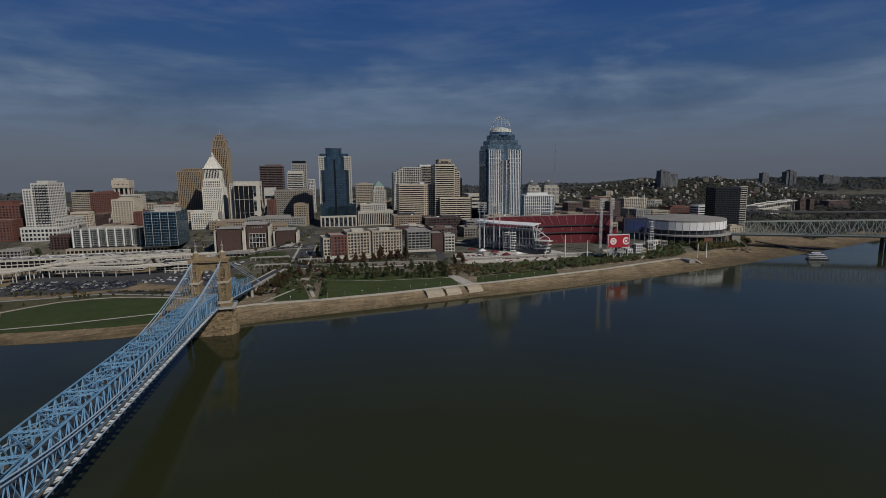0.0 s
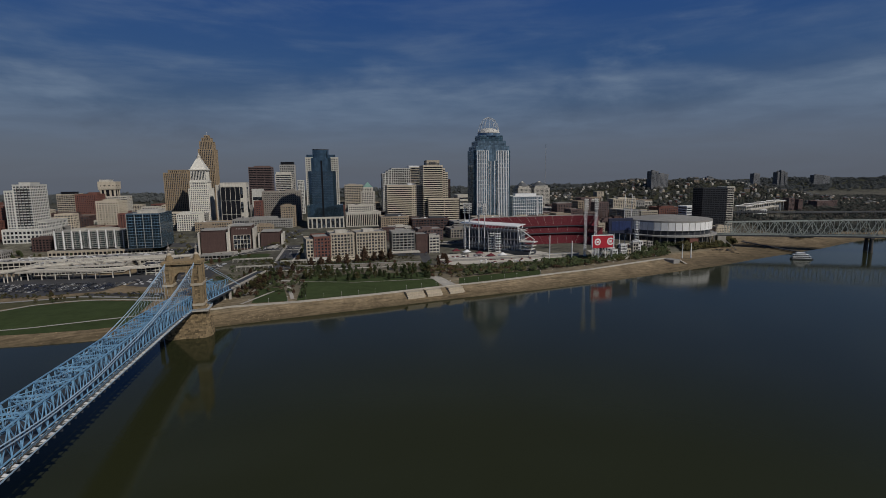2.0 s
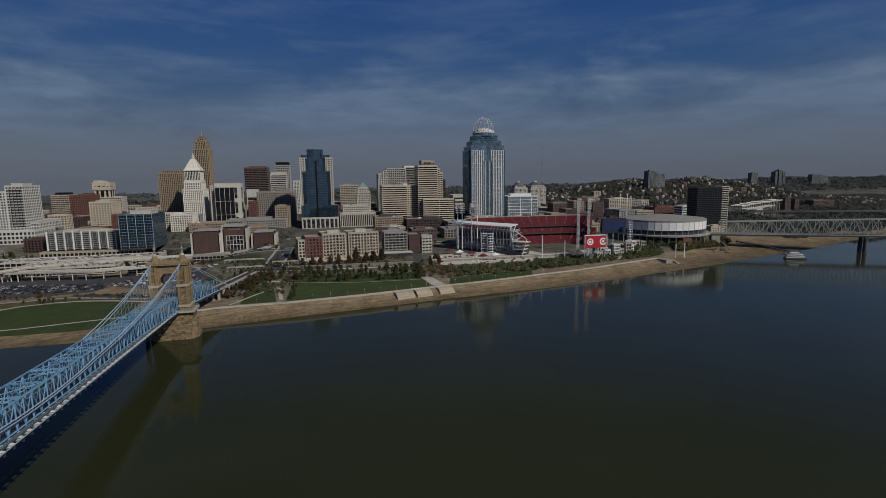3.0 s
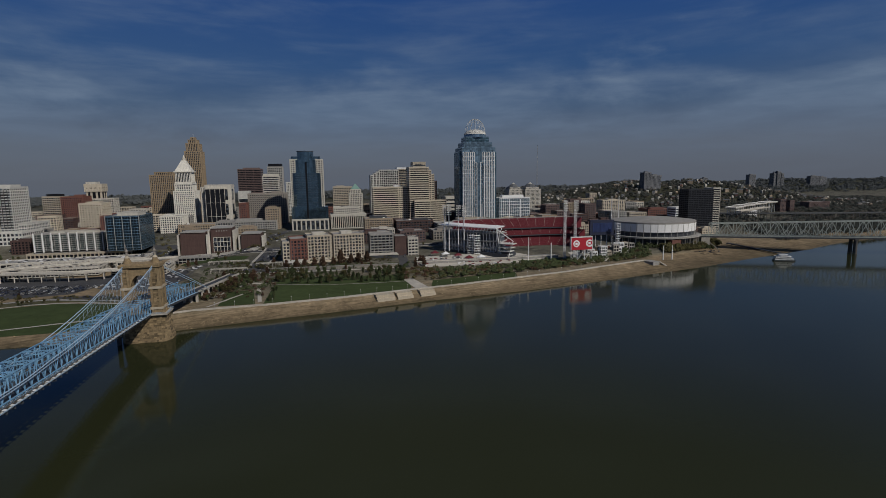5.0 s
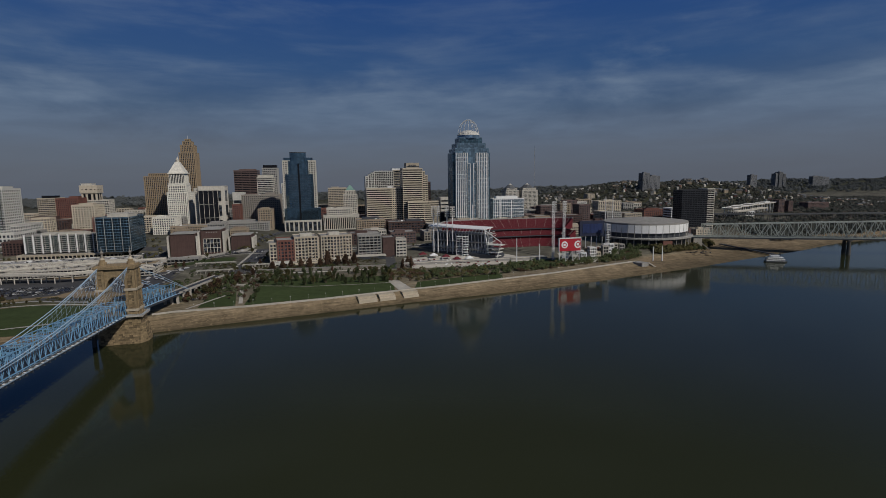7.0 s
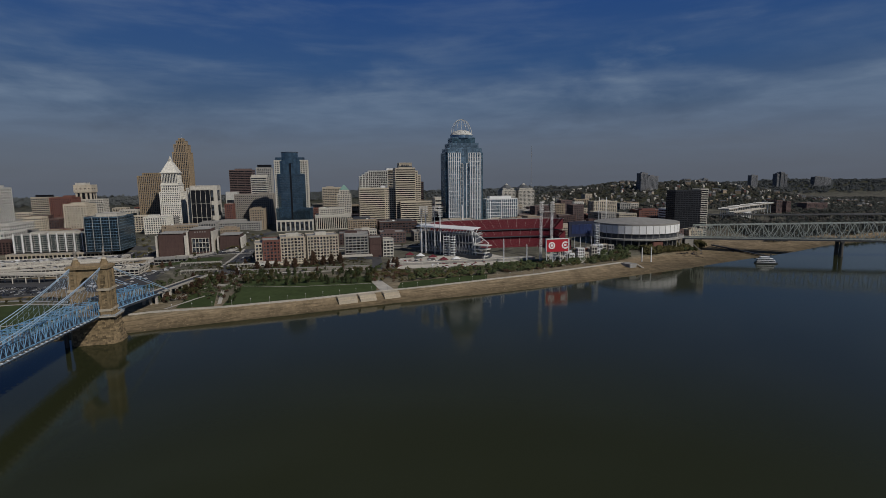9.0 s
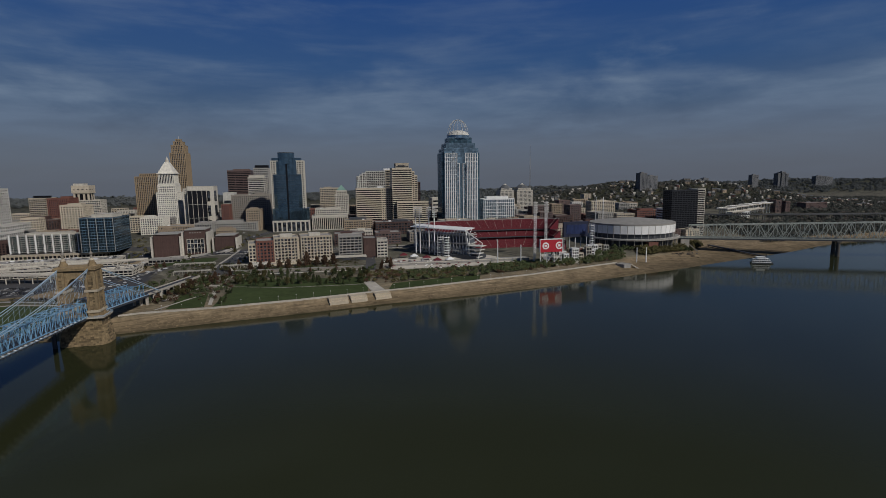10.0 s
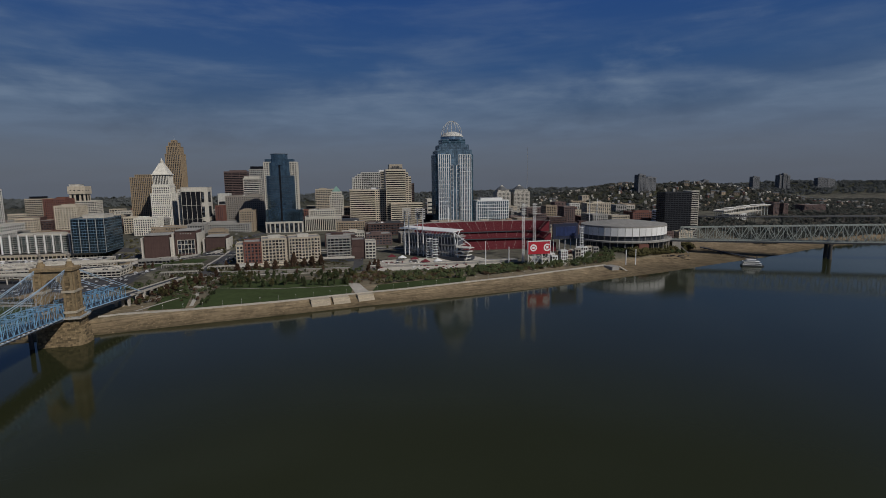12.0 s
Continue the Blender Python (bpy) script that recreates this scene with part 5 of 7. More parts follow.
for f0 in (0.55, 0.66):
    bm = bmesh.new()
    for k in range(9):
        c = wpos(f0, -9, 15 + k * 3.4)
        box(bm, c[0] - 3.4, c[0] + 3.4, c[1] - 2.5, c[1] + 2.5, c[2], c[2] + 0.5)
    for dx in (-3.2, 3.2):
        c = wpos(f0, -11, 14)
        rod(bm, (c[0] + dx, c[1], c[2]), (c[0] + dx, c[1], c[2] + 30), 0.3)
    part("stair_tower", bm, PAINT, park, "white open stair tower")


def light_mast(x, y, z0, z1, rack, wide=1.2, lattice=False):
    t = thing("floodlight_mast", x, y, z0, GRID, "white steel floodlight mast with a lamp rack" if rack else "plain white steel mast", "floodlight")
    h = z1 - z0
    bm = bmesh.new()
    if lattice:
        for sx, sy in ((-1, -1), (1, -1), (1, 1), (-1, 1)):
            rod(bm, (sx * wide, sy * wide, 0), (sx * wide, sy * wide, h), 0.2)
        n = int(h / (2 * wide))
        for k in range(n):
            za, zb = k * h / n, (k + 1) * h / n
            for sx in (-1, 1):
                rod(bm, (-wide, sx * wide, za), (wide, sx * wide, zb), 0.1)
                rod(bm, (sx * wide, -wide, za), (sx * wide, wide, zb), 0.1)
                rod(bm, (-wide, sx * wide, zb), (wide, sx * wide, zb), 0.1)
    else:
        rod(bm, (0, 0, 0), (0, 0, h), 0.8, 8, 0.6)
    part("mast", bm, PAINT, t)
    if rack:
        bm = bmesh.new()
        for k in range(5):
            box(bm, -3.2, 3.2, -1.4, -0.6, h - 14 + k * 3.0, h - 12.2 + k * 3.0)
        part("lamp_rack", bm, GREY, t, "grey bank of floodlights")
        bm = bmesh.new()
        for k in range(5):
            for j in range(4):
                rod(bm, (-2.4 + j * 1.6, -1.4, h - 13.1 + k * 3.0), (-2.4 + j * 1.6, -1.8, h - 13.2 + k * 3.0), 0.55, 8)
        part("lamps", bm, PAINT, t)
    return t


light_mast(214.5, 663, 12, 88, True, lattice=True)
light_mast(229, 666, 12, 88, True, lattice=True)
for f in (0.06, 0.14, 0.31, 0.41):
    c = WA + (WB - WA) * f - WN * 6
    light_mast(c.x, c.y, 18, 82, True)
for x, y in ((164, 806), (182, 809), (120, 800)):
    light_mast(x, y, 40, 84 if x > 130 else 78, False)
for x, y in ((394, 994), (409, 997)):
    light_mast(x, y, 20, 80, False)
for x, y, h in ((165, 652, 34), (195, 655, 26)):
    light_mast(x, y, 8, 8 + h, False)

t = thing("scoreboard", 217, 640, 12, GRID, "red scoreboard with two white round emblems", "scoreboard")
bm = bmesh.new()
box(bm, 0, 29, 0, 2.5, 14, 29.6)
part("panel", bm, mat("board_red", (0.42, 0.02, 0.035), 0.5, 0.08), t, "plain red board")
bm = bmesh.new()
box(bm, -0.4, 29.4, -0.3, 2.8, 29.6, 30.6)
box(bm, -0.6, 0, -0.3, 2.8, 14, 30.6)
box(bm, 29, 29.6, -0.3, 2.8, 14, 30.6)
part("frame", bm, PAINT, t)
for cx, r in ((7, 4.4), (25, 4.8)):
    bm = bmesh.new()
    ring = circle(cx, 22, r, 24)
    inner = circle(cx, 22, r * 0.62, 24)
    for i in range(24):
        j = (i + 1) % 24
        if cx > 20 and ring[i][0] > 28.8:
            continue
        vs = [bm.verts.new((p[0], y, p[1])) for y in (-0.35, -0.05) for p in (ring[i], ring[j], inner[j], inner[i])]
        for f in ((0, 1, 2, 3), (4, 7, 6, 5), (0, 4, 5, 1), (2, 6, 7, 3), (1, 5, 6, 2), (3, 7, 4, 0)):
            bm.faces.new([vs[k] for k in f])
    box(bm, cx - 1.6, cx + 1.6, -0.35, -0.05, 20.6, 23.4)
    part("emblem", bm, PAINT, t, "white ring emblem")
for x in (0.5, 9, 19, 28.5):
    bm = bmesh.new()
    rod(bm, (x, 1.2, -2), (x, 1.2, 14), 0.5)
    part("leg", bm, PAINT, t)
for x in (0.5, 9, 19):
    bm = bmesh.new()
    rod(bm, (x, 1.2, 0), (x + 9.3, 1.2, 13), 0.25)
    part("brace", bm, PAINT, t)
t = thing("video_board", 259, 713, 20, GRID, "dark blue video board on a steel frame", "scoreboard")
bm = bmesh.new()
box(bm, 5, 42, 0, 4, 16, 37)
part("frame", bm, mat("navy_frame", (0.02, 0.025, 0.05), 0.5), t)
bm = bmesh.new()
box(bm, 9, 39, -0.4, 0, 20, 33)
part("screen", bm, mat("blue_screen", (0.022, 0.034, 0.095), 0.35, 0.5, 0.15), t, "dim blue screen")
for k in range(5):
    bm = bmesh.new()
    rod(bm, (6.5 + k * 8.5, 2, -8), (6.5 + k * 8.5, 2, 16.2), 0.5)
    part("leg", bm, PAINT, t)
t = thing("stair_lattice", 302, 710, 10, GRID, "white open lattice stair tower", "tower")
bm = bmesh.new()
for sx in (-2.4, 2.4):
    for sy in (-2, 2):
        rod(bm, (sx, sy, 0), (sx, sy, 45), 0.3)
for k in range(13):
    box(bm, -2.6, 2.6, -2.2, 2.2, k * 3.5, k * 3.5 + 0.4)
part("frame", bm, PAINT, t)
# low white service buildings and tents between ballpark and arena
g = random.Random(63)
for i in range(20):
    f = i / 19
    x, y = 236 + 84 * f + g.uniform(-4, 4), 654 + 48 * f + g.uniform(-5, 16)
    w, d, h = g.uniform(5, 12), g.uniform(5, 9), g.uniform(6, 13) + 9 * f * g.random()
    m, lab = g.choice(((PALE, "small pale ballpark service building"), (GREY, "small grey ballpark service building"), (BRICK, "small red brick ballpark kiosk"), (CREAM, "small cream ballpark ticket building"), (PAINT, "small white ballpark stair house"), (PAINT, "small white ballpark stair house"), (TAN, "small tan ballpark shop")))
    t = thing("service_building", x, y, 8, GRID + g.uniform(-12, 12), lab, "building", "service buildings")
    tier(t, 0, w, 0, d, 8, 11 + h, m, BLACK, g.uniform(3, 5), g.uniform(3.2, 4.5), 1.0, 1.4, parapet=0.5)
for i, (x, y) in enumerate(((100, 632), (116, 636), (86, 640), (70, 644), (56, 648))):
    t = thing("marquee", x - 16, y + 14, float(ground(x - 16, y + 14)) + 1, GRID, "white peaked event tent" if i % 2 else "red peaked event tent", "tent", "tents")
    bm = bmesh.new()
    prism(bm, [(0, 0), (11, 0), (11, 8), (0, 8)], 3.4, 6.6, [(5, 3.8), (6, 3.8), (6, 4.2), (5, 4.2)])
    part("canopy", bm, PAINT if i % 2 else RED, t)
    for p in ((0.2, 0.2), (10.8, 0.2), (10.8, 7.8), (0.2, 7.8)):
        bm = bmesh.new()
        rod(bm, (*p, -2), (*p, 3.5), 0.12)
        part("pole", bm, GREY, t)
# terrace wall in front of the ballpark
t = thing("terrace", 20, 640, 8, GRID, "long pale concrete terrace wall with shaded recesses painted black", "terrace")
bm = bmesh.new()
box(bm, 0, 190, -8, 10, 0, 7)
part("wall", bm, GREY, t)
bm = bmesh.new()
box(bm, -0.4, 190.4, -8.5, -7.6, 7, 8.1)
part("parapet", bm, PALE, t)
# black panels on the solid wall, painting the shade of open bays
bm = bmesh.new()
for k in range(5):
    box(bm, 60 + k * 5.2, 64 + k * 5.2, -8.2, -7.8, 0.5, 5)
part("openings", bm, BLACK, t, "black panels painted in for shaded open bays")

# the arena
arena = thing("arena", 393, 806, 8, 22, "round arena with white wall panels and a shallow grey roof", "arena")
NS, RX, RY = 40, 66.0, 60.0
bm = bmesh.new()
prism(bm, circle(0, 0, RX - 3, NS, 0, RY - 3), 0, 40)
part("core", bm, DARK, arena, "dark recessed wall")
bm = bmesh.new()
prism(bm, circle(0, 0, RX, NS, 0, RY), 38.5, 41)
prism(bm, circle(0, 0, RX - 0.5, NS, 0, RY - 0.5), 41, 45, circle(0, 0, RX * 0.45, NS, 0, RY * 0.45))
prism(bm, circle(0, 0, RX * 0.45, NS, 0, RY * 0.45), 45, 46.6, circle(0, 0, RX * 0.1, NS, 0, RY * 0.1))
part("roof", bm, ROOF, arena, "shallow grey membrane roof")
ring = circle(0, 0, RX, NS, 0, RY)
for i in range(NS):
    p, q = ring[i], ring[(i + 1) % NS]
    bm = bmesh.new()
    k = 0.04
    a = (p[0] + (q[0] - p[0]) * k, p[1] + (q[1] - p[1]) * k)
    b = (q[0] + (p[0] - q[0]) * k, q[1] + (p[1] - q[1]) * k)
    prism(bm, [a, b, (b[0] * 0.97, b[1] * 0.97), (a[0] * 0.97, a[1] * 0.97)], 26.5, 38.5)
    part("wall_panel", bm, PAINT, arena, "white flat wall panel")
    bm = bmesh.new()
    rod(bm, (p[0] * 0.995, p[1] * 0.995, 0), (p[0] * 0.995, p[1] * 0.995, 38.6), 0.5)
    part("column", bm, GREY, arena)
bm = bmesh.new()
prism(bm, circle(0, 0, RX + 7, NS, 0, RY + 7), 17.5, 19.6)
part("terrace", bm, GREY, arena, "overhanging concrete terrace")
for i in range(NS):
    a = 2 * math.pi * i / NS
    bm = bmesh.new()
    x, y = (RX + 4) * math.cos(a), (RY + 4) * math.sin(a)
    rod(bm, (x, y, -4), (x, y, 17.6), 0.7)
    part("terrace_column", bm, CONC, arena)
bm = bmesh.new()
box(bm, -26, -8, -RY - 4, -RY + 3, -2, 16)
part("brick_bay", bm, BRICK, arena, "dark red brick bay")
bm = bmesh.new()
ring = circle(0, 0, RX + 6.6, NS, 0, RY + 6.6)
for p, q in zip(ring, ring[1:] + ring[:1]):
    rod(bm, (*p, 20.6), (*q, 20.6), 0.12)
    rod(bm, (*p, 19.6), (*p, 20.6), 0.1)
part("railing", bm, PAINT, arena)

# ---- trees ----
def crown_mesh(name, r, h, n, material, seed, size=0.9, cone=False):
    """Many small leaf clumps, denser inside, with an uneven edge and gaps."""
    g = random.Random(seed)
    lobes = [(g.uniform(-0.5, 0.5) * r, g.uniform(-0.5, 0.5) * r, h * g.uniform(0.3, 0.95), r * g.uniform(0.4, 0.7)) for _ in range(7)]
    if cone:
        lobes = [(g.uniform(-0.2, 0.2) * r, g.uniform(-0.2, 0.2) * r, h * (0.12 + 0.13 * k), r * (0.95 - 0.11 * k)) for k in range(7)]
    verts, faces = [], []
    for i in range(n):
        lx, ly, lz, lr = lobes[i % 7]
        d = Vector((g.gauss(0, 1), g.gauss(0, 1), g.gauss(0, 0.85))).normalized() * lr * g.uniform(0.55, 1.08)
        c = Vector((lx, ly, lz)) + d
        u = Vector((g.gauss(0, 1), g.gauss(0, 1), g.gauss(0, 1))).normalized()
        v = u.orthogonal().normalized()
        w = u.cross(v)
        k = size * g.uniform(0.6, 1.4)
        b = len(verts)
        verts += [c + v * k, c + w * k * 0.8, c - v * k, c - w * k * 0.9, c + u * k * 0.55]
        faces += [(b, b + 1, b + 4), (b + 1, b + 2, b + 4), (b + 2, b + 3, b + 4), (b + 3, b, b + 4)]
    me = bpy.data.meshes.new(name)
    me.from_pydata([tuple(p) for p in verts], [], faces)
    me.materials.append(material)
    return me


def tree_proto(r, h, trunk, material, seed, label, n=120, size=0.9, cone=False):
    t = thing("tree", 0, 0, -200, 0, label, "tree", "trees")
    bm = bmesh.new()
    rod(bm, (0, 0, -0.5), (0.1, 0.05, trunk + h * 0.25), 0.28, 6, 0.14)
    g = random.Random(seed)
    for k in range(5):
        a = 2 * math.pi * k / 5 + g.uniform(-0.4, 0.4)
        rod(bm, (0, 0, trunk * g.uniform(0.7, 1.0)), (math.cos(a) * r * 0.6, math.sin(a) * r * 0.6, trunk + h * g.uniform(0.35, 0.6)), 0.12, 4, 0.04)
    part("trunk", bm, BARK, t)
    c = piece("crown", crown_mesh("crown", r, h, n, material, seed, size, cone), t, (0, 0, trunk * 0.8))
    return t


PROTOS = {
    "green": [tree_proto(2.3, 6.5, 1.4, LEAF, s, "green leafy young park tree", 190, 0.55, s > 1) for s in (1, 2, 3)],
    "olive": [tree_proto(2.8, 6.0, 2.2, OLIVE, s, "olive-yellow thinning autumn tree", 150, 0.55) for s in (4, 5)],
    "russet": [tree_proto(3.6, 8.5, 1.8, AUTUMN, s, "russet-brown autumn street tree", 300, 0.75, True) for s in (6, 7)],
    "big": [tree_proto(4.8, 8.5, 3.0, LEAF, s, "broad dark green tree", 190, 1.0) for s in (8, 9)],
}
rng = random.Random(5)


def plant_tree(kind, x, y, k=1.0, z=None):
    z = float(ground(x, y)) if z is None else z
    t = copy_thing(rng.choice(PROTOS[kind]), pose(x, y, z, 0, 0, rng.uniform(0, 360)))
    s = k * rng.uniform(0.8, 1.2)
    t.scale = (s, s, s * rng.uniform(0.85, 1.15))
    return t


def between(a, b, f):
    return tuple(p + (q - p) * f for p, q in zip(a, b))


def scatter(near, far, n, kinds, k=1.0, z=None):
    """Trees strewn over a strip between two lines of places."""
    for _ in range(n):
        f, g = rng.random() * (len(near) - 1), rng.random()
        i = min(int(f), len(near) - 2)
        p, q = between(near[i], near[i + 1], f - i), between(far[i], far[i + 1], f - i)
        x, y = between(p, q, g)
        plant_tree(rng.choice(kinds), x, y, k, z)


# grove behind the lawn, street trees before the apartments, bank planting further up the river
scatter([(-127, 536), (-74, 531), (-20, 539), (10, 546)], [(-138, 590), (-84, 598), (-25, 602), (12, 608)], 140, ["green", "green", "green", "olive"], 0.92)
for k in range(10):
    plant_tree("russet", -132 + k * 10.2 + rng.uniform(-1, 1), 607 + k * 3.4 + rng.uniform(-1, 1), 1.35)
scatter([(-176, 462), (-160, 460), (-146, 470)], [(-200, 575), (-180, 580), (-160, 585)], 34, ["green", "olive", "green", "russet"], 0.75)
scatter([(-112, 462), (-104, 466)], [(-126, 520), (-118, 520)], 10, ["green"], 0.6)
scatter([(-440, 480), (-370, 492), (-325, 505)], [(-450, 492), (-372, 500), (-322, 512)], 9, ["olive", "russet"], 0.55)
scatter([(-380, 432), (-352, 466), (-311, 484), (-255, 480)], [(-390, 440), (-360, 476), (-314, 494), (-258, 494)], 14, ["olive", "green"], 0.55)
scatter([(-560, 640), (-450, 700)], [(-600, 760), (-540, 735)], 8, ["green", "big", "olive"], 0.9)
scatter([(20, 612), (36, 616)], [(16, 640), (30, 650)], 8, ["russet"], 0.8)

scatter([(-150, 600), (-60, 608), (6, 622)], [(-148, 610), (-60, 622), (4, 636)], 18, ["olive", "green", "russet"], 0.62)
scatter([(-392, 700), (-350, 716)], [(-400, 800), (-352, 812)], 8, ["olive", "green"], 0.7)

scatter([(-172, 470), (-150, 468)], [(-176, 610), (-140, 600)], 30, ["olive", "green", "russet", "olive"], 0.9)
for line, n in (([(-330, 694), (-210, 722), (-60, 751), (50, 774)], 14), ([(-152, 625), (-178, 755)], 7), ([(-300, 664), (-205, 646)], 7), ([(-560, 742), (-400, 742)], 6)):
    for k in range(n):
        x, y = between(line[int(k / n * (len(line) - 1))], line[int(k / n * (len(line) - 1)) + 1], k / n * (len(line) - 1) % 1)
        plant_tree(rng.choice(("olive", "green", "russet")), x + rng.uniform(-2, 2), y + rng.uniform(-2, 2), 0.8)

# ---- lawns, paths and walls of the riverside park ----


def sheet(name, near, far, material, label, lift=0.12, cols=24, rows=6, kind="structure", thick=0.0):
    """A thin sheet laid on the ground between two lines of places."""
    def along(line, f):
        d = [0.0]
        for a, b in zip(line, line[1:]):
            d.append(d[-1] + math.dist(a, b))
        f *= d[-1]
        for i in range(len(line) - 1):
            if f <= d[i + 1] or i == len(line) - 2:
                return between(line[i], line[i + 1], (f - d[i]) / max(d[i + 1] - d[i], 1e-6))
    verts, faces = [], []
    for j in range(rows + 1):
        for i in range(cols + 1):
            x, y = between(along(near, i / cols), along(far, i / cols), j / rows)
            verts.append((x, y, float(ground(x, y)) + lift))
    n = cols + 1
    faces = [(j * n + i, j * n + i + 1, (j + 1) * n + i + 1, (j + 1) * n + i) for j in range(rows) for i in range(cols)]
    me = bpy.data.meshes.new(name)
    me.from_pydata(verts, [], faces)
    me.materials.append(material)
    ob = new(name, me)
    if thick:
        md = ob.modifiers.new("thickness", "SOLIDIFY")
        md.thickness, md.offset = thick, -1.0
    return tagged(ob, label, "", "", kind)


def path(name, line, w, material, label, lift=0.2, thick=0.0):
    """A strip of width w along a line of places."""
    a, b = [], []
    for i, p in enumerate(line):
        q0, q1 = line[max(i - 1, 0)], line[min(i + 1, len(line) - 1)]
        d = Vector((q1[0] - q0[0], q1[1] - q0[1])).normalized()
        a.append((p[0] + d.y * w / 2, p[1] - d.x * w / 2))
        b.append((p[0] - d.y * w / 2, p[1] + d.x * w / 2))
    return sheet(name, a, b, material, label, lift, max(12, len(line) * 6), 1, "structure", thick)


sheet("lawn_west", [(-334, 375), (-292, 381), (-255, 389), (-232, 398)], [(-374, 428), (-351, 462), (-311, 480), (-249, 474)], GRASS, "broad mown green lawn beside the river", 0.1, 40, 14)
path("path_west", [(-345, 383), (-302, 396), (-268, 411), (-232, 427)], 2.6, CONC, "pale concrete footpath across the lawn", 0.3)
path("path_west_upper", [(-385, 415), (-366, 444), (-352, 463), (-333, 475), (-311, 480), (-284, 481), (-249, 475), (-225, 468)], 3.2, CONC, "pale curved footpath round the lawn", 0.3)
sheet("verge_west", [(-392, 420), (-354, 468), (-311, 486), (-249, 480)], [(-432, 466), (-372, 485), (-326, 506), (-232, 492)], ROUGHGRASS, "dry rough grass verge behind the lawn", 0.08, 20, 4)
path("road_verge", [(-436, 462), (-380, 478), (-330, 496), (-250, 486)], 5, GREY, "grey service road behind the lawn", 0.3)
sheet("lawn_park", [(-112, 456), (-80, 468), (-20, 490), (19, 510)], [(-130, 570), (-74, 570), (-20, 575), (13, 580)], GRASS, "mown green park lawn by the river wall", 0.1, 30, 10)
sheet("lawn_park_west", [(-150, 449), (-119, 455)], [(-160, 500), (-138, 508)], GRASS, "small green lawn beside the bridge", 0.1, 8, 6)
sheet("lawn_park_east", [(39, 517), (101, 546), (135, 562)], [(41, 545), (103, 574), (138, 588)], GRASS, "narrow green lawn strip by the river wall", 0.1, 16, 4)
sheet("lawn_plaza", [(-290, 672), (-200, 656)], [(-290, 712), (-205, 690)], GRASS, "small green plaza lawn before the museum", 0.15, 10, 4)
sheet("road_park", [(-180, 592), (-53, 612), (12, 626)], [(-182, 604), (-54, 622), (10, 638)], ASPHALT, "grey asphalt riverside road", 0.15, 24, 2)
sheet("street_north", [(-180, 604), (-158, 606)], [(-206, 760), (-182, 764)], ASPHALT, "grey asphalt street between the blocks", 0.2, 4, 20)
path("path_park", [(-117, 462), (-134, 512)], 3.4, CONC, "pale paved path beside the lawn", 0.35)
path("path_bridge", [(-158, 446), (-146, 480), (-138, 500)], 2.6, CONC, "pale paved path beside the bridge", 0.35)
path("path_garden", [(-166, 476), (-158, 520), (-150, 560), (-146, 590)], 3.0, CONC, "pale paved garden path", 0.35)
path("path_garden_cross", [(-172, 536), (-150, 540), (-134, 536)], 6.0, CONC, "pale paved garden square", 0.33)
path("lawn_edge", [(-128, 533), (-70, 525), (-19, 534), (15, 542)], 1.2, CONC, "pale stone edging of the lawn", 0.4)
sheet("plaza", [(30, 620), (100, 634), (200, 655)], [(20, 660), (90, 680), (150, 690)], CONC, "pale paved ballpark plaza", 0.15, 24, 6)
sheet("plaza_east", [(236, 640), (330, 686)], [(226, 690), (322, 726)], CONC, "pale paved yard between ballpark and arena", 0.18, 14, 6)
sheet("car_park", [(-430, 488), (-371, 502), (-325, 520)], [(-500, 610), (-400, 612), (-316, 612)], ASPHALT, "dark asphalt parking lot full of cars", 0.12, 24, 6)
sheet("road_west", [(-330, 500), (-228, 492)], [(-330, 510), (-232, 506)], ASPHALT, "grey asphalt road behind the lawn", 0.15, 16, 1)
sheet("quay_yard", [(-316, 545), (-232, 520)], [(-330, 640), (-240, 640)], ASPHALT, "worn grey paved yard", 0.1, 10, 8)

t = thing("garden_wall", -150, 600, float(ground(-150, 600)), 8, "long brown-grey garden wall behind the grove", "wall")
bm = bmesh.new()
box(bm, 0, 150, 0, 1.0, -2, 3.2)
part("wall", bm, BROWNGREY, t)
bm = bmesh.new()
box(bm, -0.3, 150.3, -0.4, 1.4, 3.2, 3.7)
part("coping", bm, GREY, t)
# river wall: a pale ribbon with posts along the top of the bank
wall_line = []
for p in np.arange(-22, 528, 8.0):
    a = np.interp(p, PERP, ALONG) + bank_width(p) + 1.0
    det = NX * NX + NY * NY
    wall_line.append(((p * NY + a * NX) / det, (-p * NX + a * NY) / det))
rw = thing("river_wall", 0, 0, 0, 0, "pale concrete river wall along the bank", "wall", "", "structure")
bm = bmesh.new()
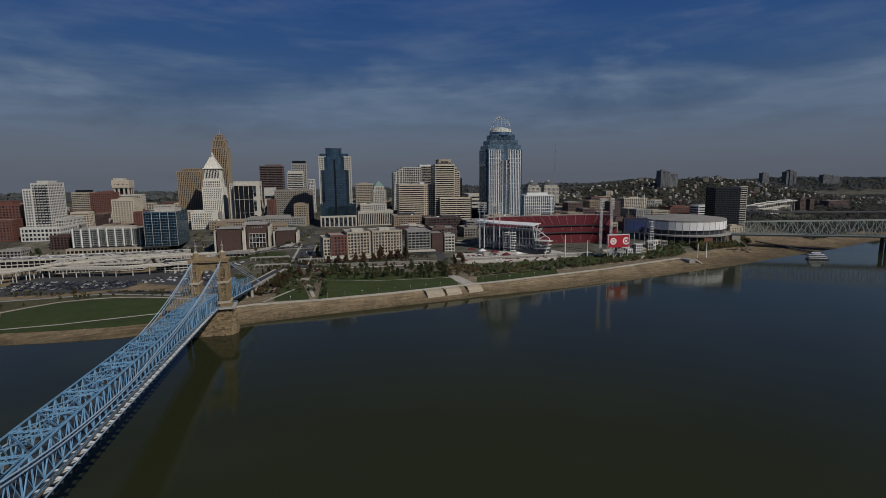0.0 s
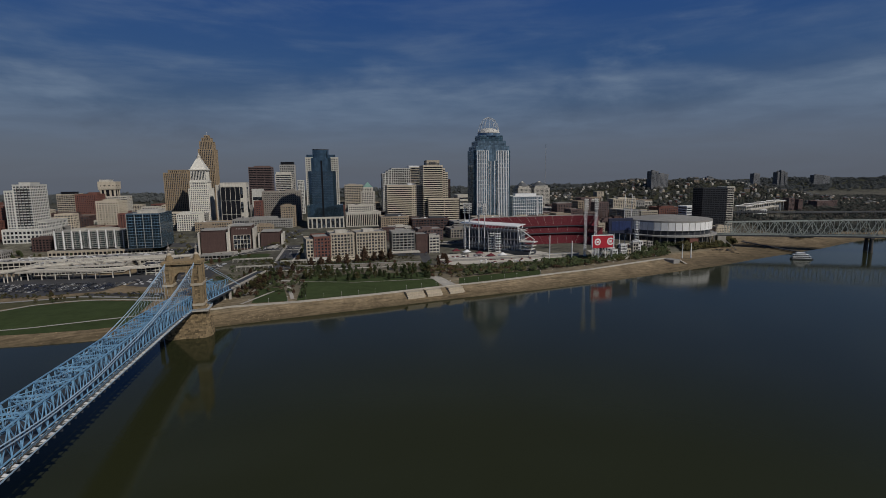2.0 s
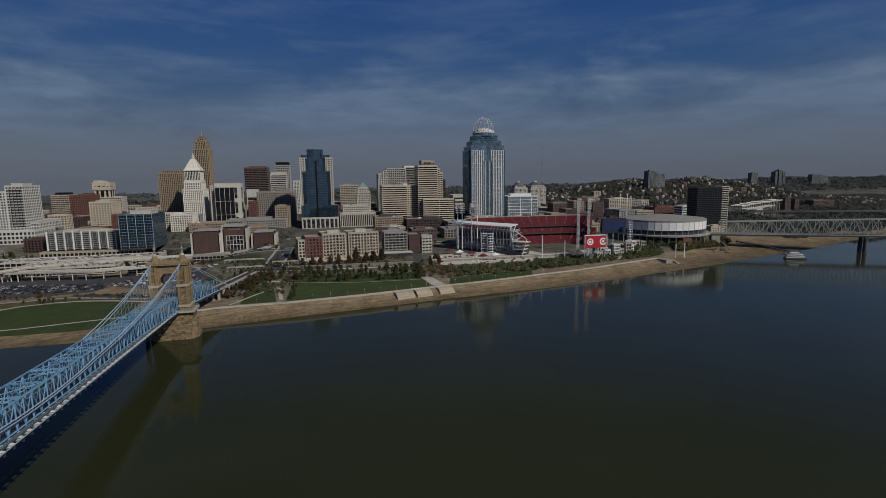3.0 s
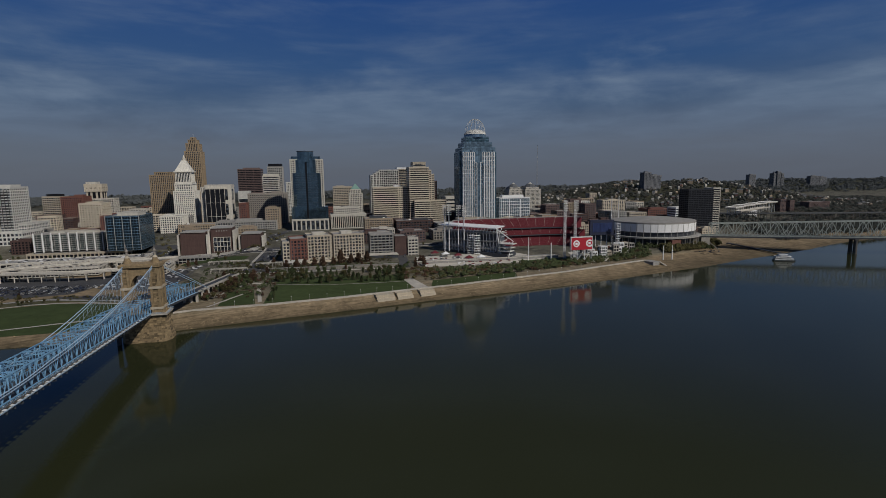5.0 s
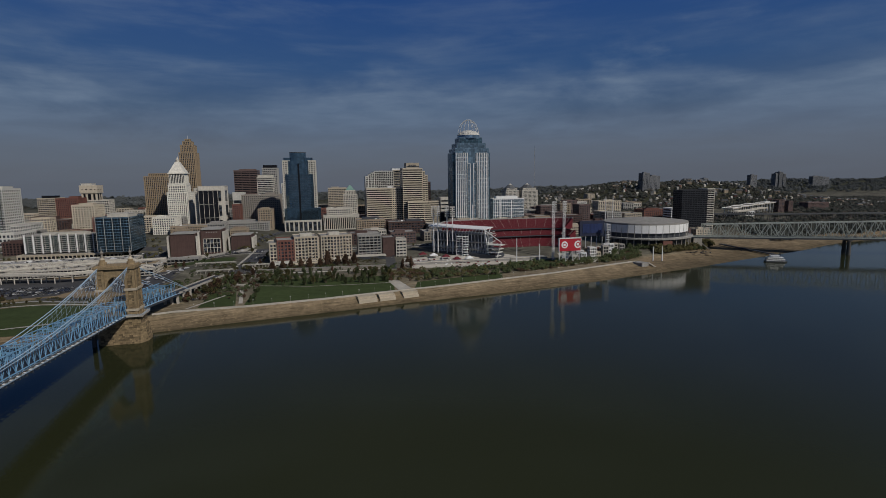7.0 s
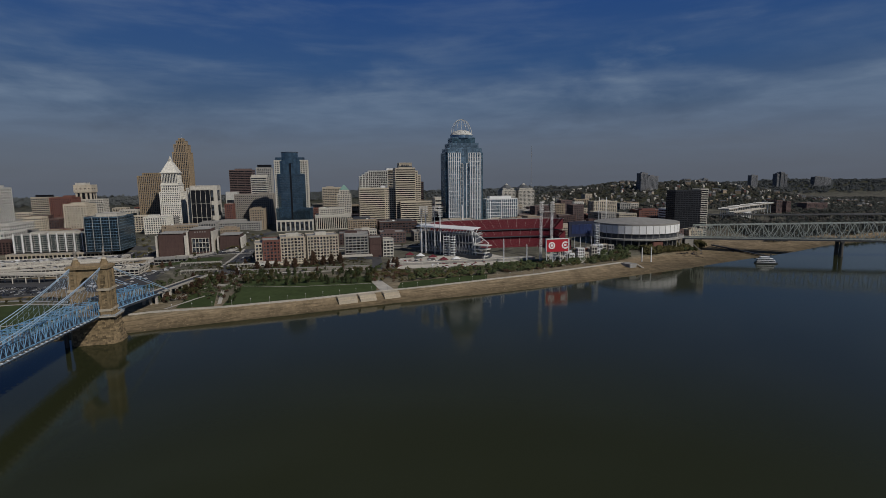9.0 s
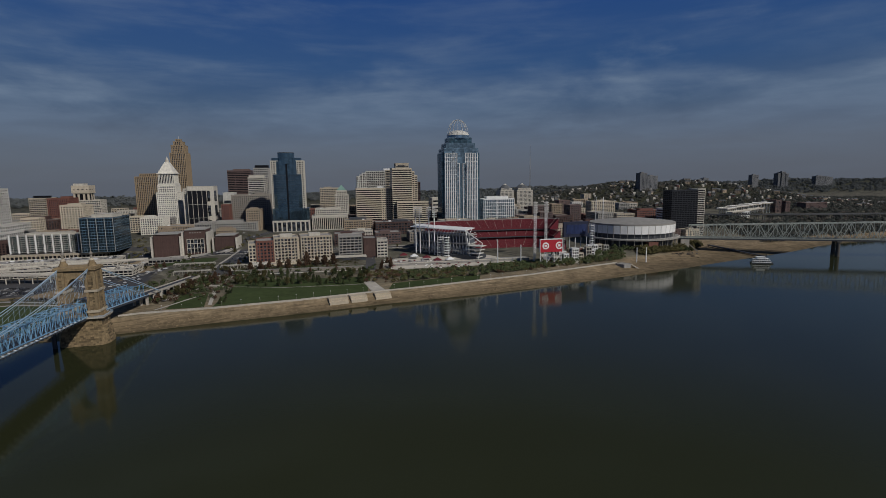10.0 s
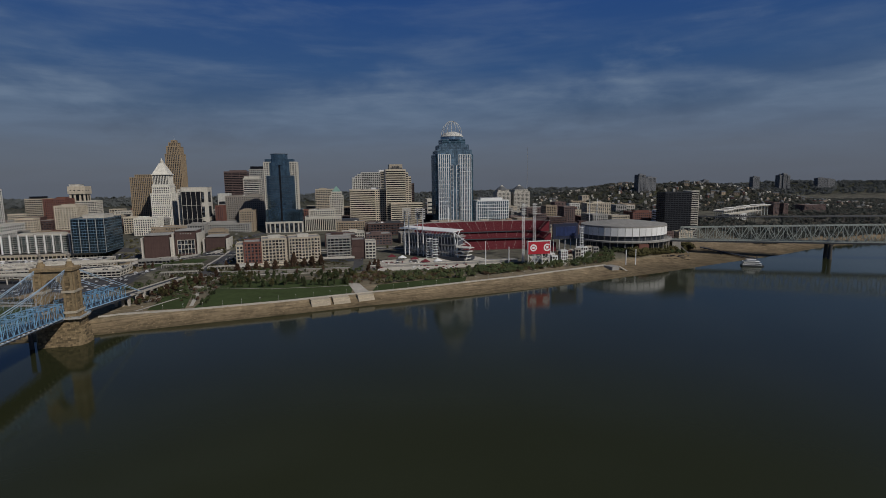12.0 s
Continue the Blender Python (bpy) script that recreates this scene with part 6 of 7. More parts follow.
for p, q in zip(wall_line, wall_line[1:]):
    d = Vector((q[0] - p[0], q[1] - p[1])).normalized()
    o = (d.y * 0.5, -d.x * 0.5)
    zp, zq = float(ground(*p)), float(ground(*q))
    v = [bm.verts.new(c) for c in ((p[0] + o[0], p[1] + o[1], zp - 1.5), (q[0] + o[0], q[1] + o[1], zq - 1.5), (q[0] - o[0], q[1] - o[1], zq - 1.5), (p[0] - o[0], p[1] - o[1], zp - 1.5),
                                   (p[0] + o[0], p[1] + o[1], zp + 1.3), (q[0] + o[0], q[1] + o[1], zq + 1.3), (q[0] - o[0], q[1] - o[1], zq + 1.3), (p[0] - o[0], p[1] - o[1], zp + 1.3))]
    for f in ((3, 2, 1, 0), (4, 5, 6, 7), (0, 1, 5, 4), (1, 2, 6, 5), (2, 3, 7, 6), (3, 0, 4, 7)):
        bm.faces.new([v[i] for i in f])
part("wall", bm, CONC, rw)
path("promenade", [(x - 1.0, y + 3.2) for x, y in wall_line[2:]], 4.2, CONC, "pale promenade behind the river wall", 0.25)
bm = bmesh.new()
rod(bm, (0, 0, 0), (0, 0, 5.0), 0.12, 6, 0.08)
lamp_post = mesh_of("pole", bm, GREY)
bm = bmesh.new()
prism(bm, circle(0, 0, 0.35, 8), 5.0, 5.5, circle(0, 0, 0.2, 8))
lamp_head = mesh_of("lantern", bm, PAINT)
for k in range(4, len(wall_line) - 2, 2):
    x, y = wall_line[k]
    t = thing("lamp_post", x - 1, y + 2.4, float(ground(x - 1, y + 2.4)), 0, "slim grey promenade lamp post", "street lamp", "promenade lamps")
    piece("pole", lamp_post, t)
    piece("lantern", lamp_head, t)

# stepped landings in the bank and the broad stairs
for x, y, w, yaw in ((-3, 479.5, 19, 24), (15, 487.5, 17, 24), (37, 497.5, 17, 24)):
    t = thing("stone_landing", x, y, 4.0, yaw, "pale stone stepped landing in the bank", "steps", "landings")
    for k in range(3):
        bm = bmesh.new()
        box(bm, -w / 2, w / 2 - 1.0, k * 2.0, 12, k * 1.6 - 4 + k, k * 1.6 + 1.6)
        part("step", bm, PALESTONE, t)
t = thing("park_stairs", 24, 508, 0, 20, "broad pale stairs from the park to the river", "stairs")
for k in range(24):
    wx, wy = 24 - 0.34 * k * 1.9, 508 + 0.94 * k * 1.9
    zz = float(ground(wx + 5, wy + 2)) + 0.35
    bm = bmesh.new()
    box(bm, 0, 14 - k * 0.12, k * 1.9, k * 1.9 + 2.0, zz - 1.2, zz)
    part("step", bm, CONC, t)
t = thing("ramp_stairs", 321, 636, 1, 28, "concrete ramp block with slanting stairs on the bank", "stairs")
bm = bmesh.new()
box(bm, 0, 12, 0, 14, -2, 8.6)
part("block", bm, GREY, t)
bm = bmesh.new()
v = [bm.verts.new(c) for c in ((12, 0, 9), (28, -6, -1), (28, -2, -1), (12, 4, 9), (12, 0, 7.5), (28, -6, -2.5), (28, -2, -2.5), (12, 4, 7.5))]
for f in ((0, 1, 2, 3), (7, 6, 5, 4), (0, 4, 5, 1), (1, 5, 6, 2), (2, 6, 7, 3), (3, 7, 4, 0)):
    bm.faces.new([v[i] for i in f])
part("flight", bm, CONC, t)
for x in (352, 367):
    light_mast(x, 676 + (x - 352) * 0.4, 3, 25, False)

# rocks and driftwood along the water
g = random.Random(11)
verts, faces = [], []
for k in range(1000):
    p = g.uniform(-520, 560) if k < 500 else g.uniform(-24, 130)
    d = abs(g.gauss(0, 1)) * 4 + g.uniform(0, 12)
    a = np.interp(p, PERP, ALONG) + d
    det = NX * NX + NY * NY
    x, y = (p * NY + a * NX) / det, (-p * NX + a * NY) / det
    z, r = float(ground(x, y)), g.uniform(0.2, 0.6) if k % 9 else g.uniform(0.5, 1.0)
    b = len(verts)
    verts += [(x + r * g.uniform(0.7, 1.5), y, z), (x, y + r * g.uniform(0.6, 1.2), z), (x - r * g.uniform(0.7, 1.5), y, z), (x, y - r * g.uniform(0.6, 1.2), z), (x + g.uniform(-0.2, 0.2), y, z + r * 0.7)]
    faces += [(b, b + 1, b + 4), (b + 1, b + 2, b + 4), (b + 2, b + 3, b + 4), (b + 3, b, b + 4)]
me = bpy.data.meshes.new("bank_stones")
me.from_pydata(verts, [], faces)
me.materials.append(STONE)
tagged(new("bank_stones", me), "scattered stones and driftwood on the bank", "stones", "", "stuff")

# ---- cars ----


def car_proto(material):
    t = thing("car", 0, 0, -220, 0, "parked car with dark windows", "car", "parked cars")
    bm = bmesh.new()
    prism(bm, [(-2.2, -0.9), (2.2, -0.9), (2.2, 0.9), (-2.2, 0.9)], 0.35, 0.95, [(-2.1, -0.82), (2.05, -0.82), (2.05, 0.82), (-2.1, 0.82)])
    box(bm, -1.1, 0.5, -0.64, 0.64, 1.42, 1.48)
    part("body", bm, material, t)
    bm = bmesh.new()
    prism(bm, [(-1.6, -0.78), (1.1, -0.78), (1.1, 0.78), (-1.6, 0.78)], 0.95, 1.42, [(-1.1, -0.65), (0.5, -0.65), (0.5, 0.65), (-1.1, 0.65)])
    part("cabin", bm, GLASS, t)
    bm = bmesh.new()
    for wx in (-1.4, 1.4):
        for wy in (-0.85, 0.85):
            rod(bm, (wx, wy - 0.1, 0.33), (wx, wy + 0.1, 0.33), 0.33, 8)
    part("wheels", bm, BLACK, t)["kind"] = "stuff"
    return t


CARPAINT = [mat("car_paint", c, 0.3, 0.05, 0.5, 0.2, 0, 0.6) for c in ((0.6, 0.6, 0.6), (0.03, 0.03, 0.035), (0.10, 0.105, 0.115), (0.05, 0.048, 0.05), (0.04, 0.05, 0.09), (0.25, 0.24, 0.22))]
CARS = [car_proto(m) for m in CARPAINT]
g = random.Random(21)
for row in range(6):
    for k in range(38):
        f = k / 37
        x = -466 + f * 136 + row * 2.0
        y = 511 + row * 8.4 + f * (14 - row * 1.5)
        if g.random() < 0.82 and inland(x, y)[0] > 20:
            copy_thing(g.choice(CARS), pose(x + g.uniform(-0.3, 0.3), y, float(ground(x, y)) + 0.15, 0, 0, 98 + g.uniform(-3, 3)))
for x, y in ((439, 737), (444, 741), (449, 736), (455, 744), (462, 748), (468, 746), (432, 733), (530, 772), (545, 776)):
    copy_thing(g.choice(CARS), pose(x, y, float(ground(x, y)) + 0.05, 0, 0, g.uniform(0, 360)))
for k in range(14):
    f = k / 13
    x, y = -178 + f * 185, 600 + f * 30
    if g.random() < 0.7:
        copy_thing(g.choice(CARS), pose(x, y, float(ground(x, y)) + 0.2, 0, 0, 10))

# ---- elevated roads by the western car park ----


def local_deck(x, y, u, v):
    c, s = math.cos(radians(12)), math.sin(radians(12))
    return x + c * u - s * v, y + s * u + c * v


def viaduct(label, line, w, z, group="elevated roads", m=CONC, edge=PALE, thick=1.3):
    t = thing("elevated_road", 0, 0, 0, 0, label, "road", group)
    bm = bmesh.new()
    left, right = [], []
    for i, p in enumerate(line):
        q0, q1 = line[max(i - 1, 0)], line[min(i + 1, len(line) - 1)]
        d = Vector((q1[0] - q0[0], q1[1] - q0[1])).normalized()
        left.append((p[0] - d.y * w / 2, p[1] + d.x * w / 2))
        right.append((p[0] + d.y * w / 2, p[1] - d.x * w / 2))
    for i in range(len(line) - 1):
        prism(bm, [right[i], right[i + 1], left[i + 1], left[i]], z[i] - thick, z[i])
    part("deck", bm, m, t)
    for side in (left, right):
        bm = bmesh.new()
        for i in range(len(line) - 1):
            a, b = Vector(side[i]), Vector(side[i + 1])
            d = (b - a).normalized()
            o = Vector((d.y, -d.x)) * 0.2
            prism(bm, [tuple(a + o), tuple(b + o), tuple(b - o), tuple(a - o)], z[i], z[i] + 1.1)
        part("parapet", bm, edge, t)
    for i in range(len(line) - 1):
        a, b = Vector(line[i]), Vector(line[i + 1])
        n = max(1, int((b - a).length / 13))
        for k in range(n):
            c = a + (b - a) * (k + 0.5) / n
            zg = float(ground(*c))
            if z[i] - zg > 2.5:
                bm = bmesh.new()
                for o in (-w * 0.32, w * 0.32):
                    d = (b - a).normalized()
                    rod(bm, (c.x - d.y * o, c.y + d.x * o, zg - 1), (c.x - d.y * o, c.y + d.x * o, z[i] - 2), 0.6, 8)
                d = (b - a).normalized()
                rod(bm, (c.x + d.y * w * 0.45, c.y - d.x * w * 0.45, z[i] - 1.8), (c.x - d.y * w * 0.45, c.y + d.x * w * 0.45, z[i] - 1.8), 0.6)
                part("pier", bm, edge, t)
    return t


viaduct("pale concrete elevated road on column bents", [(-560, 520), (-469, 552), (-451, 604), (-403, 634), (-357, 663), (-300, 690)], 9, [19, 19, 19, 18.5, 18])
viaduct("pale concrete elevated road on column bents", [(-600, 560), (-500, 575), (-440, 588), (-366, 590), (-336, 606), (-290, 640)], 12, [16.5, 16.5, 16.5, 16.5, 16])
# the decks' dark bays are a black filling, painted shade rather than open space
t = thing("parking_deck", -590, 628, 8, 15, "long pale open parking deck with dark bays", "parking deck")
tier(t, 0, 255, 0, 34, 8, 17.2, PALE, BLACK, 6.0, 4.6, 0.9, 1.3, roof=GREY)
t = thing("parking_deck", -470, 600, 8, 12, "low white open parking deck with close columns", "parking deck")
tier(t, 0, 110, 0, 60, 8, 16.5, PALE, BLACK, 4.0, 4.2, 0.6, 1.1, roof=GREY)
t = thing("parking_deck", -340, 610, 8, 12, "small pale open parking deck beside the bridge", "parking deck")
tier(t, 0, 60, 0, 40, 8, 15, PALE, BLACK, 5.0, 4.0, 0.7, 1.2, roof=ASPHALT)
t = thing("parking_deck", -300, 690, 8, 12, "dark roofed low pavilion on the plaza", "pavilion")
tier(t, 0, 40, 0, 16, 8, 16, GREY, BLACK, 5.0, 4.0, 0.7, 1.2, roof=GREY)
for x, y, w in ((-215, 590, 40), (-232, 625, 46), (-170, 612, 30)):
    t = thing("pergola", x, y, float(ground(x, y)) - 0.3, 12, "pale timber and steel park pergola", "pergola", "pergolas")
    bm = bmesh.new()
    for k in range(9):
        for yy in (0, 6):
            rod(bm, (k * w / 8, yy, 0), (k * w / 8, yy, 4), 0.22)
    part("posts", bm, PALE, t)
    bm = bmesh.new()
    for yy in (0, 6):
        box(bm, -0.5, w + 0.5, yy - 0.25, yy + 0.25, 4, 4.5)
    for k in range(int(w / 1.2)):
        box(bm, k * 1.2, k * 1.2 + 0.35, -1, 7, 4.5, 4.8)
    part("roof_slats", bm, PALE, t)

# streets, pavements and plazas of the lower town
path("street_second", [(-330, 700), (-210, 728), (-60, 757), (60, 781)], 11, ASPHALT, "grey asphalt street through the lower town", 0.22)
path("pavement_second", [(-330, 691), (-210, 719), (-60, 748), (60, 772)], 4, CONC, "pale concrete pavement", 0.3)
path("pavement_second_far", [(-330, 709), (-210, 737), (-60, 766), (60, 790)], 4, CONC, "pale concrete pavement", 0.3)
path("pavement_north", [(-177, 606), (-204, 760)], 3.5, CONC, "pale concrete pavement", 0.32)
path("pavement_north_far", [(-156, 608), (-180, 764)], 3.5, CONC, "pale concrete pavement", 0.32)
sheet("museum_plaza", [(-330, 716), (-212, 742)], [(-335, 744), (-215, 768)], CONC, "pale paved museum forecourt", 0.18, 12, 4)
path("street_east", [(8, 620), (-2, 690), (-12, 770)], 12, ASPHALT, "grey asphalt street beside the ballpark", 0.25)
path("pavement_park", [(-180, 590), (-53, 610), (12, 624)], 3, CONC, "pale concrete pavement", 0.3)
path("street_tower", [(-236, 730), (-232, 800), (-222, 930), (-214, 1010)], 13, ASPHALT, "grey asphalt street running up into the town", 0.28)
path("street_museum", [(-420, 800), (-340, 812), (-226, 838), (-70, 862)], 12, ASPHALT, "grey asphalt street behind the museum", 0.26)
sheet("lot_west", [(-396, 712), (-340, 722)], [(-420, 790), (-346, 800)], ASPHALT, "worn asphalt lot beside the museum", 0.2, 6, 6)
g = random.Random(88)
for line, n in (([(-236, 735), (-232, 800), (-222, 930)], 26), ([(-420, 800), (-340, 812), (-226, 838), (-70, 862)], 26), ([(-330, 700), (-210, 728), (-60, 757), (60, 781)], 34), ([(-168, 612), (-190, 755)], 14), ([(8, 625), (-10, 765)], 14), ([(-328, 505), (-232, 499)], 10)):
    for _ in range(n):
        f = g.random() * (len(line) - 1)
        i = int(f)
        a, b = line[i], line[i + 1]
        x, y = between(a, b, f - i)
        yaw = math.degrees(math.atan2(b[1] - a[1], b[0] - a[0]))
        o = g.choice((-3.6, -1.6, 1.6, 3.6))
        x, y = x - math.sin(radians(yaw)) * o, y + math.cos(radians(yaw)) * o
        copy_thing(g.choice(CARS), pose(x, y, float(ground(x, y)) + 0.3, 0, 0, yaw + 180 * (o > 0)))
# unfinished upper level of the western parking deck: columns, walls and stacked forms
t = thing("unfinished_deck", -462, 604, 16.5, 12, "unfinished white concrete deck with rows of bare columns", "parking deck")
bm = bmesh.new()
box(bm, -0.45, 0.45, -0.45, 0.45, 0, 3.4)
me = mesh_of("column", bm, PALE)
for i in range(15):
    for j in range(5):
        if g.random() < 0.85:
            piece("column", me, t, (1 + i * 6.6 + g.uniform(-0.4, 0.4), 2 + j * 11.5 + g.uniform(-0.5, 0.5), 0))
bm = bmesh.new()
box(bm, -3.0, 3.0, -0.4, 0.4, 3.4, 4.1)
me = mesh_of("beam", bm, PALE)
bm = bmesh.new()
box(bm, -3.0, 3.0, -0.2, 0.2, 0, 1.5)
mw = mesh_of("low_wall", bm, CONC)
bm = bmesh.new()
box(bm, -1.4, 1.4, -0.8, 0.8, 0, 0.9)
mf = mesh_of("form_stack", bm, TAN)
for i in range(170):
    piece(*g.choice((("beam", me), ("low_wall", mw), ("low_wall", mw), ("form_stack", mf))), t, (g.uniform(4, 98), g.choice((2, 13.5, 25, 36.5, 48)) + g.uniform(-0.6, 0.6), 0), g.choice((0, 0, 1.57, 0.3)))
for row in range(3):
    for k in range(18):
        if g.random() < 0.75:
            x, y = local_deck(-340, 610, 3 + k * 3.1, 5 + row * 12)
            copy_thing(g.choice(CARS), pose(x, y, 15.3, 0, 0, 102 + g.uniform(-3, 3)))



def strew(name, n, place, material, label):
    """Small cars and crates, too far off to be told apart."""
    bm = bmesh.new()
    for _ in range(n):
        x, y, z = place()
        a = radians(12 + g.choice((0, 90)) + g.uniform(-6, 6))
        c, s = math.cos(a), math.sin(a)
        l, w, h = g.uniform(1.6, 2.3), g.uniform(0.8, 1.0), g.uniform(0.7, 1.0)
        low = [(x + c * u - s * v, y + s * u + c * v) for u, v in ((-l, -w), (l, -w), (l, w), (-l, w))]
        mid = [(x + c * u - s * v, y + s * u + c * v) for u, v in ((-l * 0.7, -w * 0.9), (l * 0.5, -w * 0.9), (l * 0.5, w * 0.9), (-l * 0.7, w * 0.9))]
        top = [(x + c * u - s * v, y + s * u + c * v) for u, v in ((-l * 0.5, -w * 0.75), (l * 0.3, -w * 0.75), (l * 0.3, w * 0.75), (-l * 0.5, w * 0.75))]
        prism(bm, low, z + 0.25, z + h)
        prism(bm, mid, z + h, z + h + 0.5, top)
    ob = new(name, mesh_of(name, bm, material))
    tagged(ob, label, "cars", "", "stuff")


def on_long_deck():
    u, v = g.uniform(3, 250), g.choice((5, 9, 16, 25, 30)) + g.uniform(-1, 1)
    return -590 + math.cos(radians(15)) * u - math.sin(radians(15)) * v, 628 + math.sin(radians(15)) * u + math.cos(radians(15)) * v, 17.25


def on_white_deck():
    return (*local_deck(-470, 600, g.uniform(2, 108), g.uniform(2, 58)), 16.55)


def in_yard():
    x, y = g.uniform(-322, -238), g.uniform(548, 640)
    return x, y, float(ground(x, y)) + 0.12


def in_lots():
    x = g.uniform(-620, -200)
    y = 690 + 0.2 * (x + 400) + g.uniform(0, 190)
    return x, y, float(ground(x, y)) + 0.1


def in_forecourt():
    x, y = g.uniform(20, 150), g.uniform(625, 660)
    return x, y, float(ground(x, y)) + 0.2


for place, n, where in ((on_long_deck, 70, "on the long parking deck"), (on_white_deck, 60, "on the white parking deck"), (in_yard, 60, "in the paved yard by the bridge"), (in_lots, 90, "in the town lots"), (in_forecourt, 16, "by the ballpark")):
    strew("distant_cars", n * 2 // 3, place, CARPAINT[0], "small white and silver vehicles " + where)
    strew("distant_cars", n // 3, place, CARPAINT[5], "small grey and tan vehicles " + where)
    strew("distant_cars", n // 2, place, CARPAINT[1], "small dark vehicles " + where)

strew("stalls", 26, in_forecourt, RED, "small dark red stalls by the ballpark")
strew("stalls", 18, in_forecourt, PAINT, "small white stalls by the ballpark")

# ---- eastern bridges ----
t = thing("truss_bridge", 474, 780, 0, -14, "grey-green steel truss bridge on tall dark piers", "bridge")
LEN, W = 420.0, 14.0
n = 36


def tz(f):
    return 43.5 + 10 * f


for y in (0, W):
    for name, hz0, r in (("top_chord", None, 0.75), ("bottom_chord", 24.5, 0.75)):
        bm = bmesh.new()
        tube(bm, [(k / n * LEN, y, tz(k / n) if hz0 is None else hz0) for k in range(n + 1)], r)
        part(name, bm, TRUSS, t)
    for k in range(n + 1):
        f = k / n
        bm = bmesh.new()
        rod(bm, (f * LEN, y, 24.5), (f * LEN, y, tz(f)), 0.42)
        part("post", bm, TRUSS, t)
        if k < n:
            h = (k + 1) / n
            bm = bmesh.new()
            if k % 2:
                rod(bm, (f * LEN, y, 24.5), (h * LEN, y, tz(h)), 0.55)
            else:
                rod(bm, (f * LEN, y, tz(f)), (h * LEN, y, 24.5), 0.55)
            part("diagonal", bm, TRUSS, t)
            bm = bmesh.new()
            a, c = (f, h) if k % 2 else (h, f)
            m = (tz(f) + 24.5) / 2
            rod(bm, (a * LEN, y, m), (c * LEN, y, 24.5), 0.3)
            part("sub_diagonal", bm, TRUSS, t)
for k in range(n + 1):
    f = k / n
    bm = bmesh.new()
    rod(bm, (f * LEN, 0, tz(f)), (f * LEN, W, tz(f)), 0.4)
    if k < n:
        rod(bm, (f * LEN, 0, tz(f)), ((k + 1) / n * LEN, W, tz((k + 1) / n)), 0.25)
    part("top_strut", bm, TRUSS, t)
bm = bmesh.new()
box(bm, -40, LEN, -2, W + 2, 22.2, 24.4)
part("deck", bm, DARK, t, "dark deck girders")
bm = bmesh.new()
for y in (-2, W + 2):
    box(bm, -40, LEN, y - 0.15, y + 0.15, 24.4, 25.6)
part("railing", bm, TRUSS, t)
PIERMAT = mat("dark_pier", (0.09, 0.085, 0.08), 0.9)
for x in (196.0, 330.0):
    for yy in (0.5, W - 0.5):
        bm = bmesh.new()
        prism(bm, circle(x, yy, 2.9, 16), -4, 20.4, circle(x, yy, 2.3, 16))
        part("pier", bm, PIERMAT, t, "dark stained concrete pier")
    bm = bmesh.new()
    box(bm, x - 2.6, x + 2.6, -2.5, W + 2.5, 20.4, 22.2)
    part("pier_cap", bm, PIERMAT, t)
bm = bmesh.new()
box(bm, -14, -2, -3, W + 3, -2, 22.2)
part("abutment", bm, CONC, t)
bm = bmesh.new()
v = [bm.verts.new(c) for c in ((-2, -3, 16), (14, -9, 2), (14, -6, 2), (-2, 0, 16), (-2, -3, 14), (14, -9, 0), (14, -6, 0), (-2, 0, 14))]
for f in ((0, 1, 2, 3), (7, 6, 5, 4), (0, 4, 5, 1), (1, 5, 6, 2), (2, 6, 7, 3), (3, 7, 4, 0)):
    bm.faces.new([v[i] for i in f])
part("stair_flight", bm, CONC, t)
viaduct("long grey highway bridge deck on piers", [(700, 1190), (780, 1165), (900, 1150), (1020, 1140), (1200, 1130)], 14, [29, 29, 29, 29], "highway bridges", SLATE, SLATE)
viaduct("white elevated highway ramp on tall columns", [(760, 1212), (812, 1262), (868, 1306), (925, 1345), (990, 1386)], 24, [40, 41.5, 43, 44.5], "highway bridges", CONC, PAINT, 2.6)
viaduct("lower white highway ramp on columns", [(770, 1196), (830, 1240), (880, 1290), (930, 1330)], 12, [33, 33, 33], "highway bridges", CONC, PALE, 2.0)
# black between the decks paints the shade of the open storeys
t = building("parking_house", "white open parking house with ribbed decks", 808, 1227)
tier(t, 0, 32, 0, 30, 8, 30, PAINT, BLACK, 5, 4.4, 0.8, 2.0)
simple("brick_tower", "brown brick apartment tower pair on the slope", 985, 1360, 18, 20, 50, DKBRICK, None, 4, 3.4, 2, 1.6)
simple("brick_tower", "brown brick apartment tower pair on the slope", 1016, 1366, 14, 20, 46, DKBRICK, None, 4, 3.4, 2, 1.6)
simple("block", "long brown block with a pale roof line", 1110, 1420, 70, 30, 38, DKBRICK, None, 4, 3.6, 2, 1.8)

# gangway and pipes down the beach to the boat landing
t = thing("gangway", 0, 0, 0, 0, "long dark steel gangway down the beach to a boat", "gangway")
ga, gb = Vector((521, 815)), Vector((560, 735))
gd = (gb - ga).normalized()
gn = Vector((gd.y, -gd.x))
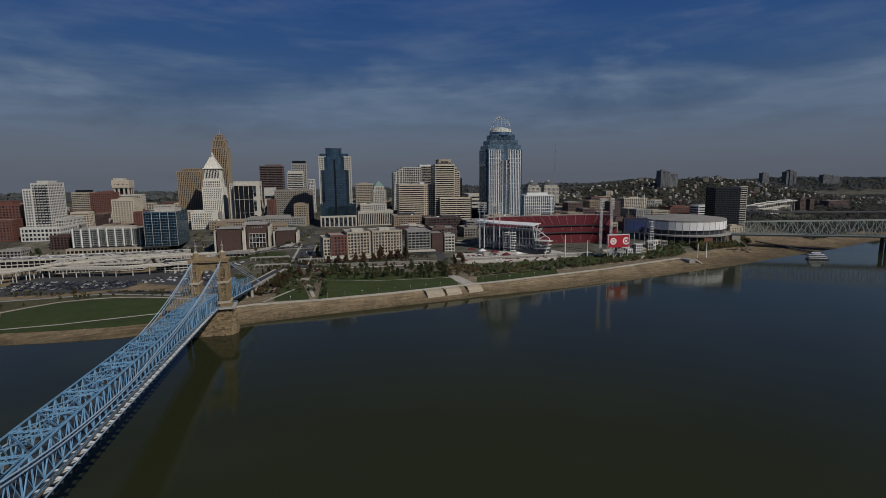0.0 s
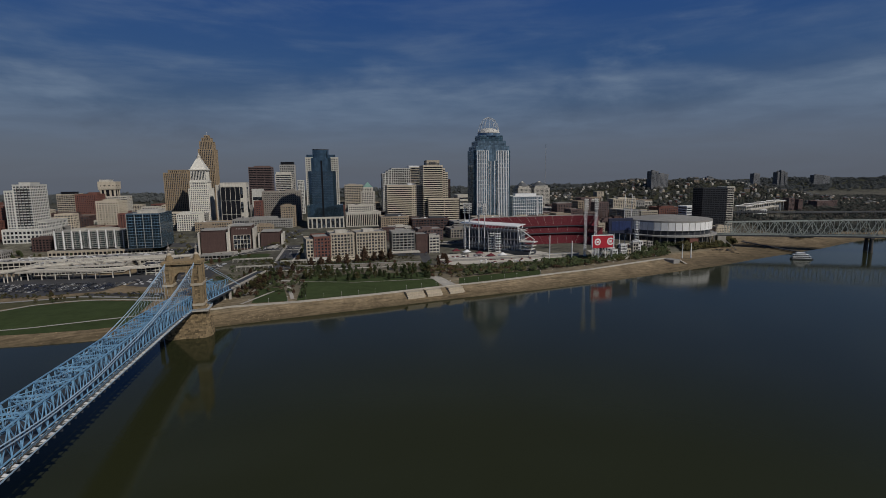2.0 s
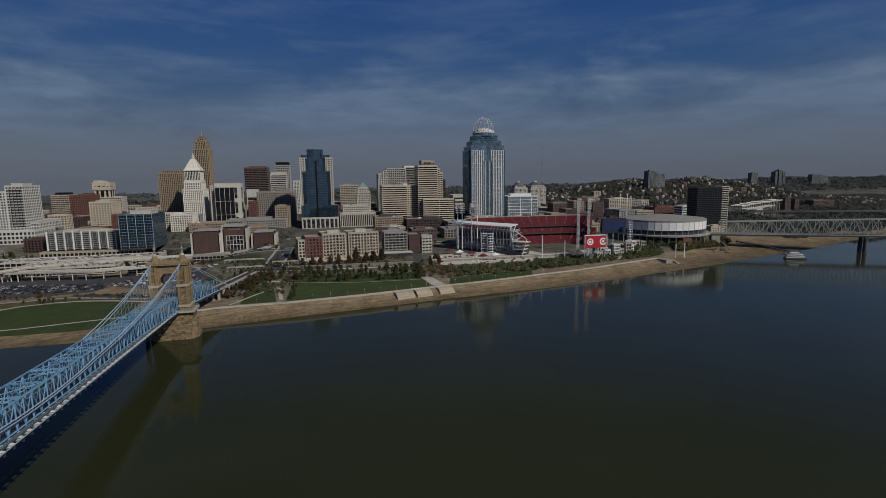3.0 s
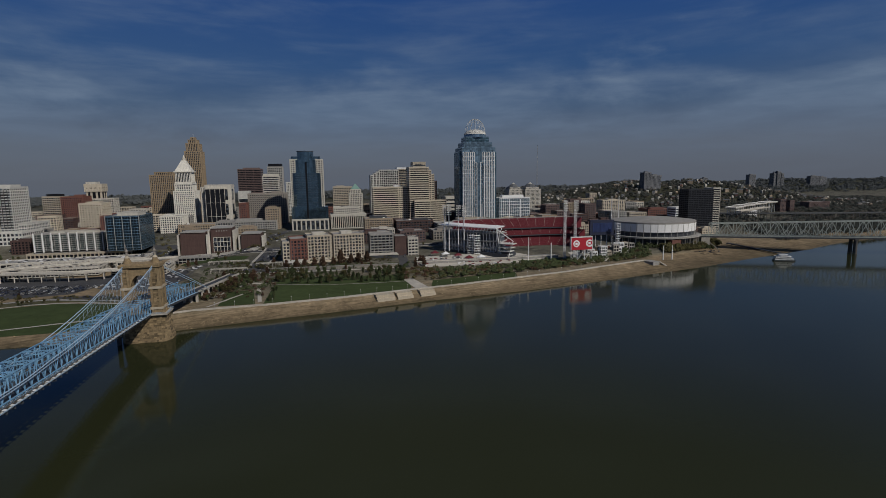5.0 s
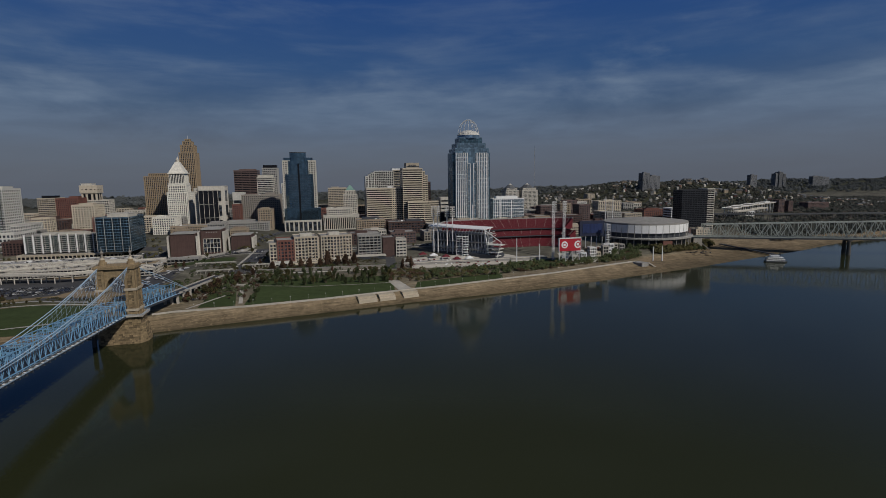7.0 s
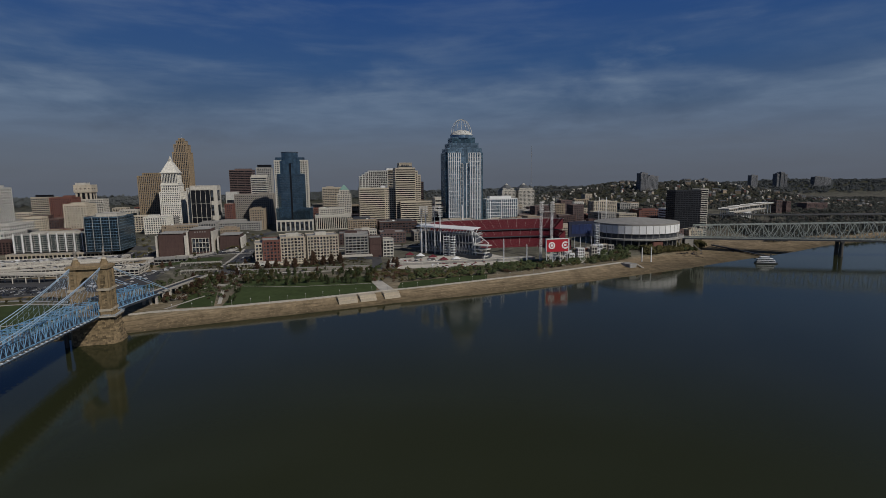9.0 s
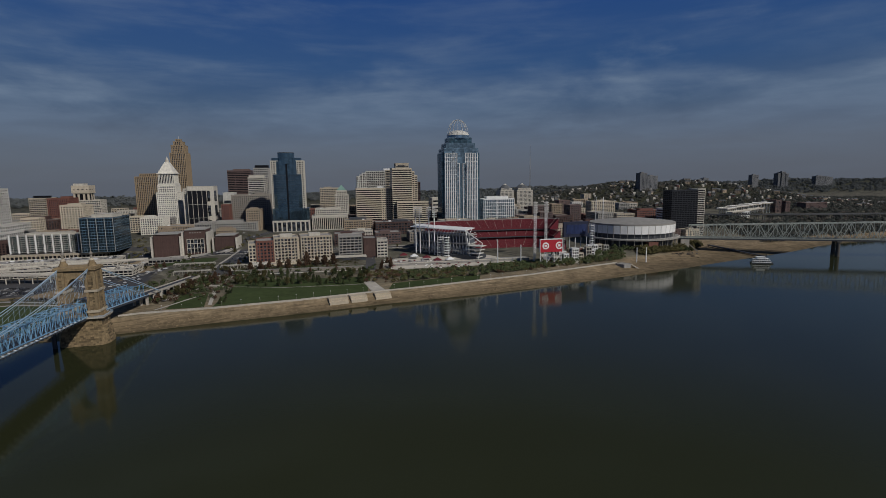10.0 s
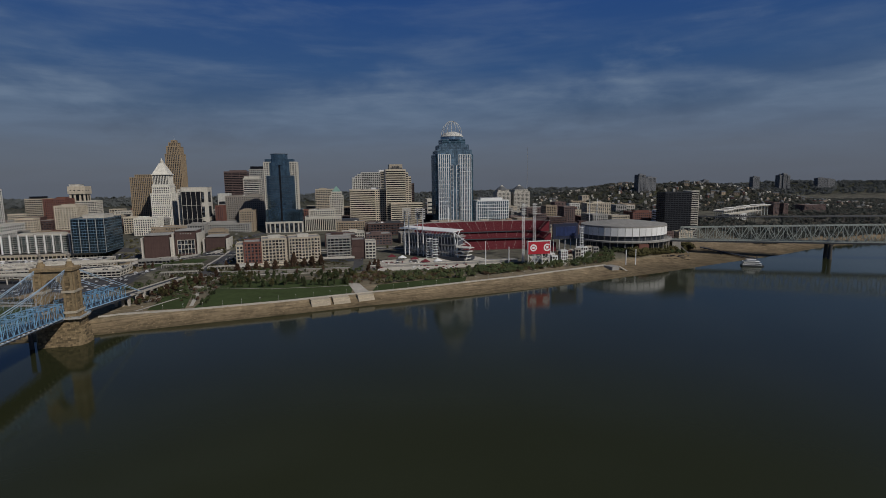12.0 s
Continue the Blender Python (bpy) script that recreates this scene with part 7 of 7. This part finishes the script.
for k in range(12):
    f0, f1 = k / 12, (k + 0.94) / 12
    p, q = ga + (gb - ga) * f0, ga + (gb - ga) * f1
    z0, z1 = 8.5 - 6.5 * f0, 8.5 - 6.5 * f1
    bm = bmesh.new()
    v = [bm.verts.new((*(c + gn * o), z + h)) for h in (-1.0, 0.2) for c, o, z in ((p, -2.6, z0), (q, -2.6, z1), (q, 2.6, z1), (p, 2.6, z0))]
    for f in ((3, 2, 1, 0), (4, 5, 6, 7), (0, 1, 5, 4), (1, 2, 6, 5), (2, 3, 7, 6), (3, 0, 4, 7)):
        bm.faces.new([v[i] for i in f])
    part("deck_section", bm, DECK, t)
    bm = bmesh.new()
    for o in (-2.5, 2.5):
        rod(bm, (*(p + gn * o), z0 + 1.3), (*(q + gn * o), z1 + 1.3), 0.14)
        rod(bm, (*(p + gn * o), z0 + 0.1), (*(p + gn * o), z0 + 1.3), 0.12)
    rod(bm, (*p, -1), (*p, z0 - 0.9), 0.4, 6)
    part("railing", bm, DARK, t)
beach = random.Random(52)
for k in range(14):
    x, y = 424 + beach.uniform(0, 34), 722 + beach.uniform(0, 16)
    t = thing("timber_pile", x, y, float(ground(x, y)), beach.uniform(0, 180), "dark driftwood and timbers heaped on the beach", "timber", "beach timbers")
    bm = bmesh.new()
    for _ in range(4):
        a, o = beach.uniform(-0.5, 0.5), beach.uniform(-1, 1)
        rod(bm, (-2.5 * math.cos(a), o - 2.5 * math.sin(a), 0.3), (2.5 * math.cos(a), o + 2.5 * math.sin(a), 0.5), 0.3, 6)
    part("logs", bm, BARK, t)

# excursion boat
t = thing("river_boat", 524, 684, 0, -14, "white excursion boat with three open decks and dark hull", "boat")
bm = bmesh.new()
prism(bm, [(-13, -3.6), (9, -3.6), (13.5, 0), (9, 3.6), (-13, 3.6)], -0.6, 1.6, [(-13.4, -3.9), (10, -3.9), (14.5, 0), (10, 3.9), (-13.4, 3.9)])
part("hull", bm, DARK, t)
for k, (a, b) in enumerate(((-12, 10), (-11, 8), (-7, 3))):
    z = 1.6 + k * 2.6
    bm = bmesh.new()
    box(bm, a + 1, b - 1, -2.9, 2.9, z, z + 2.3)
    part("cabin", bm, GLASS if k < 2 else PAINT, t)
    bm = bmesh.new()
    box(bm, a - 0.5, b + 0.5, -3.7, 3.7, z + 2.3, z + 2.6)
    part("deck", bm, PAINT, t)
    for j in range(9):
        for yy in (-3.5, 3.5):
            bm = bmesh.new()
            x = a + (b - a) * j / 8
            rod(bm, (x, yy, z), (x, yy, z + 2.3), 0.16)
            part("stanchion", bm, PAINT, t)
    bm = bmesh.new()
    for yy in (-3.6, 3.6):
        box(bm, a - 0.3, b + 0.3, yy - 0.06, yy + 0.06, z + 0.2, z + 1.1)
    part("railing", bm, PAINT, t)
for yy in (-1.5, 1.5):
    bm = bmesh.new()
    rod(bm, (5, yy, 9.4), (5, yy, 13), 0.4, 8)
    part("funnel", bm, DARK, t)

# ---- wooded hills with houses ----
g = random.Random(31)


def woods(name, n, place, material, label, lo, hi):
    verts, faces = [], []
    for _ in range(n):
        x, y = place()
        d, p = inland(x, y)
        if d < 22 or (770 < x < 1030 and 1300 < y < 1462) or (795 < x < 870 and 1130 < y < 1262):
            continue
        z0 = float(ground(x, y))
        r = g.uniform(lo, hi)
        for _ in range(18):
            q = Vector((g.gauss(0, 1), g.gauss(0, 1), abs(g.gauss(0, 1)))).normalized() * r * g.uniform(0.55, 0.95)
            c = Vector((x, y, z0 + r * 0.45)) + q
            u = (q.normalized() + Vector((g.gauss(0, 0.4), g.gauss(0, 0.4), 0.5 + g.gauss(0, 0.3)))).normalized()
            v = u.orthogonal().normalized()
            w = u.cross(v)
            k = r * g.uniform(0.20, 0.42)
            b = len(verts)
            verts += [tuple(c + v * k), tuple(c + w * k), tuple(c - v * k), tuple(c - w * k), tuple(c + u * k * 0.7)]
            faces += [(b, b + 1, b + 4), (b + 1, b + 2, b + 4), (b + 2, b + 3, b + 4), (b + 3, b, b + 4)]
    me = bpy.data.meshes.new(name)
    me.from_pydata(verts, [], faces)
    me.materials.append(material)
    tagged(new(name, me), label, "woods", "", "stuff")


def on_hill():
    return g.uniform(380, 1900), g.uniform(1330, 2150)


def on_ridge():
    x = g.uniform(-2400, 3800)
    return x, g.uniform(2150, 2850) + 0.19 * x


def in_town():
    x = g.uniform(-1500, 1500)
    return x, g.uniform(1300, 2300) + 0.15 * x


def by_shore():
    x = g.uniform(640, 1700)
    return x, g.uniform(60, 420) + np.interp(x, [600, 900, 1300, 1700], [780, 930, 1040, 1120])


def on_bank():
    f, q = g.random() * 4, g.random()
    near = [(46, 550), (139, 584), (212, 616), (290, 656), (338, 684)]
    far = [(46, 598), (142, 628), (220, 660), (305, 700), (350, 722)]
    i = min(int(f), 3)
    return between(between(near[i], near[i + 1], f - i), between(far[i], far[i + 1], f - i), q)


def by_arena():
    f = g.random()
    return 338 + 130 * f + g.uniform(-3, 3), 722 + 44 * f + g.uniform(-4, 16)


woods("bank_shrubs", 260, on_bank, LEAF, "dark green shrubs and young trees above the bank", 2.6, 4.8)
woods("bank_shrubs", 150, on_bank, OLIVE, "olive autumn shrubs above the bank", 1.8, 3.8)
woods("bank_shrubs", 110, on_bank, AUTUMN, "brown autumn shrubs above the bank", 1.5, 3.2)
def in_plaza():
    f = g.random()
    return -205 + 190 * f + g.uniform(-6, 6), 604 + 36 * f + g.uniform(-16, 22)


def by_approach():
    return g.uniform(-225, -165), g.uniform(520, 640)


def west_verge():
    x = g.uniform(-470, -240)
    return x, 500 + g.gauss(0, 6) + 0.02 * (x + 350)


def thicket():
    x = g.uniform(640, 1150)
    return x, np.interp(x, [628, 736, 900, 1300], [781, 852, 930, 1040]) + g.uniform(50 if x < 800 else 26, 150)


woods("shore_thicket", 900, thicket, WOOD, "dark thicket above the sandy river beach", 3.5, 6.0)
def below_arena():
    f = g.random()
    return 372 + 138 * f + g.uniform(-3, 3), 716 + 104 * f ** 1.2 + g.uniform(-6, 18)


def among_blocks():
    x = g.uniform(180, 640)
    return x, g.uniform(930, 1230) + 0.12 * x


woods("block_trees", 420, among_blocks, WOOD, "dark trees among the town blocks behind the ballpark", 2.5, 4.5)
woods("arena_scrub", 260, below_arena, OLIVE, "brown and olive scrub below the arena terrace", 3.6, 7.0)
woods("arena_trees", 90, by_arena, LEAF, "dense dark trees below the arena terrace", 3, 5)
def by_museum():
    k = g.random()
    return (g.uniform(-412, -345), g.uniform(720, 850)) if k < 0.5 else (g.uniform(-250, -205), g.uniform(760, 900))


def by_stairs():
    return g.uniform(10, 48), g.uniform(548, 618)


def west_garden():
    f = g.random()
    return -176 + 52 * f + g.uniform(-4, 4), 462 + 18 * f + g.random() ** 0.8 * 126


def wall_foot():
    f = g.random()
    return -148 + 160 * f, 603 + 24 * f + g.uniform(-4, 9)


woods("stair_shrubs", 50, by_stairs, OLIVE, "olive and brown planting beside the park stairs", 1.4, 3.2)
woods("stair_shrubs", 40, by_stairs, AUTUMN, "russet planting beside the park stairs", 1.4, 3.0)
woods("garden_shrubs", 90, west_garden, LEAF, "green garden planting between bridge and lawn", 1.2, 3.0)
woods("garden_shrubs", 80, west_garden, AUTUMN, "brown autumn garden planting between bridge and lawn", 1.2, 2.8)
woods("wall_shrubs", 110, wall_foot, LEAF, "dark hedge planting along the garden wall", 1.4, 2.8)
woods("museum_trees", 60, by_museum, OLIVE, "olive autumn street trees round the museum", 2.0, 3.6)
woods("plaza_shrubs", 260, in_plaza, OLIVE, "low olive hedges and planting along the park road", 1.0, 2.4)
woods("approach_shrubs", 150, by_approach, LEAF, "green and brown planting beside the bridge approach", 1.0, 2.6)
woods("verge_shrubs", 110, west_verge, OLIVE, "thin autumn shrubs between lawn and car park", 0.8, 1.8)
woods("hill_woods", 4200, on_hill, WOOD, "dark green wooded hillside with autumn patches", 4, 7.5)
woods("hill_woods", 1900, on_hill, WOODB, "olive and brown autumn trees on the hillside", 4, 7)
woods("ridge_woods", 5200, on_ridge, RIDGE, "wooded distant ridge, paled and blued for haze", 7, 13)
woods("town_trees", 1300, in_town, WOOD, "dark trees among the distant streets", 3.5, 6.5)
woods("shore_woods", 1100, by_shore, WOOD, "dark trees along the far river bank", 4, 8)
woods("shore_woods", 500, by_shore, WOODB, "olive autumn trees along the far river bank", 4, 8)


def house_proto(wall, roof, label, w, d, h):
    t = thing("hill_house", 0, 0, -260, 0, label, "house", "hillside houses")
    bm = bmesh.new()
    box(bm, -w / 2, w / 2, -d / 2, d / 2, -4, h)
    part("wall", bm, wall, t)
    bm = bmesh.new()
    v = [bm.verts.new(c) for c in ((-w / 2 - 0.4, -d / 2 - 0.4, h), (w / 2 + 0.4, -d / 2 - 0.4, h), (w / 2 + 0.4, d / 2 + 0.4, h), (-w / 2 - 0.4, d / 2 + 0.4, h), (-w / 2 - 0.4, 0, h + d * 0.4), (w / 2 + 0.4, 0, h + d * 0.4))]
    for f in ((0, 1, 5, 4), (2, 3, 4, 5), (0, 4, 3), (1, 2, 5), (3, 2, 1, 0)):
        bm.faces.new([v[i] for i in f])
    part("roof", bm, roof, t)
    bm = bmesh.new()
    for j in range(2):
        for k in range(3):
            x = -w / 2 + w * (k + 0.5) / 3
            box(bm, x - 0.7, x + 0.7, -d / 2 - 0.1, -d / 2 + 0.05, 1.2 + j * 3.2, 2.9 + j * 3.2)
    part("window_strip", bm, GLASS, t)["kind"] = "stuff"
    return t


def far_houses(n, material, label):
    """Gabled houses scattered over the hillside, too small to be told apart."""
    verts, faces = [], []
    for _ in range(n):
        x, y = g.uniform(420, 1500), g.uniform(1500, 1905)
        z = float(ground(x, y)) + 1.5
        w, d, h = g.uniform(2.2, 4.4), g.uniform(2.0, 3.2), g.uniform(3, 6.5)
        a = radians(g.uniform(-30, 40))
        c, s = math.cos(a), math.sin(a)
        b = len(verts)
        for u, v, k in ((-w, -d, -3), (w, -d, -3), (w, d, -3), (-w, d, -3), (-w, -d, h), (w, -d, h), (w, d, h), (-w, d, h), (-w, 0, h + d * 0.8), (w, 0, h + d * 0.8)):
            verts.append((x + c * u - s * v, y + s * u + c * v, z + k))
        faces += [tuple(b + i for i in f) for f in ((0, 1, 5, 4), (1, 2, 6, 9, 5), (2, 3, 7, 6), (3, 0, 4, 8, 7), (4, 5, 9, 8), (6, 7, 8, 9))]
    me = bpy.data.meshes.new("distant_houses")
    me.from_pydata(verts, [], faces)
    me.materials.append(material)
    tagged(new("distant_houses", me), label, "houses", "", "stuff")


far_houses(75, PALE, "small pale houses strewn over the wooded hill")
far_houses(90, GREY, "small grey houses strewn over the wooded hill")
far_houses(60, TAN, "small tan houses strewn over the wooded hill")
HOUSES = [house_proto(GREY, SLATE, "grey hillside house with a dark gabled roof", 9, 8, 6.5), house_proto(BEIGE, SLATE, "beige hillside house with a grey gabled roof", 10, 8, 6.5),
          house_proto(BRICK, SLATE, "red brick hillside house with a gabled roof", 9, 8, 7), house_proto(TAN, SLATE, "long tan hillside terrace with a low-pitched roof", 17, 8, 7)]
for _ in range(75):
    x, y = g.uniform(480, 1500), g.uniform(1480, 1900)
    copy_thing(g.choice(HOUSES), pose(x, y, float(ground(x, y)) + 2.0, 0, 0, g.uniform(-25, 35)))
for _ in range(30):
    x = g.uniform(-1500, 1300)
    y = g.uniform(1350, 2000) + 0.12 * x
    copy_thing(g.choice(HOUSES), pose(x, y, float(ground(x, y)) + 2.0, 0, 0, g.uniform(-25, 35)))
# towers on the hills and low blocks behind the ballpark
for x, y, w, d, top, m, lab in ((768, 1731.8, 26, 26, 128, RIDGECON, "dark grey hilltop apartment tower"), (796, 1740, 38, 26, 118, RIDGECON, "lower wing of the hilltop apartments"),
                                (1616, 2500, 36, 24, 116, RIDGECON, "distant grey ridge apartment tower"), (1922, 2770, 18, 30, 122, RIDGECON, "side wing of a distant ridge tower"), (1940, 2768, 24, 30, 130, RIDGECON, "distant grey ridge apartment tower"), (1964, 2770, 16, 30, 120, RIDGECON, "side wing of a distant ridge tower"),
                                (2150, 2800, 60, 26, 104, RIDGECON, "distant low ridge apartment slab"), (2212, 2812, 46, 26, 98, RIDGECON, "distant low ridge apartment slab"), (1250, 2250, 24, 22, 104, RIDGECON, "distant grey ridge apartment tower"), (1130, 2180, 18, 20, 102, RIDGECON, "slim distant ridge apartment tower")):
    simple("ridge_tower", lab, x, y, w, d, top, m, None, 5, 3.6, 2.2, 1.6, (0.3, 0.7, 4))
lowrng = random.Random(77)
for _ in range(32):
    x = lowrng.uniform(-900, 640)
    y = lowrng.uniform(1240, 1600) + 0.15 * x
    w, d = lowrng.uniform(18, 46), lowrng.uniform(18, 36)
    simple("low_block", "low distant town block with a flat roof", x, y, w, d, float(ground(x, y)) + lowrng.uniform(10, 26), lowrng.choice((BEIGE, BRICK, PALE, GREY, TAN, WHITE)), None, 7.0, 4.0, 2.6, 1.8)
for x, y, w, top, m in ((250, 960, 30, 46, TAN), (285, 985, 26, 52, DKBRICK), (318, 1000, 36, 44, BROWN), (356, 1040, 24, 62, DKBRICK), (330, 1090, 24, 62, TAN), (420, 1060, 34, 44, GREY), (300, 1150, 40, 54, DKBRICK)):
    simple("low_block", "mid-height town block behind the ballpark", x, y, w, 30, top, m, None, 4.2, 3.8, 1.8, 1.8)
# the lesser blocks of the town, one to a lot, between the streets
lots = random.Random(404)
KINDS = ((BEIGE, "low beige town block with a flat gravel roof"), (BRICK, "low red brick town block with a flat roof"), (PALE, "low limestone town block with a flat roof"), (GREY, "low grey concrete town block"),
         (TAN, "low tan brick town block"), (BROWN, "low dark brown town block"), (CREAM, "low cream town block with rows of windows"), (DKBRICK, "low dark brick warehouse block"), (BROWN, "low dark brown town block"), (DKBRICK, "low dark brick warehouse block"))
cg, sg = math.cos(radians(GRID)), math.sin(radians(GRID))
for v in range(774, 1330, 42):
    for u in range(-640, 720, 44):
        w, d = lots.uniform(24, 38), lots.uniform(20, 32)
        x, y = cg * u - sg * v, sg * u + cg * v
        mx, my = x + cg * w / 2 - sg * d / 2, y + sg * w / 2 + cg * d / 2
        if lots.random() < 0.12 or any(abs(cg * (mx - fx) + sg * (my - fy)) < w / 2 + fw + 3 and abs(-sg * (mx - fx) + cg * (my - fy)) < d / 2 + fd + 3 for fx, fy, fw, fd in FOOT):
            continue
        if math.hypot(mx - 190, my - 690) < 150 or math.hypot(mx - 393, my - 806) < 110 or my < 850 and mx > -360 or (-240 < mx < -55 and my < 965) or (-490 < mx < -372 and my < 930) or inland(mx, my)[0] < 130:
            continue
        m, lab = lots.choice(KINDS)
        top = float(ground(mx, my)) + lots.uniform(9, 17) + (lots.uniform(0, 16) if v > 1000 else 0)
        simple("town_block", lab, x, y, w, d, top, m, lots.choice((None, None, BLACK)), lots.uniform(3.4, 5), 4.0, lots.uniform(1.4, 2.2), lots.uniform(1.5, 2.2), (lots.uniform(0.1, 0.4), lots.uniform(0.6, 0.9), lots.uniform(2, 4)) if v < 1000 else None)
mast = thing("broadcast_mast", 372, 1590, float(ground(372, 1590)), 0, "tall thin lattice broadcast mast", "mast")
bm = bmesh.new()
for a in range(3):
    c, s = math.cos(a * 2.094) * 3, math.sin(a * 2.094) * 3
    rod(bm, (c, s, 0), (c * 0.15, s * 0.15, 195), 0.22, 4, 0.15)
part("legs", bm, GREY, mast)
bm = bmesh.new()
for k in range(30):
    f = k / 30
    r = 3 * (1 - f * 0.85)
    p = [(math.cos(a * 2.094) * r, math.sin(a * 2.094) * r, f * 195) for a in range(3)]
    for i in range(3):
        rod(bm, p[i], p[(i + 1) % 3], 0.12)
part("bracing", bm, GREY, mast)

# the patterns that were copied are taken away
for t in [*sum(PROTOS.values(), []), *CARS, *HOUSES]:
    for o in (*t.children_recursive, t):
        bpy.data.objects.remove(o)
